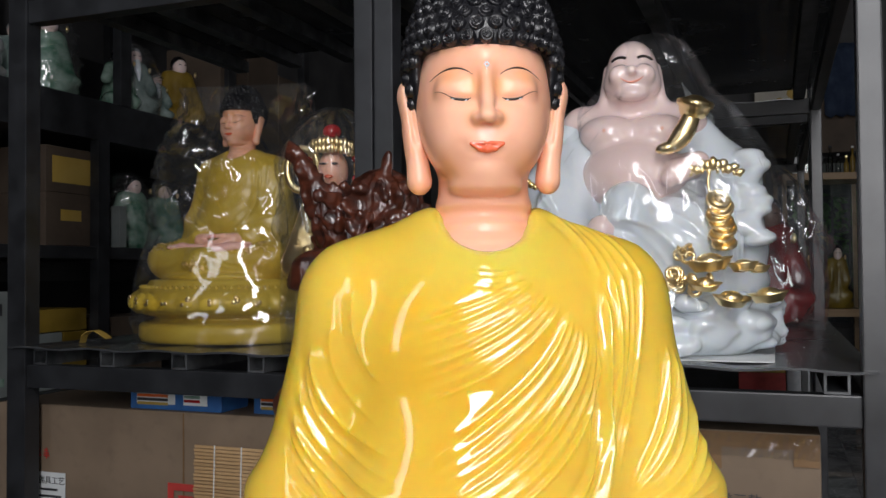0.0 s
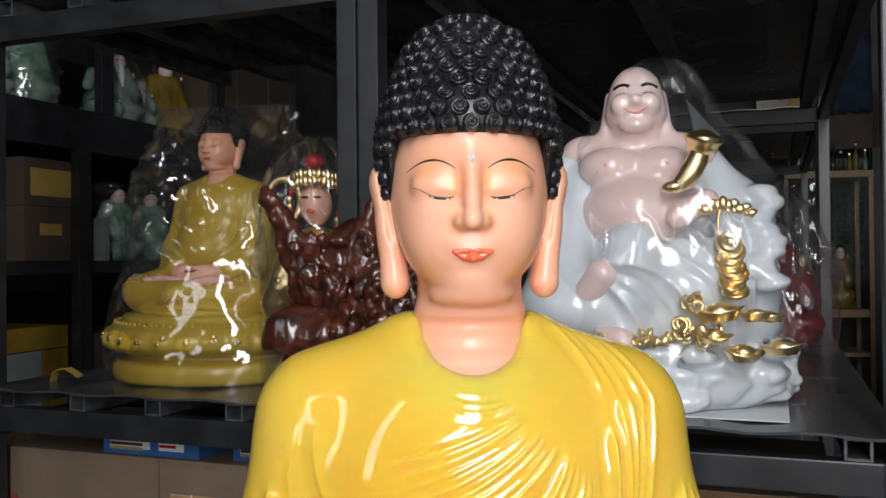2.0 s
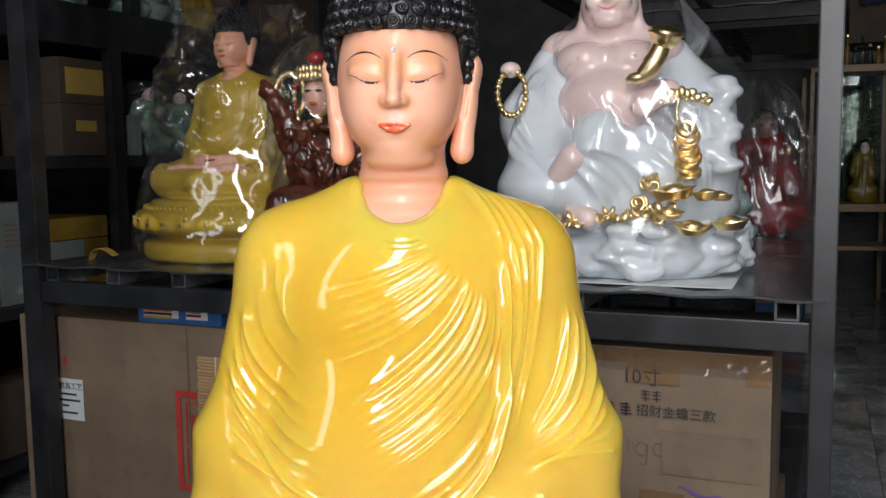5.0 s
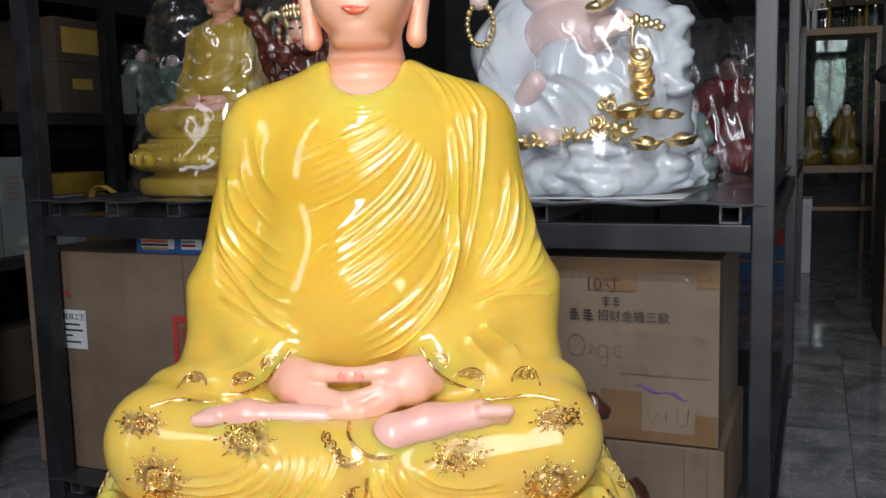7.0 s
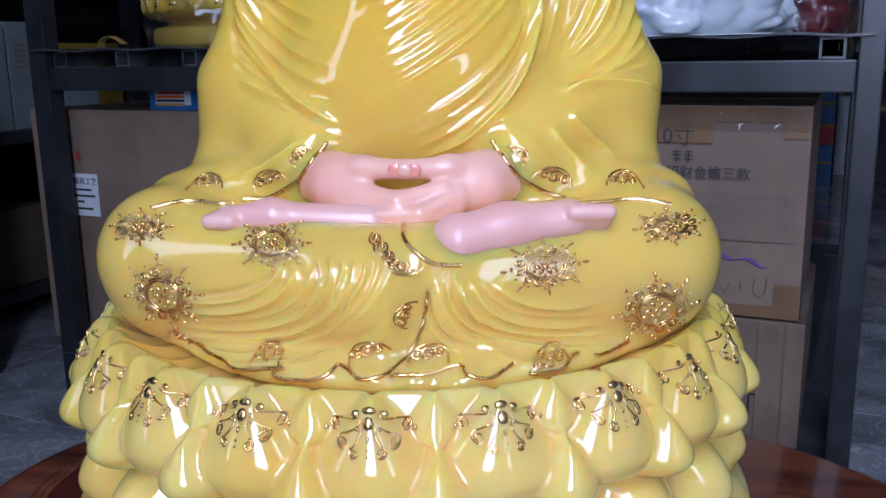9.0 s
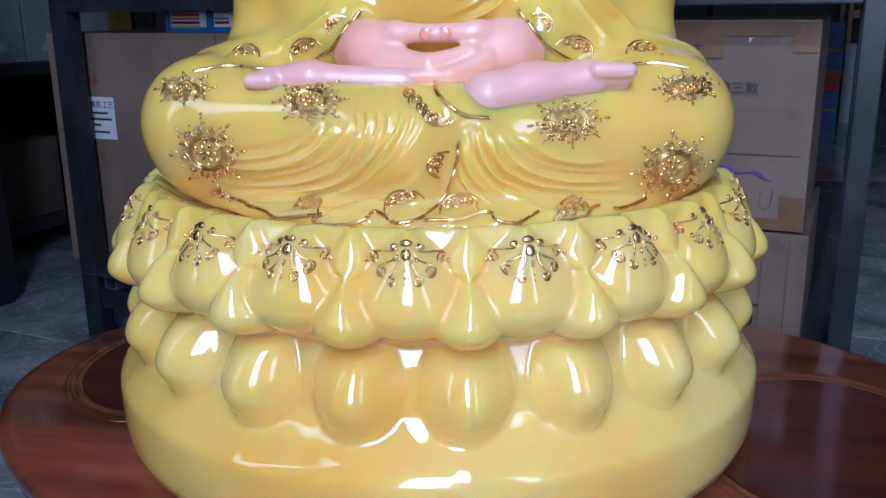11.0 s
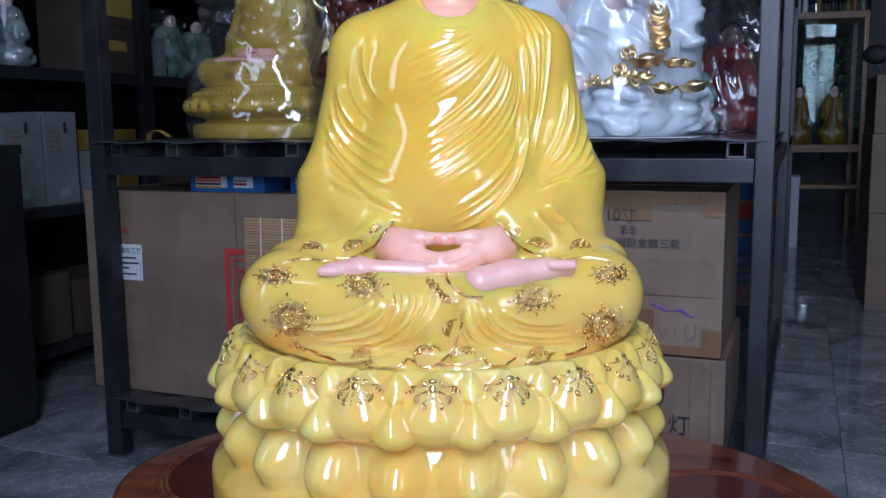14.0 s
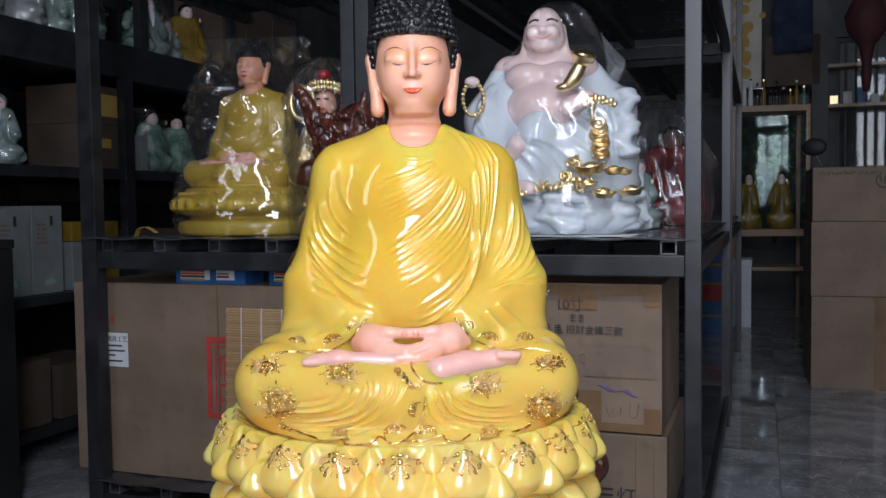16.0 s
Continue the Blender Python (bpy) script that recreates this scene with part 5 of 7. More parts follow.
def carton(w, d, h, m, label, mat="card", tape=True, flap=True, name="carton"):
    """A closed carton; its front stands at y = 0, from x = 0 to w."""
    c = empty(name, m, label, "box")
    bm = bx(0, w, 0, d, 0, h, 0.004, seg=2)
    bmesh.ops.subdivide_edges(bm, edges=[e for e in bm.edges if e.calc_length() > 0.1], cuts=5, use_grid_fill=True)
    for v in bm.verts:
        k = noise.noise(v.co * 4.0 + Vector((w * 9, d * 7, h * 5)))
        if 0.02 < v.co.x < w - 0.02 and 0.02 < v.co.z < h - 0.02:
            v.co.y += 0.004 * k * (1 if v.co.y < d / 2 else -1) + (0.0 if v.co.y > d / 2 else 0.002)
    part("body", bm, M[mat], c, smooth=True)
    c.children[0].data.shade_flat()
    if flap:
        part("flap_seam", bx(0.006, w - 0.006, d / 2 - 0.0012, d / 2 + 0.0012, h - 0.001, h + 0.0012), M["ink"], c)
    if tape:
        part("tape", bx(0.004, w - 0.004, d / 2 - 0.026, d / 2 + 0.026, h + 0.0005, h + 0.0016), M["tape"], c, "brown packing tape")
    return c


big = carton(0.93, 0.50, 0.575, pose(-1.695, 1.572, 0.178), "large plain brown carton with a red seal print", tape=False)
part("crease", bx(0.513, 0.5155, -0.002, 0.001, 0.0, 0.573), M["tape"], big)
lab = part("paper_label", bx(0.100, 0.199, -0.0035, -0.0025, 0.322, 0.424), M["paper"], big, "white paper label with small print")
writing("佛具工艺", 0.019, pose(0.122, -0.0040, 0.399, 90), M["ink"], lab)
for i, (z, x0, x1) in enumerate(((0.386, 0.128, 0.178), (0.371, 0.112, 0.188), (0.357, 0.130, 0.152), (0.340, 0.130, 0.178))):
    part("print_line", bx(x0, x1, -0.0042, -0.0036, z - 0.003, z + 0.002), M["ink"], lab)
for i in range(3):
    x = 0.088 + 0.024 * i
    for k in range(3):
        part("red_mark", bx(x + 0.001 * k, x + 0.017 - 0.002 * k, -0.0035, -0.0025, 0.459 + 0.006 * k, 0.462 + 0.006 * k), M["red"], big)
    part("red_mark", bx(x + 0.007, x + 0.010, -0.0034, -0.0026, 0.454, 0.478), M["red"], big)
seal = part("seal_print", box(box(box(bx(0.476, 0.491, -0.0035, -0.0025, 0.19, 0.425), 0.491, 0.62, -0.0035, -0.0025, 0.410, 0.425), 0.491, 0.62, -0.0035, -0.0025, 0.19, 0.205), 0.605, 0.62, -0.0035, -0.0025, 0.205, 0.410), M["red"], big, "red square seal print")
for k, (x0, x1, z0, z1) in enumerate(((0.503, 0.508, 0.30, 0.40), (0.508, 0.54, 0.395, 0.40), (0.515, 0.545, 0.365, 0.371), (0.520, 0.525, 0.31, 0.365), (0.532, 0.537, 0.30, 0.36), (0.545, 0.55, 0.31, 0.40), (0.503, 0.508, 0.215, 0.29), (0.515, 0.55, 0.283, 0.289),
                                      (0.518, 0.523, 0.215, 0.275), (0.523, 0.545, 0.24, 0.246), (0.538, 0.543, 0.215, 0.27), (0.556, 0.561, 0.215, 0.39), (0.57, 0.595, 0.38, 0.386), (0.57, 0.575, 0.30, 0.38), (0.585, 0.59, 0.22, 0.36))):
    part("seal_stroke", bx(x0, x1, -0.0035, -0.0025, z0, z1), M["red"], seal)

ten = carton(0.360, 0.46, 0.364, pose(-0.297, 1.572, 0.412), "brown carton with stamped black characters and shiny tape", tape=True)
for x0, x1, z0, z1 in ((0.002, 0.358, 0.337, 0.362), (0.112, 0.205, 0.300, 0.337), (0.318, 0.358, 0.310, 0.337), (0.002, 0.05, 0.30, 0.337), (0.002, 0.358, 0.002, 0.022), (0.318, 0.358, 0.022, 0.062), (0.135, 0.215, 0.022, 0.100)):
    part("tape", bx(x0, x1, -0.0032, -0.0022, z0, z1), M["tape"], ten, "brown packing tape")
part("clear_patch", bx(0.175, 0.345, -0.0030, -0.0022, 0.135, 0.215), M["card"], ten)
writing("10寸", 0.036, pose(0.102, -0.0040, 0.299, 90), M["ink"], ten)
writing("招财金蟾三款", 0.0235, pose(0.128, -0.0040, 0.241, 90), M["ink"], ten)
for x in (0.072, 0.100):
    for dz in (0, 0.006, 0.012, 0.018):
        part("stamp_bar", bx(x, x + 0.021 - dz * 0.3, -0.0036, -0.0030, 0.239 + dz, 0.2415 + dz), M["ink"], ten)
    part("stamp_bar", bx(x + 0.009, x + 0.0115, -0.0036, -0.0030, 0.237, 0.261), M["ink"], ten)
for x in (0.138, 0.158):
    for dz in (0, 0.007, 0.013):
        part("stamp_bar", bx(x, x + 0.015, -0.0036, -0.0030, 0.271 + dz, 0.2725 + dz), M["ink"], ten)
    part("stamp_bar", bx(x + 0.006, x + 0.008, -0.0036, -0.0030, 0.267, 0.287), M["ink"], ten)
pen = M["pencil"] = surface("pencil_line", (0.14, 0.10, 0.075), (0.20, 0.14, 0.10), 60, 3, (0.6, 0.7), bump=0.0)
for k, (cx, cz, r) in enumerate(((0.085, 0.186, 0.019), (0.138, 0.176, 0.011), (0.169, 0.178, 0.010))):
    stroke("pen_line", [(cx + r * math.cos(a) * 0.9, cz + r * math.sin(a) * 1.15) for a in np.linspace(0, 6.5, 18)], 0.0009, pen, ten)
stroke("pen_line", [(0.112, 0.193), (0.113, 0.170), (0.116, 0.186), (0.122, 0.186), (0.124, 0.170)], 0.0008, pen, ten)
stroke("pen_line", [(0.149, 0.186), (0.148, 0.153), (0.142, 0.146), (0.136, 0.150)], 0.0008, pen, ten)
stroke("pen_line", [(0.178, 0.196), (0.184, 0.202), (0.190, 0.196)], 0.0008, pen, ten)
for k in range(4):
    stroke("pen_line", [(0.205 + 0.006 * k + 0.080 * t, 0.112 - 0.002 * k - 0.014 * t + 0.004 * math.sin(9 * t + k)) for t in np.linspace(0, 1, 10)], 0.0014, M["purple"], ten)
stroke("pen_line", [(0.225, 0.062), (0.235, 0.038), (0.247, 0.062)], 0.0011, M["pencil"], ten)
stroke("pen_line", [(0.285, 0.070), (0.283, 0.044), (0.294, 0.036), (0.303, 0.046), (0.305, 0.072)], 0.0011, M["pencil"], ten)
stroke("pen_line", [(0.262, 0.062), (0.262, 0.045)], 0.0010, M["pencil"], ten)

rt = random.Random(17)
bm = bmesh.new()
grid = [[bm.verts.new((0.36 * i / 44, -0.004 - rt.uniform(0, 0.0016), 0.322 + 0.0125 * j + rt.uniform(-0.002, 0.002))) for i in range(45)] for j in range(4)]
for a, b in zip(grid, grid[1:]):
    for i in range(44):
        bm.faces.new((a[i], a[i + 1], b[i + 1]))
        bm.faces.new((a[i], b[i + 1], b[i]))
part("clear_tape", bm, M["film"], ten, "wrinkled clear packing tape")
lower = carton(0.372, 0.48, 0.230, pose(-0.297, 1.572, 0.178), "brown carton under another with one printed character", tape=False)
writing("灯", 0.050, pose(0.250, -0.0040, 0.058, 90), M["ink"], lower)
for z in (0.06, 0.075, 0.09):
    part("stamp_bar", bx(0.205, 0.243, -0.0036, -0.0030, z, z + 0.005), M["ink"], lower)
for x in (0.296, 0.340):
    part("crease", bx(x, x + 0.002, -0.0026, 0.0, 0.002, 0.228), M["tape"], lower)


def chalk_box(m):
    c = empty("chalk_box", m, "blue paper box printed with rows of coloured sticks", "box")
    part("body", bx(0, 0.235, 0, 0.10, 0, 0.064, 0.002), M["blue"], c)
    for x0, x1, cols in ((0.018, 0.118, ("green", "red", "orange", "ink", "yellowcard")), (0.140, 0.200, ("orange", "paper", "green", "crimson"))):
        p = part("printed_panel", bx(x0, x1, -0.0015, -0.0005, 0.012, 0.056), M["paper"], c, "white printed panel")
        for i, k in enumerate(cols):
            z = 0.050 - i * 0.0085
            part("printed_stripe", bx(x0 + 0.002, x1 - 0.018, -0.0024, -0.0016, z - 0.006, z), M[k], p)
    return c


first = chalk_box(pose(-1.330, 1.585, 0.7535, 0, 0, 0))
copy_thing(first, pose(-1.026, 1.60, 0.7535, 0, 0, -4))

# folded price card
bm = bmesh.new()
prof = [(-0.03, 0.0), (-0.024, 0.018), (-0.012, 0.026), (0.004, 0.028), (0.02, 0.020), (0.034, 0.010)]
ra = [[bm.verts.new((x, y, z + q)) for x, z in prof] for y in (0, 0.028) for q in (0, 0.0012)]
for a, b in ((1, 3), (2, 0), (0, 1), (3, 2)):
    for i in range(5):
        bm.faces.new((ra[a][i], ra[a][i + 1], ra[b][i + 1], ra[b][i]))
tagged(part("price_card", bm, M["yellowcard"]), "bent buff paper card lying on the tray", "card").matrix_basis = pose(-1.452, 1.60, 0.8905, 0, 0, 12)

# bamboo mat leaning on the carton
mat = empty("bamboo_mat", pose(-1.145, 1.545, 0.22, -2), "pale split-bamboo mat bound with white cord", "mat")
slat = bx(0, 0.235, -0.0022, 0.0022, 0, 0.0062, 0.001, seg=1)
s0 = part("slat", slat, M["bamboo"], mat)
for i in range(1, 64):
    o = new("slat", s0.data)
    o.parent = mat
    o.matrix_basis = pose(0.0015 * math.sin(i * 1.7), 0.0, 0.00735 * i)
for x in (0.05, 0.115, 0.18):
    part("cord", bx(x, x + 0.0022, -0.0038, -0.0022, 0.0, 0.471), M["paper"], mat)


# ---- boxes deeper in the shop ----
b1 = carton(0.68, 0.5, 0.48, pose(0.528, 4.385, 0.0, 0, 0, 2), "plain brown carton at the bottom of a stack", tape=True)
carton(0.68, 0.5, 0.385, pose(0.525, 4.385, 0.482, 0, 0, 2), "plain brown carton in the middle of a stack")
b3 = carton(0.67, 0.48, 0.278, pose(0.530, 4.385, 0.869, 0, 0, 1.5), "brown carton on a stack with pen scribbles")
part("tape", bx(0.30, 0.35, -0.0032, -0.0022, 0.0, 0.478), M["tape"], b1, "brown packing tape")
for k in range(5):
    stroke("pen_line", [(0.03 + 0.06 * k + 0.05 * t, 0.245 + 0.012 * math.sin(20 * t + k)) for t in np.linspace(0, 1, 9)], 0.0020, M["ink"], b3)
stroke("pen_line", [(0.30 + 0.02 * math.cos(a) + 0.006 * a, 0.20 + 0.03 * math.sin(a)) for a in np.linspace(0, 12, 30)], 0.0024, M["ink"], b3)
stroke("pen_line", [(0.32 + 0.01 * math.cos(a), 0.28 + 0.012 * a) for a in np.linspace(0, 6, 14)], 0.003, M["ink"], b1)

foam = empty("foam_box", pose(0.055, 6.68, 0), "white foam box standing on the floor", "box")
part("body", bx(0, 0.15, 0, 0.3, 0, 0.47, 0.006), M["foam"], foam)
part("lid", bx(-0.004, 0.154, -0.004, 0.304, 0.471, 0.53, 0.006), M["foam"], foam)
pile = [("blue", 0.0, 0.12), ("yellowcard", 0.121, 0.135), ("blue", 0.136, 0.24), ("red", 0.241, 0.36), ("yellowcard", 0.361, 0.38), ("blue", 0.381, 0.50), ("yellowcard", 0.501, 0.52), ("blue", 0.521, 0.68)]
for k, z0, z1 in pile:
    tagged(part("incense_box", bx(-0.25, 0.045, 6.3, 6.6, z0, z1, 0.002), M[k]), "flat coloured paper box in a stack", "box", "stack of paper boxes")


# ---- glass cabinet ----
def cabinet():
    c = empty("glass_cabinet", pose(0.05, 6.98, 0, 0, 0, 9), "glass display cabinet in a pale wooden frame", "cabinet")
    w, d = 0.60, 0.42
    for x in (0, w - 0.03):
        for y in (0, d - 0.03):
            part("post", bx(x, x + 0.03, y, y + 0.03, 0.0, 1.70, 0.003), M["lightwood"], c)
    for z0, z1 in ((0.70, 0.755), (1.70, 1.75), (0.42, 0.45)):
        part("board", bx(0.0 if z1 != 0.45 else 0.031, w if z1 != 0.45 else w - 0.031, -0.01 if z1 != 0.45 else 0.0, d, z0, z1, 0.004) if z0 != 0.70 else bx(0.031, w - 0.031, 0.002, d - 0.002, z0, z1, 0.004), M["lightwood"], c)
    for a in (((0.031, w - 0.031, 0.012, 0.017), "z"), ((0.031, w - 0.031, d - 0.018, d - 0.013), "z")):
        x0, x1, y0, y1 = a[0]
        p = part("pane", bx(x0, x1, y0, y1, 0.757, 1.699), M["glass"], c)
        p.visible_shadow = False
    return c


cabinet()


# ---- statues on the racks ----
def white_statue(m):
    """A laughing seated statue in white robes with gilded trimmings."""
    c = Cast()
    h = 0.0048
    f = Field((-0.30, -0.24, -0.01), (0.25, 0.20, 0.52), h)
    f.add(f.ell((-0.05, 0.03, 0.30), (0.15, 0.12, 0.19)))
    f.add(f.cone((-0.165, 0.0, 0.40), (-0.205, -0.05, 0.30), 0.055, 0.060), 0.04)
    f.add(f.cone((-0.205, -0.05, 0.30), (-0.19, -0.10, 0.215), 0.060, 0.055), 0.04)
    f.add(f.cone((0.05, 0.02, 0.41), (0.11, 0.0, 0.32), 0.050, 0.060), 0.04)
    f.add(f.cone((0.11, 0.0, 0.32), (0.13, -0.03, 0.19), 0.060, 0.055), 0.04)
    f.add(f.cone((-0.06, -0.10, 0.175), (-0.068, -0.155, 0.262), 0.055, 0.046), 0.03)
    f.add(f.cone((-0.068, -0.155, 0.262), (-0.085, -0.150, 0.13), 0.044, 0.040), 0.02)
    f.add(f.ell((-0.17, -0.10, 0.17), (0.10, 0.09, 0.06)), 0.03)
    f.add(f.ell((0.03, -0.08, 0.20), (0.10, 0.10, 0.09)), 0.04)
    f.add(f.ell((0.0, 0.0, 0.13), (0.19, 0.16, 0.06)), 0.03)
    r = random.Random(7)
    # the ruffled hem of the sleeve
    for i in range(12):
        f.add(f.ell((0.150 + 0.012 * math.sin(i * 1.25), -0.045 - 0.006 * i, 0.365 - 0.0145 * i), (0.028, 0.028, 0.0125), (0, 14 * math.sin(i * 2.1), 0)), 0.009)
    for i in range(5):
        f.add(f.cone((0.125 - 0.012 * i, -0.070 - 0.006 * i, 0.335), (0.112 - 0.010 * i, -0.098 - 0.006 * i, 0.20), 0.006, 0.009), 0.010)
    for i in range(80):
        a = r.uniform(3.0, 6.5)
        f.add(f.ell((0.196 * math.cos(a), 0.172 * math.sin(a) - 0.012, r.uniform(0.012, 0.100)), (r.uniform(0.012, 0.028), r.uniform(0.012, 0.022), r.uniform(0.009, 0.018))), 0.004)
    for i in range(46):
        a = r.uniform(0, 6.28)
        rr = r.uniform(0.85, 1.0)
        f.add(f.ell((0.188 * rr * math.cos(a), 0.165 * rr * math.sin(a) - 0.01, r.uniform(0.015, 0.085)), (r.uniform(0.022, 0.045), r.uniform(0.022, 0.045), r.uniform(0.015, 0.032))), 0.010)
    f.add(f.ell((0.0, -0.01, 0.04), (0.192, 0.170, 0.075)), 0.02)
    V, F = f.mesh()
    V = relax(V, F, 1)
    N = vertex_normals(V, F)
    folds = (fold_family(((-0.03, 0.26), (0.06, 0.21), (0.10, 0.10)), ((0.02, 0.36), (0.10, 0.30), (0.13, 0.14)), 5, 0.010, 0.006)
             + fold_family(((-0.18, 0.40), (-0.22, 0.33), (-0.18, 0.24)), ((-0.20, 0.30), (-0.24, 0.24), (-0.14, 0.20)), 4, 0.010, 0.006)
             + fold_family(((-0.17, 0.22), (-0.10, 0.20), (-0.04, 0.10)), ((-0.12, 0.24), (-0.02, 0.22), (0.05, 0.12)), 4, 0.009, 0.006, 1.0))
    V = V + N * press_folds(V, N, folds)[:, None]
    V[:, 2] = np.maximum(V[:, 2], 0.0)
    c.add(V, F, M["white"])
    f = Field((-0.22, -0.22, 0.10), (0.14, 0.16, 0.61), 0.004)
    hx = -0.060
    f.add(f.ell((hx, -0.02, 0.535), (0.049, 0.055, 0.062)))
    f.add(f.ell((hx, -0.038, 0.508), (0.053, 0.046, 0.038)), 0.02)
    for s in (-1, 1):
        f.add(f.cone((hx + s * 0.049, -0.006, 0.546), (hx + s * 0.055, -0.016, 0.486), 0.009, 0.013, (0.7, 1, 1)), 0.005)
        f.add(f.ell((hx + s * 0.024, -0.078, 0.520), (0.019, 0.016, 0.018)), 0.012)
    f.add(f.ell((hx, -0.092, 0.526), (0.010, 0.010, 0.010)), 0.008)
    f.add(f.ell((hx, -0.072, 0.484), (0.028, 0.018, 0.014)), 0.012)
    f.add(f.cone((hx - 0.092, 0.0, 0.428), (hx + 0.092, 0.0, 0.428), 0.050, 0.050), 0.022)
    f.add(f.ell((hx, -0.01, 0.470), (0.044, 0.046, 0.030)), 0.012)
    f.add(f.ell((hx - 0.045, -0.065, 0.410), (0.055, 0.045, 0.036)), 0.02)
    f.add(f.ell((hx + 0.045, -0.065, 0.410), (0.055, 0.045, 0.036)), 0.02)
    f.add(f.ell((hx, -0.060, 0.330), (0.098, 0.092, 0.070)), 0.018)
    f.add(f.cone((0.045, -0.08, 0.345), (0.015, -0.135, 0.33), 0.026, 0.022), 0.015)
    f.add(f.cone((0.055, -0.13, 0.345), (0.005, -0.15, 0.315), 0.020, 0.017), 0.01)
    f.add(f.cone((-0.145, -0.165, 0.19), (-0.115, -0.18, 0.225), 0.022, 0.026), 0.01)
    f.add(f.cone((-0.115, -0.17, 0.125), (-0.085, -0.195, 0.115), 0.018, 0.022), 0.01)
    V, F = f.mesh()
    V = relax(V, F, 1)
    c.add(V, F, M["blush"])
    bvh = tree_of(V, F)
    for s in (-1, 1):
        for b, rr in ((bezier((0.010, 0.552), (0.022, 0.562), (0.037, 0.552), 12), 0.0030), (bezier((0.012, 0.537), (0.022, 0.543), (0.034, 0.535), 12), 0.0013)):
            P = [from_front(bvh, hx + s * x, z)[0] for x, z in b]
            c.add(*tube([p for p in P if p is not None], rr * (0.6 if rr < 0.002 else 1), 6), M["line"])
        q, n = from_front(bvh, hx + s * 0.052, 0.412)
        c.add(*ball(q, (0.004, 0.0012, 0.004), 8, 5), M["palm"])
    P = [from_front(bvh, hx + x, z)[0] for x, z in bezier((-0.021, 0.512), (0, 0.497), (0.021, 0.513), 14)]
    c.add(*tube(P, np.interp(np.linspace(0, 1, 14), [0, 0.5, 1], [0.0008, 0.0030, 0.0008]), 6), M["coral"])
    # sceptre, garland, beads and ingots
    g = M["gold"]
    shaft = bezier((0.006, 0.368), (0.028, 0.382), (0.042, 0.424), 14)
    c.add(*tube([(x, -0.174 + 0.1 * (z - 0.41), z) for x, z in shaft], np.interp(np.linspace(0, 1, 14), [0, 0.15, 0.5, 0.8, 1], [0.013, 0.015, 0.019, 0.017, 0.015]), 12), g)
    c.add(*ball((0.000, -0.176, 0.366), (0.021, 0.014, 0.011), 14, 9, np.array(Matrix.Rotation(-0.15, 3, "Y").transposed())), g)
    head = [(0.014, 0.0), (0.020, 0.003), (0.024, 0.010), (0.026, 0.018), (0.031, 0.022), (0.032, 0.028), (0.028, 0.032), (0.018, 0.034), (0.006, 0.040)]
    Vh, Fh = spin_surface(head, 20, lambda a, z: 0.003 * math.cos(3 * a))
    c.add(placed(Vh, pose(0.043, -0.170, 0.418, 10, 12, 0)), Fh, g)
    # bat-winged clasp, its stem and the string of coins
    for s in (-1, 1):
        for k in range(5):
            x = 0.077 + s * (0.008 + 0.0095 * k)
            c.add(*ball((x, -0.158 + 0.002 * k, 0.336 + 0.004 * math.sin(k * 2.4) - 0.0008 * k * k), (0.0095, 0.005, 0.010 - 0.0010 * k), 10, 6, np.array(Euler((0, s * (0.5 - 0.3 * (k % 2)), 0)).to_matrix())), g)
            c.add(*ball((x, -0.158 + 0.002 * k, 0.327 - 0.0006 * k * k), (0.0035, 0.003, 0.007 - 0.0008 * k), 7, 5), g)
    c.add(*ball((0.077, -0.162, 0.338), (0.008, 0.007, 0.013), 10, 7), g)
    c.add(*tube([(x, -0.164, z) for x, z in np.concatenate([bezier((0.072, 0.328), (0.064, 0.298), (0.074, 0.280), 12), bezier((0.075, 0.279), (0.080, 0.270), (0.090, 0.274), 6)])], 0.0026, 6), g)
    coin = [(0.0, 0.0024), (0.006, 0.0024), (0.006, 0.0036), (0.008, 0.0036), (0.0085, 0.0022), (0.0165, 0.0022), (0.0175, 0.0038), (0.0205, 0.0038), (0.0215, 0.002), (0.0215, -0.002), (0.0, -0.003)]
    Vc, Fc = spin_surface(coin, 24)
    for i in range(7):
        c.add(placed(Vc, Matrix.Translation((0.084 + 0.004 * math.sin(i * 2.1) + 0.0012 * i, -0.176 - 0.003 * i, 0.272 - 0.0125 * i)) @ Euler((math.radians(62 - 5 * i), 0.16 * math.sin(i * 1.7), 0.2 * math.cos(i * 2.3))).to_matrix().to_4x4()), Fc, g)

    def ingot(p, s, turn):
        V = []
        for i in range(9):
            t = i / 8
            rr, z = (0.55 + 0.45 * t, 0.5 * t) if t < 0.75 else (0.9 - 1.6 * (t - 0.75), 0.38 - 0.1 * (t - 0.75))
            for j in range(16):
                a = 2 * math.pi * j / 16
                V.append((1.15 * rr * math.cos(a), 0.8 * rr * math.sin(a), z + 0.20 * t * math.cos(a) ** 2))
        Fi = [(i * 16 + j, i * 16 + (j + 1) % 16, (i + 1) * 16 + (j + 1) % 16, (i + 1) * 16 + j) for i in range(8) for j in range(16)]
        c.add(placed(np.array(V) * s, Matrix.Translation(p) @ Euler(turn).to_matrix().to_4x4()), np.array(Fi), g)
        c.add(*ball(np.array(p) + np.array([0, 0, s * 0.35]), (s * 0.62, s * 0.52, s * 0.42), 12, 8), g)
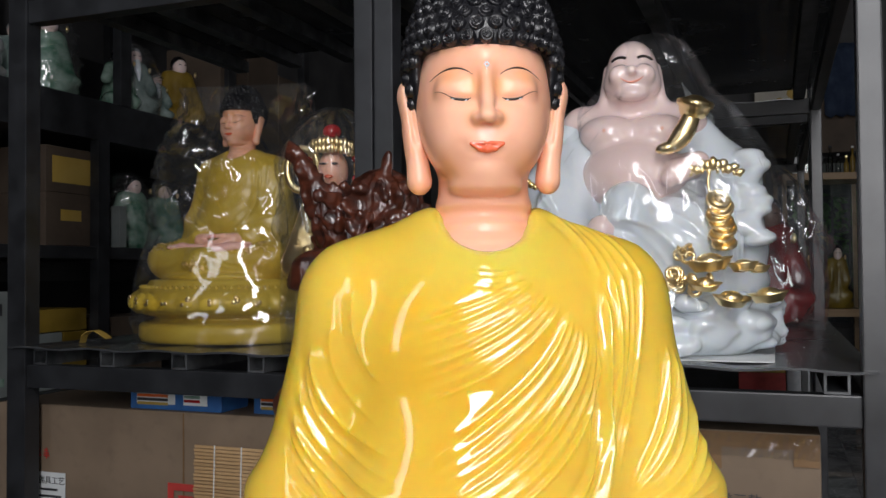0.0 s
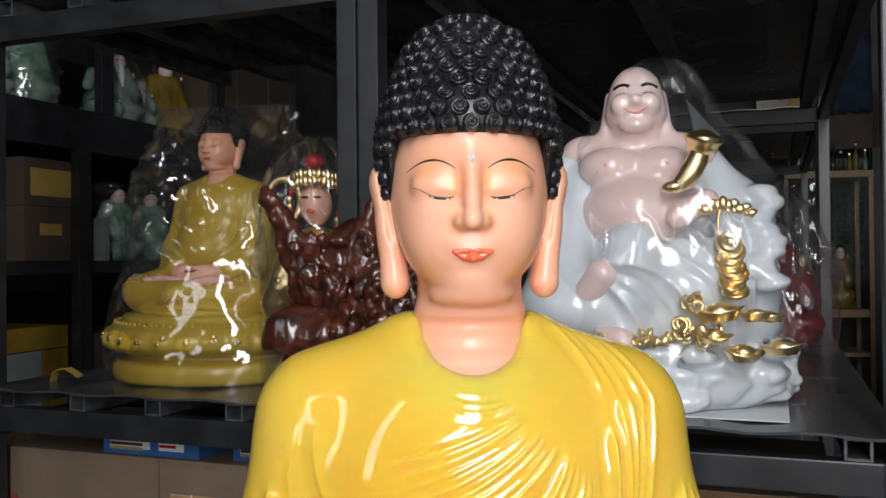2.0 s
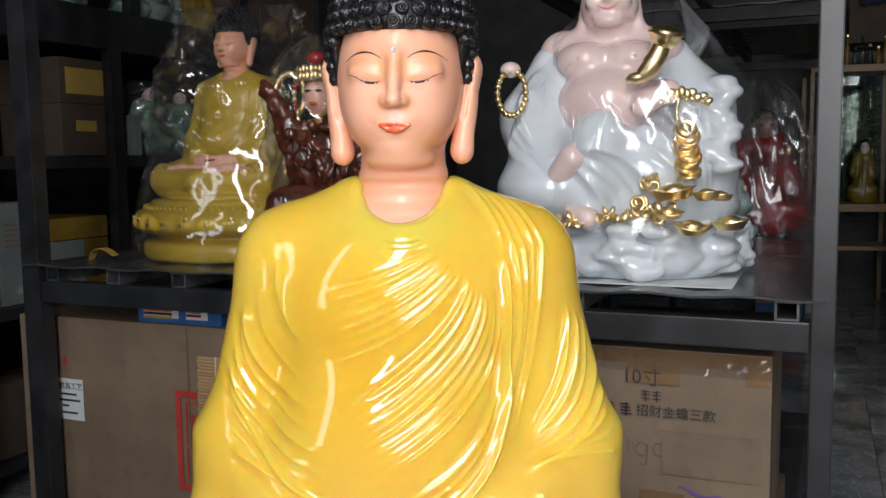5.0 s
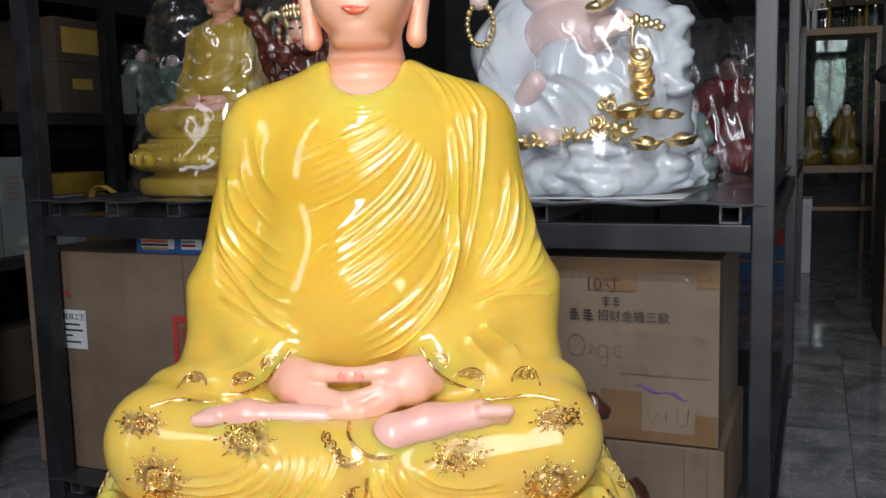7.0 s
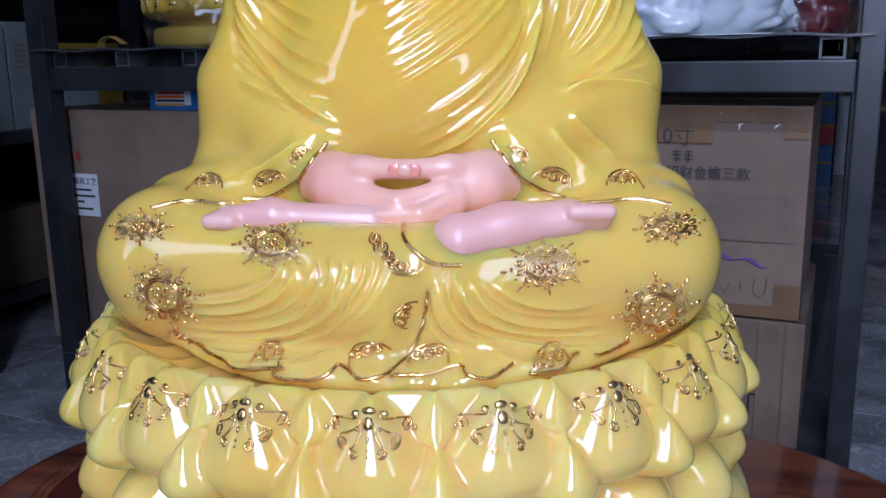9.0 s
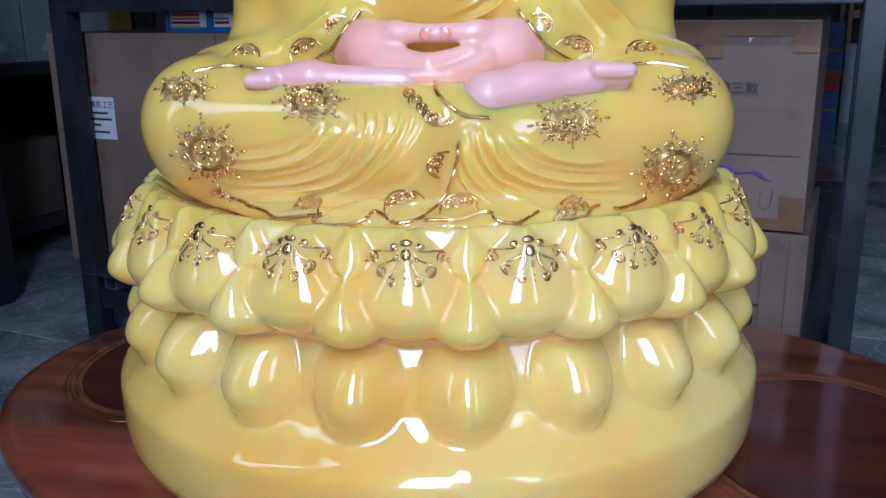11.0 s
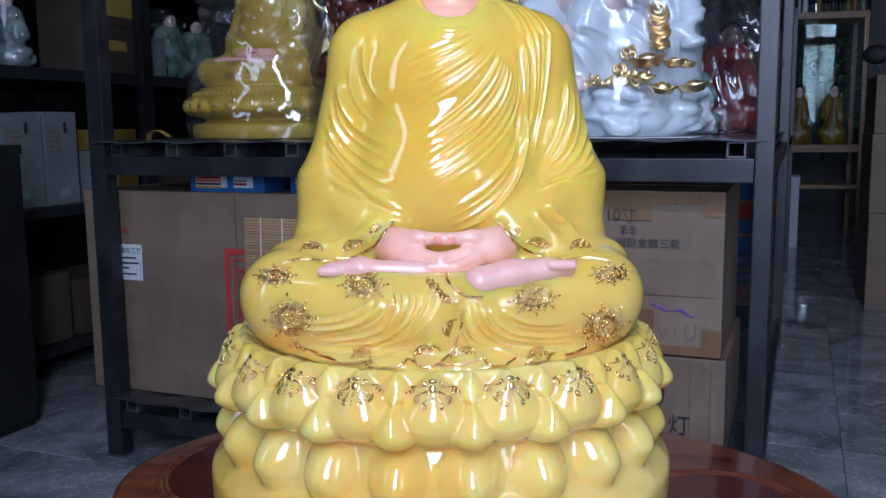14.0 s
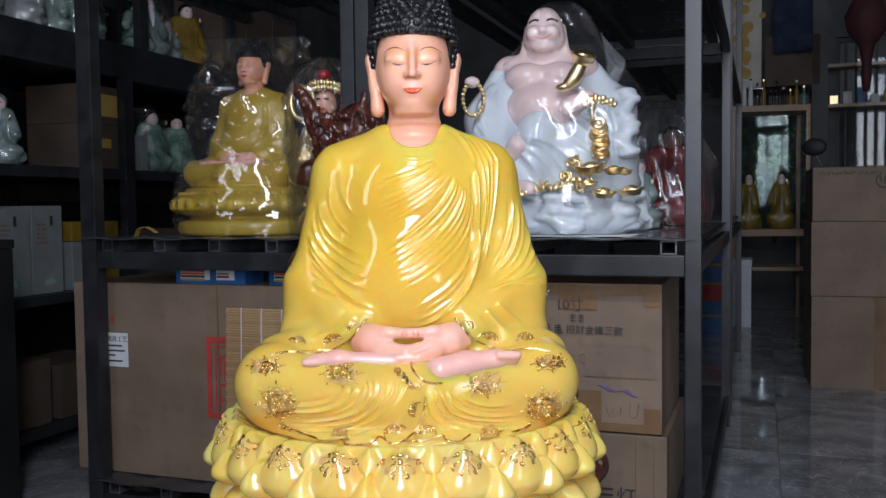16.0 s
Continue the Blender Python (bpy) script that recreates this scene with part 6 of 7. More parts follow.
    for p, k in (((0.066, -0.215, 0.150), 0.040), ((0.122, -0.195, 0.150), 0.026), ((0.096, -0.235, 0.092), 0.033), ((0.163, -0.185, 0.096), 0.034), ((0.056, -0.220, 0.118), 0.028), ((0.148, -0.185, 0.148), 0.020), ((-0.14, -0.195, 0.095), 0.020)):
        ingot(p, k, (r.uniform(-0.25, 0.25), r.uniform(-0.2, 0.2), r.uniform(-0.5, 0.5)))
    # scrolls and small coins heaped beside the ingots
    for i in range(13):
        p = np.array([0.000 + 0.045 * r.random(), -0.215 + r.uniform(-0.01, 0.01), 0.115 + 0.075 * r.random()])
        R, e = r.uniform(0.008, 0.015), r.uniform(0, 6)
        c.add(*tube([p + np.array([R * k * math.cos(a + e), 0.004 * math.sin(a * 0.5), R * k * math.sin(a + e)]) for a, k in zip(np.linspace(0, 7, 16), np.linspace(1, 0.35, 16))], 0.0034, 6), g)
    for i in range(26):
        c.add(*ball((-0.15 + 0.0085 * i + r.uniform(-0.006, 0.006), -0.198 + r.uniform(-0.01, 0.01), 0.100 + 0.02 * r.random() + 0.0008 * i), (r.uniform(0.008, 0.013), 0.005, r.uniform(0.008, 0.012)), 9, 6, np.array(Euler((r.uniform(-0.7, 0.7), r.uniform(-0.7, 0.7), r.uniform(0, 3))).to_matrix())), g)
    for i in range(22):
        a = 2 * math.pi * i / 22
        c.add(*ball((-0.232 + 0.026 * math.cos(a), -0.150 + 0.006 * math.cos(a), 0.348 + 0.042 * math.sin(a)), (0.0062, 0.0062, 0.0062), 8, 6), g)
    c.add(*ball((-0.236, -0.140, 0.392), (0.020, 0.022, 0.015), 12, 8), M["blush"])
    return tagged(c.make("laughing_statue", m), "white glazed laughing statue with gilded ingots and sceptre", "statue")


tagged(part("paper_sheet", bx(-0.40, -0.005, 1.56, 1.96, 0.8915, 0.893), M["paper"]), "white paper sheet under the white statue", "paper")
white_statue(pose(-0.200, 1.765, 0.894, 0, 0, 8))


def small_statue(m):
    c = Cast()
    V, F = robe_mesh(0.0055)
    c.add(V, F, M["amber2"])
    skin_parts(c, 0.0026)
    hair_parts(c, 0.0035)
    limb_parts(c, 0.0032)
    n = 30
    def lobes(a, z):
        return 0.010 * math.exp(-((z - 0.135) / 0.035) ** 2) * abs(math.sin(n * a / 2)) ** 0.6
    prof = [(0.25, 0.0), (0.318, 0.002), (0.325, 0.02), (0.325, 0.055), (0.315, 0.066), (0.285, 0.072), (0.27, 0.082), (0.285, 0.09), (0.33, 0.10), (0.348, 0.12), (0.350, 0.145), (0.340, 0.17), (0.318, 0.186), (0.30, 0.196), (0.29, 0.215), (0.05, 0.224)]
    fine = [p for a, b in zip(prof, prof[1:]) for p in (a, tuple((u + v) / 2 for u, v in zip(a, b)))] + [prof[-1]]
    V, F = spin_surface(fine, 210, lobes)
    c.add(V, F, M["amber2"])
    for i in range(90):
        a = 2 * math.pi * i / 90
        c.add(*ball((0.317 * math.sin(a), -0.317 * math.cos(a), 0.190), (0.0065, 0.0065, 0.008), 6, 5), M["amber2"])
    r = random.Random(2)
    for i in range(n):
        a = 2 * math.pi * (i + 0.5) / n
        for k in range(3):
            b = a + r.uniform(-0.03, 0.03)
            c.add(*ball((0.357 * math.sin(b), -0.357 * math.cos(b), 0.145 + r.uniform(-0.012, 0.012)), (0.008, 0.004, 0.008), 7, 5, np.array(Matrix.Rotation(b, 3, "Z").transposed())), M["gold"])
    bvh = tree_of(rv, rf)
    for x, z in ((-0.20, 0.335), (0.15, 0.325), (0.0, 0.265)):
        for i in range(40):
            q, nn = from_front(bvh, x + r.gauss(0, 0.03), z + r.gauss(0, 0.012))
            if q is not None:
                c.add(*ball(q, (0.0045, 0.002, 0.0035), 6, 5), M["gold"])
    ob = c.make("seated_statue", m)
    return tagged(ob, "smaller yellow seated statue wrapped in a clear bag", "statue")


M["amber2"] = surface("dull_amber_resin", (0.50, 0.33, 0.03), (0.58, 0.42, 0.06), 5, 5, (0.28, 0.4), bump=0.02, bump_scale=60, coat=0.3, coat_rough=0.1)
small_statue(pose(-1.20, 1.815, 0.892, 0, 0, 0) @ Matrix.Diagonal((0.715, 0.700, 0.655, 1)))


def bag(name, m, prof, n, crumple, label, seed, flat=1.0, rows=30, shut=0.0, stiff=1.0, smooth=True, film="film"):
    """A loose clear bag: stiff film broken into flat facets by long, sharp creases."""
    r = random.Random(seed)
    creases = []
    for i in range(7):
        t, wl = r.choice((0.15, 0.45, -0.4, 0.8, -0.9, 1.5)) + r.uniform(-0.15, 0.15), r.uniform(0.06, 0.15)
        creases.append((math.cos(t) / wl, math.sin(t) / wl, r.random(), wl * r.uniform(0.06, 0.13)))
    fine = []
    for i in range(4):
        t, wl = (0.9, -0.7, 1.3, -1.15)[i] + r.uniform(-0.15, 0.15), r.uniform(0.045, 0.075)
        fine.append((math.cos(t) / wl, math.sin(t) / wl, r.random(), 0.015))
    top = prof[-1][1]
    zs = np.linspace(prof[0][1], top, rows)
    V = []
    for i, z in enumerate(zs):
        for j in range(n):
            a = 2 * math.pi * (j + 0.5 * (i % 2) + r.uniform(-0.3, 0.3)) / n
            zz = z + (r.uniform(-0.4, 0.4) * (zs[1] - zs[0]) if 0 < i < rows - 1 else 0)
            q = float(np.interp(zz, [b for _, b in prof], [b for b, _ in prof]))
            p = Vector((math.cos(a), math.sin(a), zz * 3.2))
            d = 0.0
            for k, (ku, kz, ph, amp) in enumerate(creases):
                w = ku * a * 0.2 + kz * zz + ph + 0.25 * noise.noise(p * 1.1 + Vector((k, seed, 0)))
                tri = abs(2 * (w - math.floor(w + 0.5)))
                d += amp * (tri - 0.5) * max(0.0, 0.35 + 1.5 * noise.noise(p * 1.8 + Vector((0, k * 3, seed))))
            hold = min(1.0, (zz - zs[0]) / 0.04) * (1 - 0.6 * max(0, (zz / top - 0.8) / 0.2))
            w = q * (1 + crumple * noise.noise(p * 1.5 + Vector((seed, 0, 0)))) + d * hold * stiff
            thin = flat
            if zz > top * 0.45:
                w += 2.0 * d * hold
            for ku, kz, ph, amp in fine:
                e = ku * a * 0.2 + kz * zz + ph + 0.2 * noise.noise(p * 1.6 + Vector((ph * 9, 0, seed)))
                w += amp * abs(2 * (e - math.floor(e + 0.5))) * min(max((zz / top - 0.5) / 0.2, 0), 1) * (1 if shut else 0)
            if shut:
                e = min(max((zz - shut) / (top - shut), 0), 1)
                thin = flat * (1 - e) + 0.05 * e
            w += r.uniform(-0.0013, 0.0013) * stiff
            V.append((w * math.cos(a), w * math.sin(a) * thin, zz))
    F = []
    for i in range(rows - 1):
        for j in range(n):
            a, b, c, d = i * n + j, i * n + (j + 1) % n, (i + 1) * n + (j + 1) % n, (i + 1) * n + j
            F += [(a, b, d), (b, c, d)] if i % 2 == 0 else [(a, b, c), (a, c, d)]
    ob = mesh_object(name, V, F, [M[film]], smooth=smooth)
    ob.matrix_basis = m
    return tagged(ob, label, "bag")


prof = [(0.262, 0.0), (0.270, 0.05), (0.266, 0.12), (0.240, 0.22), (0.205, 0.34), (0.170, 0.45), (0.135, 0.55), (0.122, 0.605)]
bag("plastic_bag", pose(-1.185, 1.815, 0.892, 0, 0, 12), prof, 120, 0.05, "loose clear plastic bag creased round a statue", 3, 0.93, 56, 0.42, 0.9)
prof = [(0.222, 0.0), (0.226, 0.04), (0.228, 0.08), (0.225, 0.13), (0.235, 0.19), (0.24, 0.25), (0.232, 0.31), (0.205, 0.37), (0.165, 0.42), (0.115, 0.48), (0.080, 0.54), (0.062, 0.59), (0.03, 0.606)]
bag("plastic_bag", pose(-0.215, 1.755, 0.896, 0, 0, 8), prof, 130, 0.02, "tight clear film wrapped round the white statue", 8, 0.95, 30, 0.0, 0.25, True, "wrap")


def crowned_statue(m):
    c = Cast()
    f = Field((-0.12, -0.10, -0.01), (0.12, 0.10, 0.40), 0.005)
    f.add(f.ell((0, 0, 0.04), (0.085, 0.075, 0.045)))
    f.add(f.cone((0, 0, 0.05), (0, 0, 0.27), 0.062, 0.050), 0.02)
    for s in (-1, 1):
        f.add(f.cone((s * 0.045, 0, 0.28), (s * 0.075, -0.02, 0.17), 0.028, 0.030), 0.02)
        f.add(f.cone((s * 0.07, -0.02, 0.17), (s * 0.02, -0.07, 0.18), 0.026, 0.016), 0.02)
    V, F = f.mesh()
    V[:, 2] = np.maximum(V[:, 2], 0)
    c.add(relax(V, F, 1), F, M["gold"])
    c.add(*ball((0, -0.012, 0.362), (0.031, 0.038, 0.042), 16, 12), M["palm"])
    g = M["gold"]
    r = random.Random(12)
    for i in range(70):
        a, z = r.uniform(-1.7, 1.7), r.uniform(0.02, 0.30)
        q = 0.068 + 0.012 * math.sin(z * 40)
        c.add(*ball((q * math.sin(a), -q * math.cos(a), z), (0.011, 0.007, 0.010), 7, 5, np.array(Matrix.Rotation(a, 3, "Z").transposed())), g)
    for i in range(34):
        a, k = -1.6 + 0.2 * (i % 17), i // 17
        c.add(*ball((0.045 * math.sin(a), -0.012 - 0.046 * math.cos(a), 0.392 + 0.014 * k + 0.010 * math.cos(a)), (0.0062, 0.0050, 0.0080 + 0.003 * (i % 2)), 8, 6), g)
    for i in range(16):
        a = 2 * math.pi * i / 16
        c.add(*ball((0.012 * math.cos(a), -0.052, 0.408 + 0.012 * math.sin(a)), (0.0042, 0.004, 0.0042), 7, 5), g)
    for s in (-1, 1):
        for i in range(7):
            c.add(*ball((s * (0.046 + 0.004 * math.sin(i)), -0.02, 0.385 - 0.014 * i), (0.006, 0.005, 0.008), 7, 5), g if i % 3 else M["crimson"])
    c.add(*tube([(-0.075 + 0.034 * math.cos(a), 0.03, 0.37 + 0.045 * math.sin(a)) for a in np.linspace(0, 6.3, 20)], 0.008, 8), g)
    c.add(*ball((0, -0.02, 0.440), (0.020, 0.020, 0.016), 12, 8), M["crimson"])
    for s in (-1, 1):
        c.add(*ball((s * 0.03, -0.03, 0.06), (0.02, 0.02, 0.016), 8, 6), M["crimson"])
        c.add(*ball((s * 0.012, -0.050, 0.372), (0.008, 0.002, 0.0025), 8, 5), M["line"])
    c.add(*ball((0, -0.052, 0.346), (0.009, 0.003, 0.004), 8, 5), M["lips"])
    return tagged(c.make("crowned_statue", m), "small gilded statue with a tall crown and red bead", "statue")


crowned_statue(pose(-0.845, 1.62, 0.892, 0, 0, 14))
bag("plastic_bag", pose(-0.845, 1.62, 0.893, 0, 0, 14), [(0.11, 0.0), (0.115, 0.1), (0.115, 0.2), (0.115, 0.3), (0.112, 0.38), (0.09, 0.44), (0.06, 0.475), (0.02, 0.49)], 80, 0.05, "clear film wrapped round a gilded statue", 21, 1.0, 26, 0.0, 0.35)


# ---- carved rootwood behind the large statue ----
def root_carving(m):
    c = Cast()
    f = Field((-0.45, -0.16, -0.01), (0.46, 0.16, 1.28), 0.0065)
    f.add(f.cone((-0.05, 0, 0.0), (-0.15, 0, 0.5), 0.15, 0.10, (1, 0.7, 1)))
    f.add(f.cone((-0.15, 0, 0.5), (-0.21, 0, 0.90), 0.10, 0.085, (1, 0.7, 1)), 0.05)
    f.add(f.cone((-0.21, 0, 0.90), (-0.20, 0, 1.03), 0.085, 0.060, (1, 0.8, 1)), 0.05)
    f.add(f.cone((-0.22, -0.04, 1.04), (-0.285, -0.06, 1.045), 0.034, 0.030), 0.012)
    f.add(f.cone((-0.2, 0, 0.62), (-0.325, -0.03, 0.82), 0.05, 0.026), 0.04)
    f.add(f.cone((-0.325, -0.03, 0.82), (-0.30, -0.03, 0.90), 0.028, 0.018), 0.03)
    f.add(f.cone((0.05, 0, 0.3), (0.29, -0.03, 0.57), 0.09, 0.018), 0.05)
    f.add(f.cone((0.0, 0, 0.2), (0.345, -0.02, 0.42), 0.10, 0.035), 0.05)
    f.add(f.cone((0.1, 0, 0.1), (0.345, 0.0, 0.09), 0.11, 0.05), 0.05)
    r = random.Random(5)
    for i in range(40):
        t = r.random()
        f.add(f.ell((0.14 + 0.2 * t + r.gauss(0, 0.02), -0.05 + r.gauss(0, 0.02), 0.60 - 0.2 * t + r.gauss(0, 0.04)), (r.uniform(0.012, 0.024),) * 3), 0.006)
    for i in range(26):
        t = r.random()
        f.add(f.ell((0.23 + 0.055 * t + r.gauss(0, 0.009), -0.025 + r.gauss(0, 0.011), 0.503 + 0.062 * t + r.gauss(0, 0.009)), (r.uniform(0.007, 0.014), r.uniform(0.009, 0.016), r.uniform(0.010, 0.026)), (r.uniform(-40, 40), r.uniform(-40, 40), 0)), 0.002)
    g = Field((-0.35, -0.15, 0.96), (-0.06, 0.10, 1.265), 0.0036)
    g.add(g.cone((-0.205, 0, 0.93), (-0.185, 0, 1.135), 0.082, 0.070, (1, 0.8, 1)))
    g.add(g.cone((-0.245, -0.03, 1.11), (-0.325, -0.04, 1.245), 0.038, 0.010, (1, 0.6, 1)), 0.012)
    g.add(g.cone((-0.185, -0.03, 1.10), (-0.160, -0.03, 1.225), 0.030, 0.006, (1, 0.6, 1)), 0.010)
    g.add(g.cone((-0.15, -0.02, 1.10), (-0.135, -0.02, 1.15), 0.020, 0.003), 0.010)
    g.add(g.cone((-0.14, 0.0, 1.06), (-0.09, 0.0, 1.12), 0.026, 0.006), 0.012)
    for i in range(80):
        z, a = r.uniform(0.97, 1.17), r.uniform(-1.7, 1.7)
        q = 0.070 - 0.1 * max(z - 1.06, 0)
        g.add(g.ell((-0.203 + q * math.sin(a), -q * 0.9 * math.cos(a), z), (r.uniform(0.005, 0.010), r.uniform(0.022, 0.046), r.uniform(0.010, 0.024)), (r.uniform(-50, 50), r.uniform(-50, 50), math.degrees(a) + r.uniform(-50, 50))), 0.002)
    Vg, Fg = g.mesh()
    Ng = vertex_normals(Vg, Fg)
    wg = np.array([0.6 - 2.0 * abs(noise.noise(Vector((v[0] * 42, v[1] * 42, v[2] * 34)))) + 0.5 * noise.noise(Vector((v[0] * 120, v[1] * 120, v[2] * 60))) for v in Vg])
    c.add(Vg + Ng * (0.0065 * wg)[:, None], Fg, M["root"])
    V, F = f.mesh()
    V = relax(V, F, 1)
    N = vertex_normals(V, F)
    w = np.array([0.8 - 2.2 * abs(noise.noise(Vector((v[0] * 22, v[1] * 22, v[2] * 13)))) + 0.5 * noise.noise(Vector((v[0] * 80, v[1] * 80, v[2] * 16))) for v in V])
    V = V + N * (0.011 * w)[:, None]
    V[:, 2] = np.maximum(V[:, 2], 0)
    c.add(V, F, M["root"])
    return tagged(c.make("root_carving", m), "glossy dark red carved rootwood standing behind the stand", "wood carving")


root_carving(pose(-0.395, 1.27, 0.0))


# ---- figures and boxes on the wall shelving ----
def figurine(seed, robe, m, tall=0.3, name="figurine", label="small glazed figurine wrapped in clear film", face="blush"):
    r = random.Random(seed)
    c = Cast()
    f = Field((-0.13, -0.11, -0.006), (0.13, 0.11, 0.33), 0.007)
    f.add(f.ell((0, 0, 0.03), (0.095, 0.075, 0.035)))
    f.add(f.cone((0, 0, 0.05), (0.01, 0.01, 0.20), 0.080, 0.050), 0.03)
    for s in (-1, 1):
        f.add(f.cone((s * 0.04, 0, 0.21), (s * r.uniform(0.06, 0.09), -0.03, r.uniform(0.09, 0.15)), 0.028, 0.026), 0.02)
        f.add(f.ell((s * 0.06, -0.04, 0.06), (0.045, 0.04, 0.028)), 0.02)
    for i in range(9):
        a = r.uniform(0, 6.3)
        f.add(f.ell((0.085 * math.cos(a), 0.065 * math.sin(a), r.uniform(0.01, 0.05)), (0.025, 0.022, 0.018)), 0.01)
    V, F = f.mesh()
    V = relax(V, F, 1)
    N = vertex_normals(V, F)
    folds = fold_family(((-0.04, 0.20), (-0.02, 0.12), (-0.06, 0.05)), ((0.05, 0.2), (0.03, 0.12), (0.06, 0.05)), 6, 0.008, 0.005, seed)
    V = V + N * press_folds(V, N, folds)[:, None]
    V[:, 2] = np.maximum(V[:, 2], 0)
    c.add(V, F, robe)
    c.add(*ball((0.008, -0.008, 0.255), (0.030, 0.032, 0.036), 14, 10), M[face])
    c.add(*ball((0.008, 0.002, 0.268), (0.033, 0.033, 0.034), 14, 10), M["dimwhite"] if seed % 2 else M["hair"])
    for s in (-1, 1):
        c.add(*ball((0.008 + s * 0.011, -0.039, 0.260), (0.006, 0.002, 0.002), 6, 5), M["line"])
    if seed % 2:
        c.add(*tube([(0.008, -0.036, 0.238), (0.008, -0.05, 0.20), (0.010, -0.058, 0.15)], [0.014, 0.016, 0.003], 8), M["white"])
    c.add(*ball((0.055, -0.055, 0.20 + 0.02 * (seed % 3)), (0.007, 0.007, 0.012), 8, 6), M["gold"])
    ob = c.make(name, m @ Matrix.Scale(tall / 0.30, 4))
    return tagged(ob, label, "figurine", "figurines on the wall shelving")


base = {k: figurine(i + 1, M[k], pose(-2.53, y, 1.702, 0, 0, 60), t, label="small %s glazed figurine in clear film on a shelf" % w) for i, (k, y, t, w) in enumerate((("dimwhite", 1.98, 0.34, "white"), ("green", 2.55, 0.32, "green"), ("celadon", 3.02, 0.30, "pale green"), ("ochre", 3.32, 0.33, "yellow")))}


def again(k, y, z, t, x=-2.53, turn=60):
    o = copy_thing(base[k], pose(x, y, z, 0, 0, turn))
    o.scale = (t / 0.30,) * 3


for k, y, z, t in (("dimwhite", 1.55, 1.702, 0.33), ("dimwhite", 2.20, 1.702, 0.30), ("celadon", 2.38, 1.702, 0.24), ("green", 2.9, 1.702, 0.26), ("celadon", 3.18, 1.702, 0.22), 
                   ("dimwhite", 1.50, 1.152, 0.34), ("dimwhite", 1.72, 1.152, 0.40), ("dimwhite", 1.93, 1.152, 0.33), ("celadon", 2.10, 1.152, 0.28), ("green", 2.98, 1.152, 0.30), ("green", 3.25, 1.152, 0.30), ("celadon", 3.6, 1.152, 0.3)):
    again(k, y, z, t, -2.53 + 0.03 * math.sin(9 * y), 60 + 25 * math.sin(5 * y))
for y, z, hh, sd in ((1.98, 1.703, 0.36, 41), (2.55, 1.703, 0.34, 42), (3.02, 1.703, 0.32, 43), (1.72, 1.153, 0.42, 44), (1.93, 1.153, 0.35, 45), (2.98, 1.153, 0.32, 46)):
    bag("plastic_bag", pose(-2.53, y, z), [(0.12, 0.0), (0.125, hh * 0.3), (0.11, hh * 0.6), (0.06, hh * 0.95), (0.03, hh)], 14, 0.06, "clear film wrapped round a shelf figurine", sd, rows=40)


def shelf_box(y0, y1, z0, h, mat, label, card=None, x=-2.40, d=0.3):
    b = empty("box", pose(x, y0, z0), label, "box", "boxes on the wall shelving")
    part("body", bx(-d, 0, 0, y1 - y0, 0, h, 0.003), M[mat], b)
    if card:
        a, c, e, f, k = card
        part("paper_label", bx(0.0004, 0.0015, a, c, e, f), M[k], b)
    return b


shelf_box(2.42, 2.66, 1.152, 0.19, "dimcard", "dull brown box with a small yellow label", (0.07, 0.17, 0.09, 0.13, "yellowcard"))
shelf_box(2.42, 2.66, 1.343, 0.165, "dimcard", "dull brown box with a large yellow label", (0.03, 0.22, 0.035, 0.13, "yellowcard"))
w1 = shelf_box(1.93, 2.115, 0.642, 0.34, "dimwhitecard", "white paper box with green printed pictures")
w2 = shelf_box(2.125, 2.285, 0.642, 0.35, "dimwhitecard", "white paper box with green printed pictures")
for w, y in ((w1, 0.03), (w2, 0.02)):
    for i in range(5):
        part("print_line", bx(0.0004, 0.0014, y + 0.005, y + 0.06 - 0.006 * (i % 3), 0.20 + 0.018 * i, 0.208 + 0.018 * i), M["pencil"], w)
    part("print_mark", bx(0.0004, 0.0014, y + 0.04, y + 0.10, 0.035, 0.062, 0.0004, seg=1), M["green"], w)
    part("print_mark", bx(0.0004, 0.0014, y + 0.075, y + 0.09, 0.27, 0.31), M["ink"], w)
shelf_box(1.40, 1.88, 0.642, 0.30, "dimwhitecard", "white paper boxes pushed together on a shelf")
shelf_box(2.34, 2.50, 0.642, 0.20, "dimwhitecard", "plain white box beside yellow boxes")
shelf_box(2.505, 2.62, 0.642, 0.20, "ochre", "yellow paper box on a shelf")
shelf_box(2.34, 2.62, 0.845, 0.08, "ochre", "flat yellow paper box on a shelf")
shelf_box(2.72, 3.05, 0.642, 0.24, "dimcard", "dull brown box on a dim shelf")
shelf_box(2.76, 2.80, 1.152, 0.16, "dimwhitecard", "white card box edge on a dim shelf", x=-2.37)
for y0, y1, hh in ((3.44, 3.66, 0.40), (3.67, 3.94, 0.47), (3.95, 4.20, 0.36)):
    shelf_box(y0, y1, 1.702, hh, "dimcard", "tall dull brown carton on the upper shelf", x=-2.38)
shelf_box(1.30, 1.75, 0.122, 0.30, "dimcard", "dull brown box on the lowest shelf")
shelf_box(1.80, 2.20, 0.122, 0.26, "dimcard", "dull brown box on the lowest shelf")
shelf_box(2.25, 2.60, 0.122, 0.22, "dimcard", "dull brown box on the lowest shelf")
blk = empty("black_cabinet", pose(-2.30, 0.90, 0), "plain black cabinet standing on the floor", "cabinet")
part("body", bx(0, 0.30, 0, 0.74, 0.02, 0.85, 0.004), M["blackbox"], blk)
part("top", bx(-0.004, 0.304, -0.004, 0.744, 0.851, 0.88, 0.003), M["blackbox"], blk)
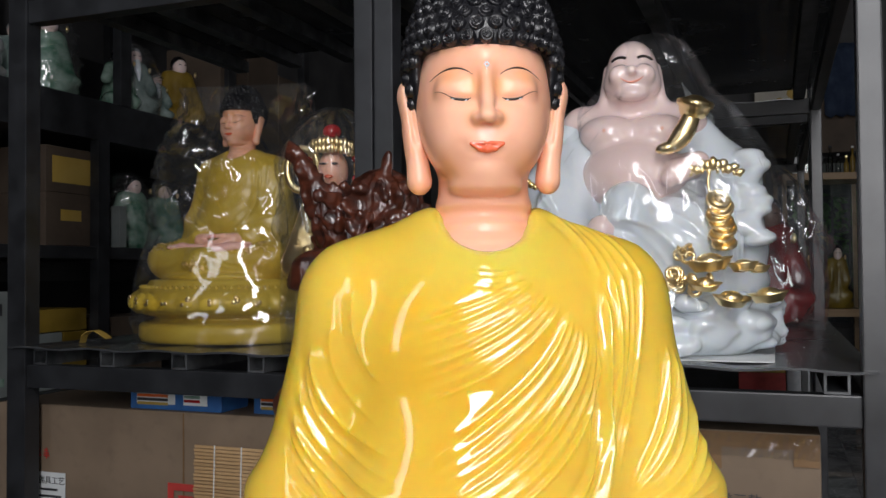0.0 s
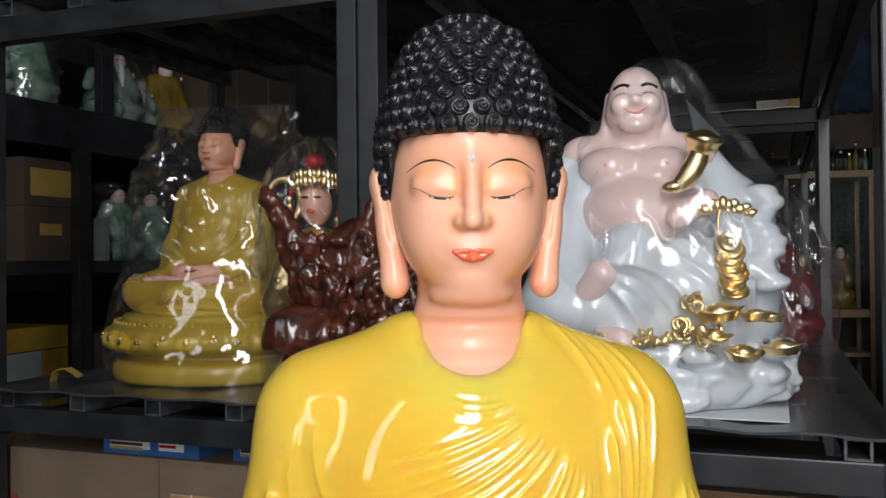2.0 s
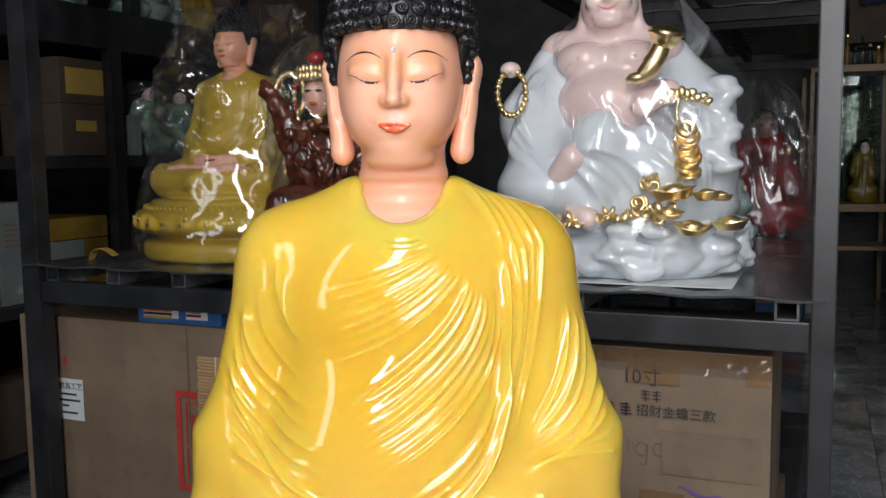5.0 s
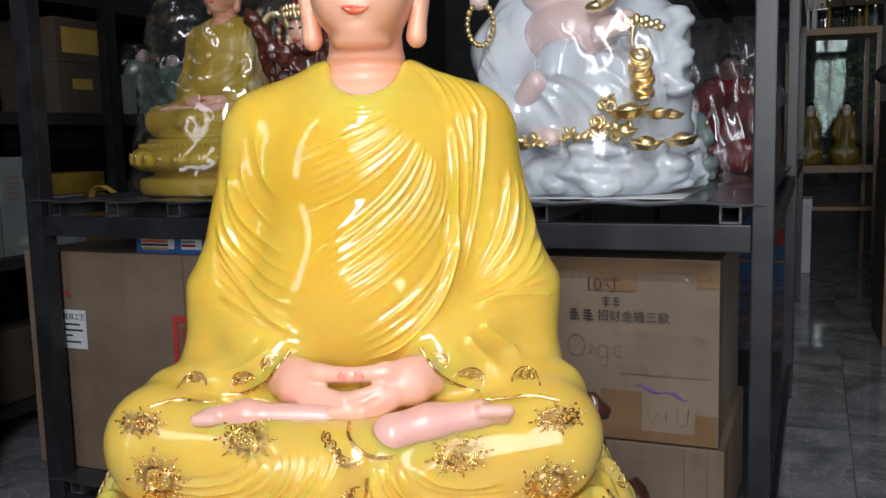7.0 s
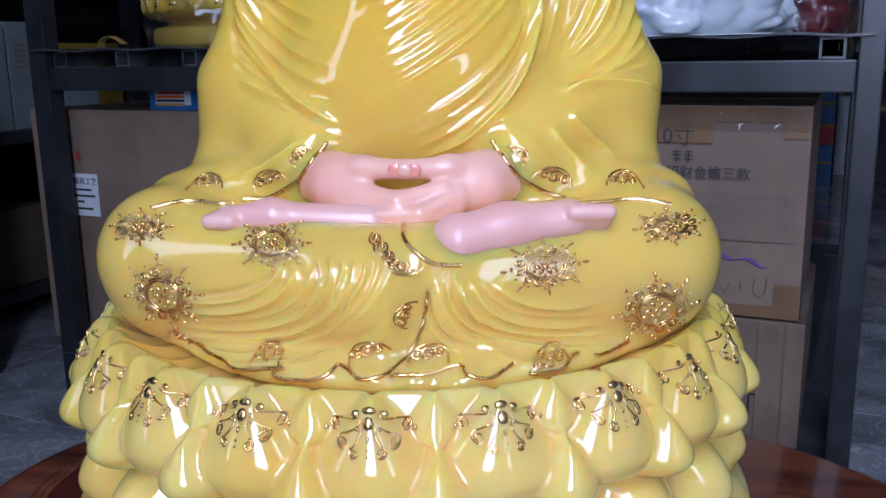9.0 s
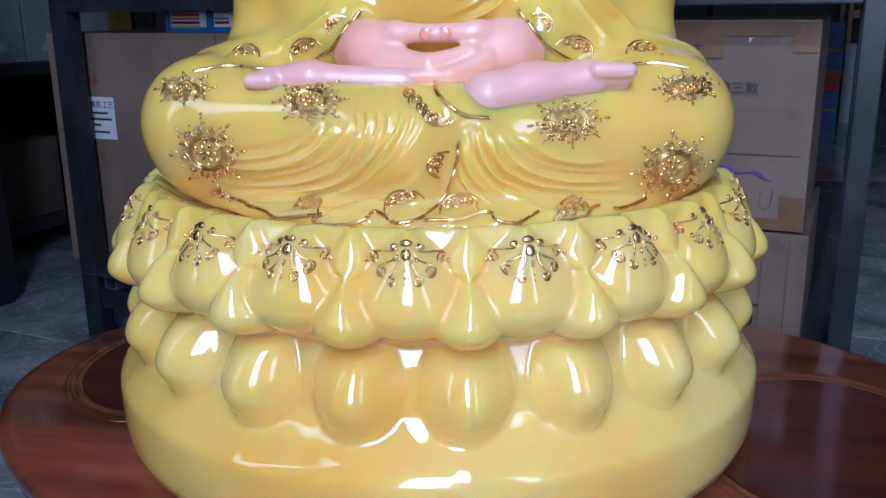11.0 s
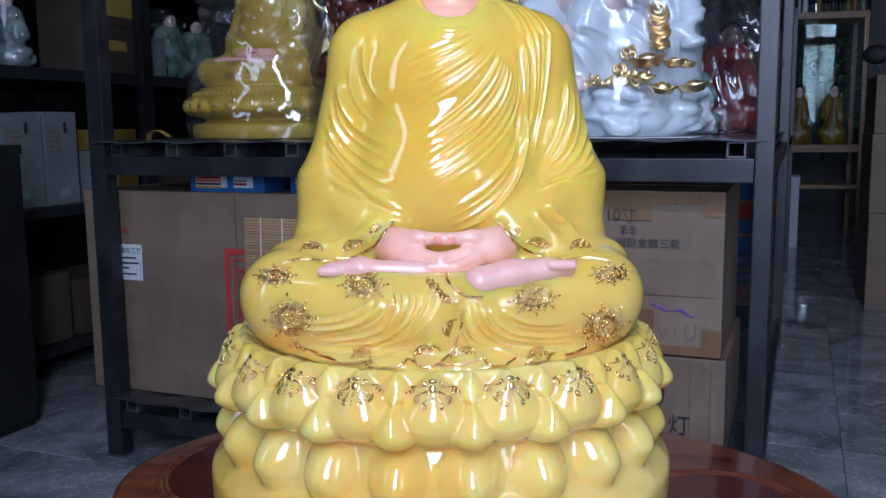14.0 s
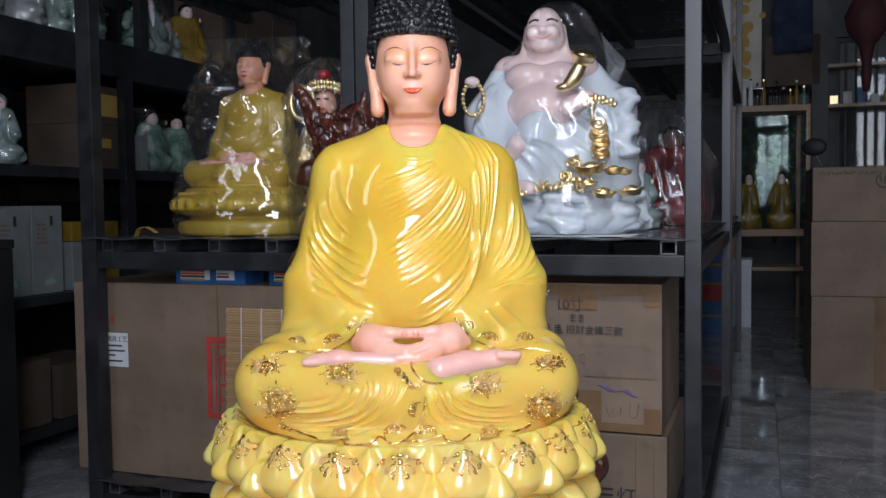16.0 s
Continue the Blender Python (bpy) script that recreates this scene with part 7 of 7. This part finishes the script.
part("plinth", bx(0.01, 0.29, 0.01, 0.73, 0.0, 0.019), M["blackbox"], blk)

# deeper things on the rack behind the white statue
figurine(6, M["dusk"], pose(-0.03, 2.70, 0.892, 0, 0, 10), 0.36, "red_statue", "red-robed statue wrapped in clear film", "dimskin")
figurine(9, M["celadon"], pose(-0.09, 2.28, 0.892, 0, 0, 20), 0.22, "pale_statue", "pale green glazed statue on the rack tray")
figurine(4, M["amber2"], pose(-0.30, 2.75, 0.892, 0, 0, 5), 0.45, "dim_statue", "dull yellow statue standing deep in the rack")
bag("plastic_bag", pose(-0.03, 2.55, 0.893), [(0.15, 0.0), (0.16, 0.1), (0.15, 0.2), (0.13, 0.3), (0.10, 0.38), (0.05, 0.43)], 90, 0.05, "clear film wrapped round a red statue", 31, 1.0, 20, 0.0, 0.8)
wing = Cast()
wing.add(*ball((0.01, 0, -0.11), (0.05, 0.05, 0.13), 14, 10), M["celadon"])
wing.add(*ball((0.01, 0, -0.24), (0.07, 0.06, 0.22), 14, 10), M["celadon"])
ornament = tagged(wing.make("winged_ornament", pose(-0.21, 2.45, 1.35)), "pale green winged ornament on the tray", "ornament")
for i in range(8):
    V, F = tube(bezier((0, 0, 0), (0.02 + 0.009 * i, 0, 0.10), (-0.02 + 0.009 * i, 0, 0.20 - 0.012 * i), 8), np.interp(np.linspace(0, 1, 8), [0, 0.6, 1], [0.012, 0.010, 0.002]), 6)
    mesh_object("feather", V, F, [M["dimwhite"]], parent=ornament)
lighter = empty("plastic_toy", pose(-0.02, 3.22, 0.892, 0, 0, 75), "small orange plastic thing lying on the tray", "toy")
part("body", bx(-0.04, 0.04, -0.012, 0.012, 0, 0.02, 0.004), M["orange"], lighter)
part("cap", bx(0.041, 0.06, -0.010, 0.010, 0.002, 0.018, 0.003), M["paper"], lighter)

# things round the glass cabinet
for x in (0.17, 0.42):
    f = figurine(8, M["ochre"], pose(x, 7.20, 0.757, 0, 0, 0), 0.47, "standing_statue", "yellow standing statue inside the glass cabinet")
    f.scale = (1.0, 1.0, 1.57)
r = random.Random(9)
for i in range(11):
    x = 0.09 + 0.05 * i
    hgt = r.uniform(0.08, 0.22)
    b = empty("bottle", pose(x, 7.1 + r.uniform(-0.05, 0.1), 1.752), "small bottle standing on the cabinet top", "bottle", "bottles on the cabinet")
    part("body", lathe(bmesh.new(), [(0.016, 0), (0.018, 0.004), (0.018, hgt * 0.6), (0.008, hgt * 0.75), (0.008, hgt)], 12), M[r.choice(("glass", "glass", "yellowcard", "ochre", "paper", "green"))], b, smooth=True)
    part("cap", lathe(bmesh.new(), [(0.010, hgt + 0.0005), (0.010, hgt + 0.015), (0.004, hgt + 0.017)], 10), M[r.choice(("gold", "paper", "ink"))], b)
scr = empty("hanging_scroll", pose(-0.14, 7.45, 1.95), "pale paper scroll with a brown and gold picture", "scroll")
part("paper", bx(0, 0.41, 0, 0.003, 0.0, 1.1), M["scroll"], scr)
bm = bmesh.new()
for i in range(26):
    lathe(bm, [(0.01, 0), (r.uniform(0.02, 0.05), 0.001), (0.01, 0.002)], 9, pose(0.24 + r.gauss(0, 0.05), -0.0008, 0.12 + 0.03 * i, 90) @ Matrix.Scale(1.0, 4))
part("picture", bm, M["yellowcard"], scr, "gold and brown painted figure")
part("cord", lathe(bmesh.new(), [(0.002, 1.1), (0.002, 2.449)], 6, pose(0.2, 0.001, 0)), M["ink"], scr)
part("rod", lathe(bmesh.new(), [(0.012, -0.02), (0.012, 0.43)], 10, pose(0, 0.0, -0.012, 0, 90, 0)), M["root"], scr)
tagged(part("cardboard_sheet", bx(0.30, 0.72, 7.30, 7.31, 1.93, 2.34, 0.002), M["dimcard"]), "dull brown cardboard sheet hanging by the wall", "cardboard")
bm = bmesh.new()
rows = [[bm.verts.new((0.36 + 0.30 * i / 12, 7.28 + 0.015 * math.sin(i * 1.9 + j) - 0.006 * j, 2.75 - 0.06 * j - (0.03 * abs(math.sin(i)) if j == 9 else 0))) for i in range(13)] for j in range(10)]
for a, b in zip(rows, rows[1:]):
    for i in range(12):
        bm.faces.new((a[i], a[i + 1], b[i + 1], b[i]))
bmesh.ops.solidify(bm, geom=bm.faces[:], thickness=0.004)
tagged(part("cloth", bm, M["cloth"], smooth=True), "blue cloth hanging over the cardboard", "cloth")
# grey pillar given the dark colour to stand for shade
slab("pillar", 0.66, 0.78, 7.3, 7.42, 0, 3.4, M["dark"], "grey painted pillar")


# motorcycle behind the cartons
def motorcycle(m):
    b = empty("motorcycle", m, "dark parked motorcycle with round mirrors", "motorcycle")
    for y in (-0.62, 0.62):
        wheel = part("wheel", lathe(bmesh.new(), [(0.20, -0.03), (0.27, -0.045), (0.30, 0.0), (0.27, 0.045), (0.20, 0.03)], 28, pose(0, y, 0.30, 0, 90, 0)), M["blackbox"], b, smooth=True)
        part("rim", lathe(bmesh.new(), [(0.05, -0.032), (0.19, -0.02), (0.19, 0.02), (0.05, 0.032)], 24, pose(0, y, 0.30, 0, 90, 0)), M["bare"], wheel, smooth=True)
    part("body", bx(-0.12, 0.12, -0.45, 0.40, 0.42, 0.78, 0.08, seg=4), M["blackbox"], b, smooth=True)
    part("seat", bx(-0.13, 0.13, -0.1, 0.62, 0.781, 0.90, 0.05, seg=4), M["blackbox"], b, smooth=True)
    V, F = tube([(-0.36, -0.34, 1.04), (-0.20, -0.42, 1.07), (0, -0.44, 1.02), (0.20, -0.42, 1.07), (0.36, -0.34, 1.04)], 0.016, 8)
    o = mesh_object("handlebar", V, F, [M["blackbox"]], parent=b)
    for s in (-1, 1):
        V, F = tube([(s * 0.22, -0.42, 1.07), (s * 0.26, -0.44, 1.18), (s * 0.30, -0.44, 1.26)], 0.006, 6)
        mesh_object("mirror_stem", V, F, [M["bare"]], parent=b)
        V, F = ball((s * 0.31, -0.44, 1.31), (0.075, 0.022, 0.055), 18, 10)
        mesh_object("mirror", V, F, [M["blackbox"]], parent=b)
    V, F = ball((0, -0.50, 0.96), (0.11, 0.10, 0.10), 18, 10)
    mesh_object("headlight", V, F, [M["glass"]], parent=b)
    part("fork", bx(-0.03, 0.03, -0.60, -0.50, 0.35, 0.95, 0.012, pose(0, 0, 0)), M["bare"], b)
    return b


motorcycle(pose(0.98, 5.75, 0.0, 0, 0, -12))
sh = empty("wall_shelf", pose(0.80, 7.95, 0), "pale wooden wall shelf with small goods", "shelf")
part("board", bx(0, 0.9, 0, 0.24, 1.80, 1.83, 0.003), M["lightwood"], sh)
part("board", bx(0, 0.9, 0, 0.24, 2.15, 2.18, 0.003), M["lightwood"], sh)
for x in (0.0, 0.87):
    part("bracket", bx(x, x + 0.03, 0.02, 0.24, 1.70, 1.799, 0.003), M["dark"], sh)
for i in range(7):
    b = empty("packet", pose(0.84 + 0.11 * i, 8.03, 1.832), "small coloured packet on the wall shelf", "packet", "packets on the wall shelf")
    part("body", bx(0, 0.07, 0, 0.08, 0, 0.08 + 0.03 * (i % 3), 0.004), M[("gold", "paper", "blue", "foam", "yellowcard")[i % 5]], b)
bowl = empty("red_cloth", pose(0.93, 5.95, 1.75), "dark red cloth bundle hanging from above", "cloth")
part("drape", lathe(bmesh.new(), [(0.02, -0.30), (0.035, -0.2), (0.03, -0.1), (0.05, 0.0), (0.12, 0.10), (0.14, 0.2), (0.08, 0.32), (0.01, 0.40)], 16, pose(0, 0, 0.25)), M["maroon"], bowl, smooth=True)
part("cord", lathe(bmesh.new(), [(0.004, 0.65), (0.004, 2.649)], 6), M["ink"], bowl)

# ---- floor tiles ----
tile = bx(-0.399, 0.399, -0.399, 0.399, -0.011, 0.0, 0.0012, seg=1)
t0 = part("tile", tile, M["tile"], floor)
t0.location = (0.35 - 0.4, 0.4, 0)
for i in range(-4, 5):
    for j in range(-3, 11):
        x, y = 0.35 - 0.4 + 0.8 * i, -0.15 + 0.4 + 0.8 * j
        if (i, j) == (0, 0):
            t0.location = (x, y, 0)
            continue
        if x - 0.4 > 3.39 or x + 0.4 < -3.19 or y + 0.4 > 8.35 or y - 0.4 < -1.1:
            continue
        o = new("tile", t0.data)
        o.parent = floor
        o.location = (x, y, 0)
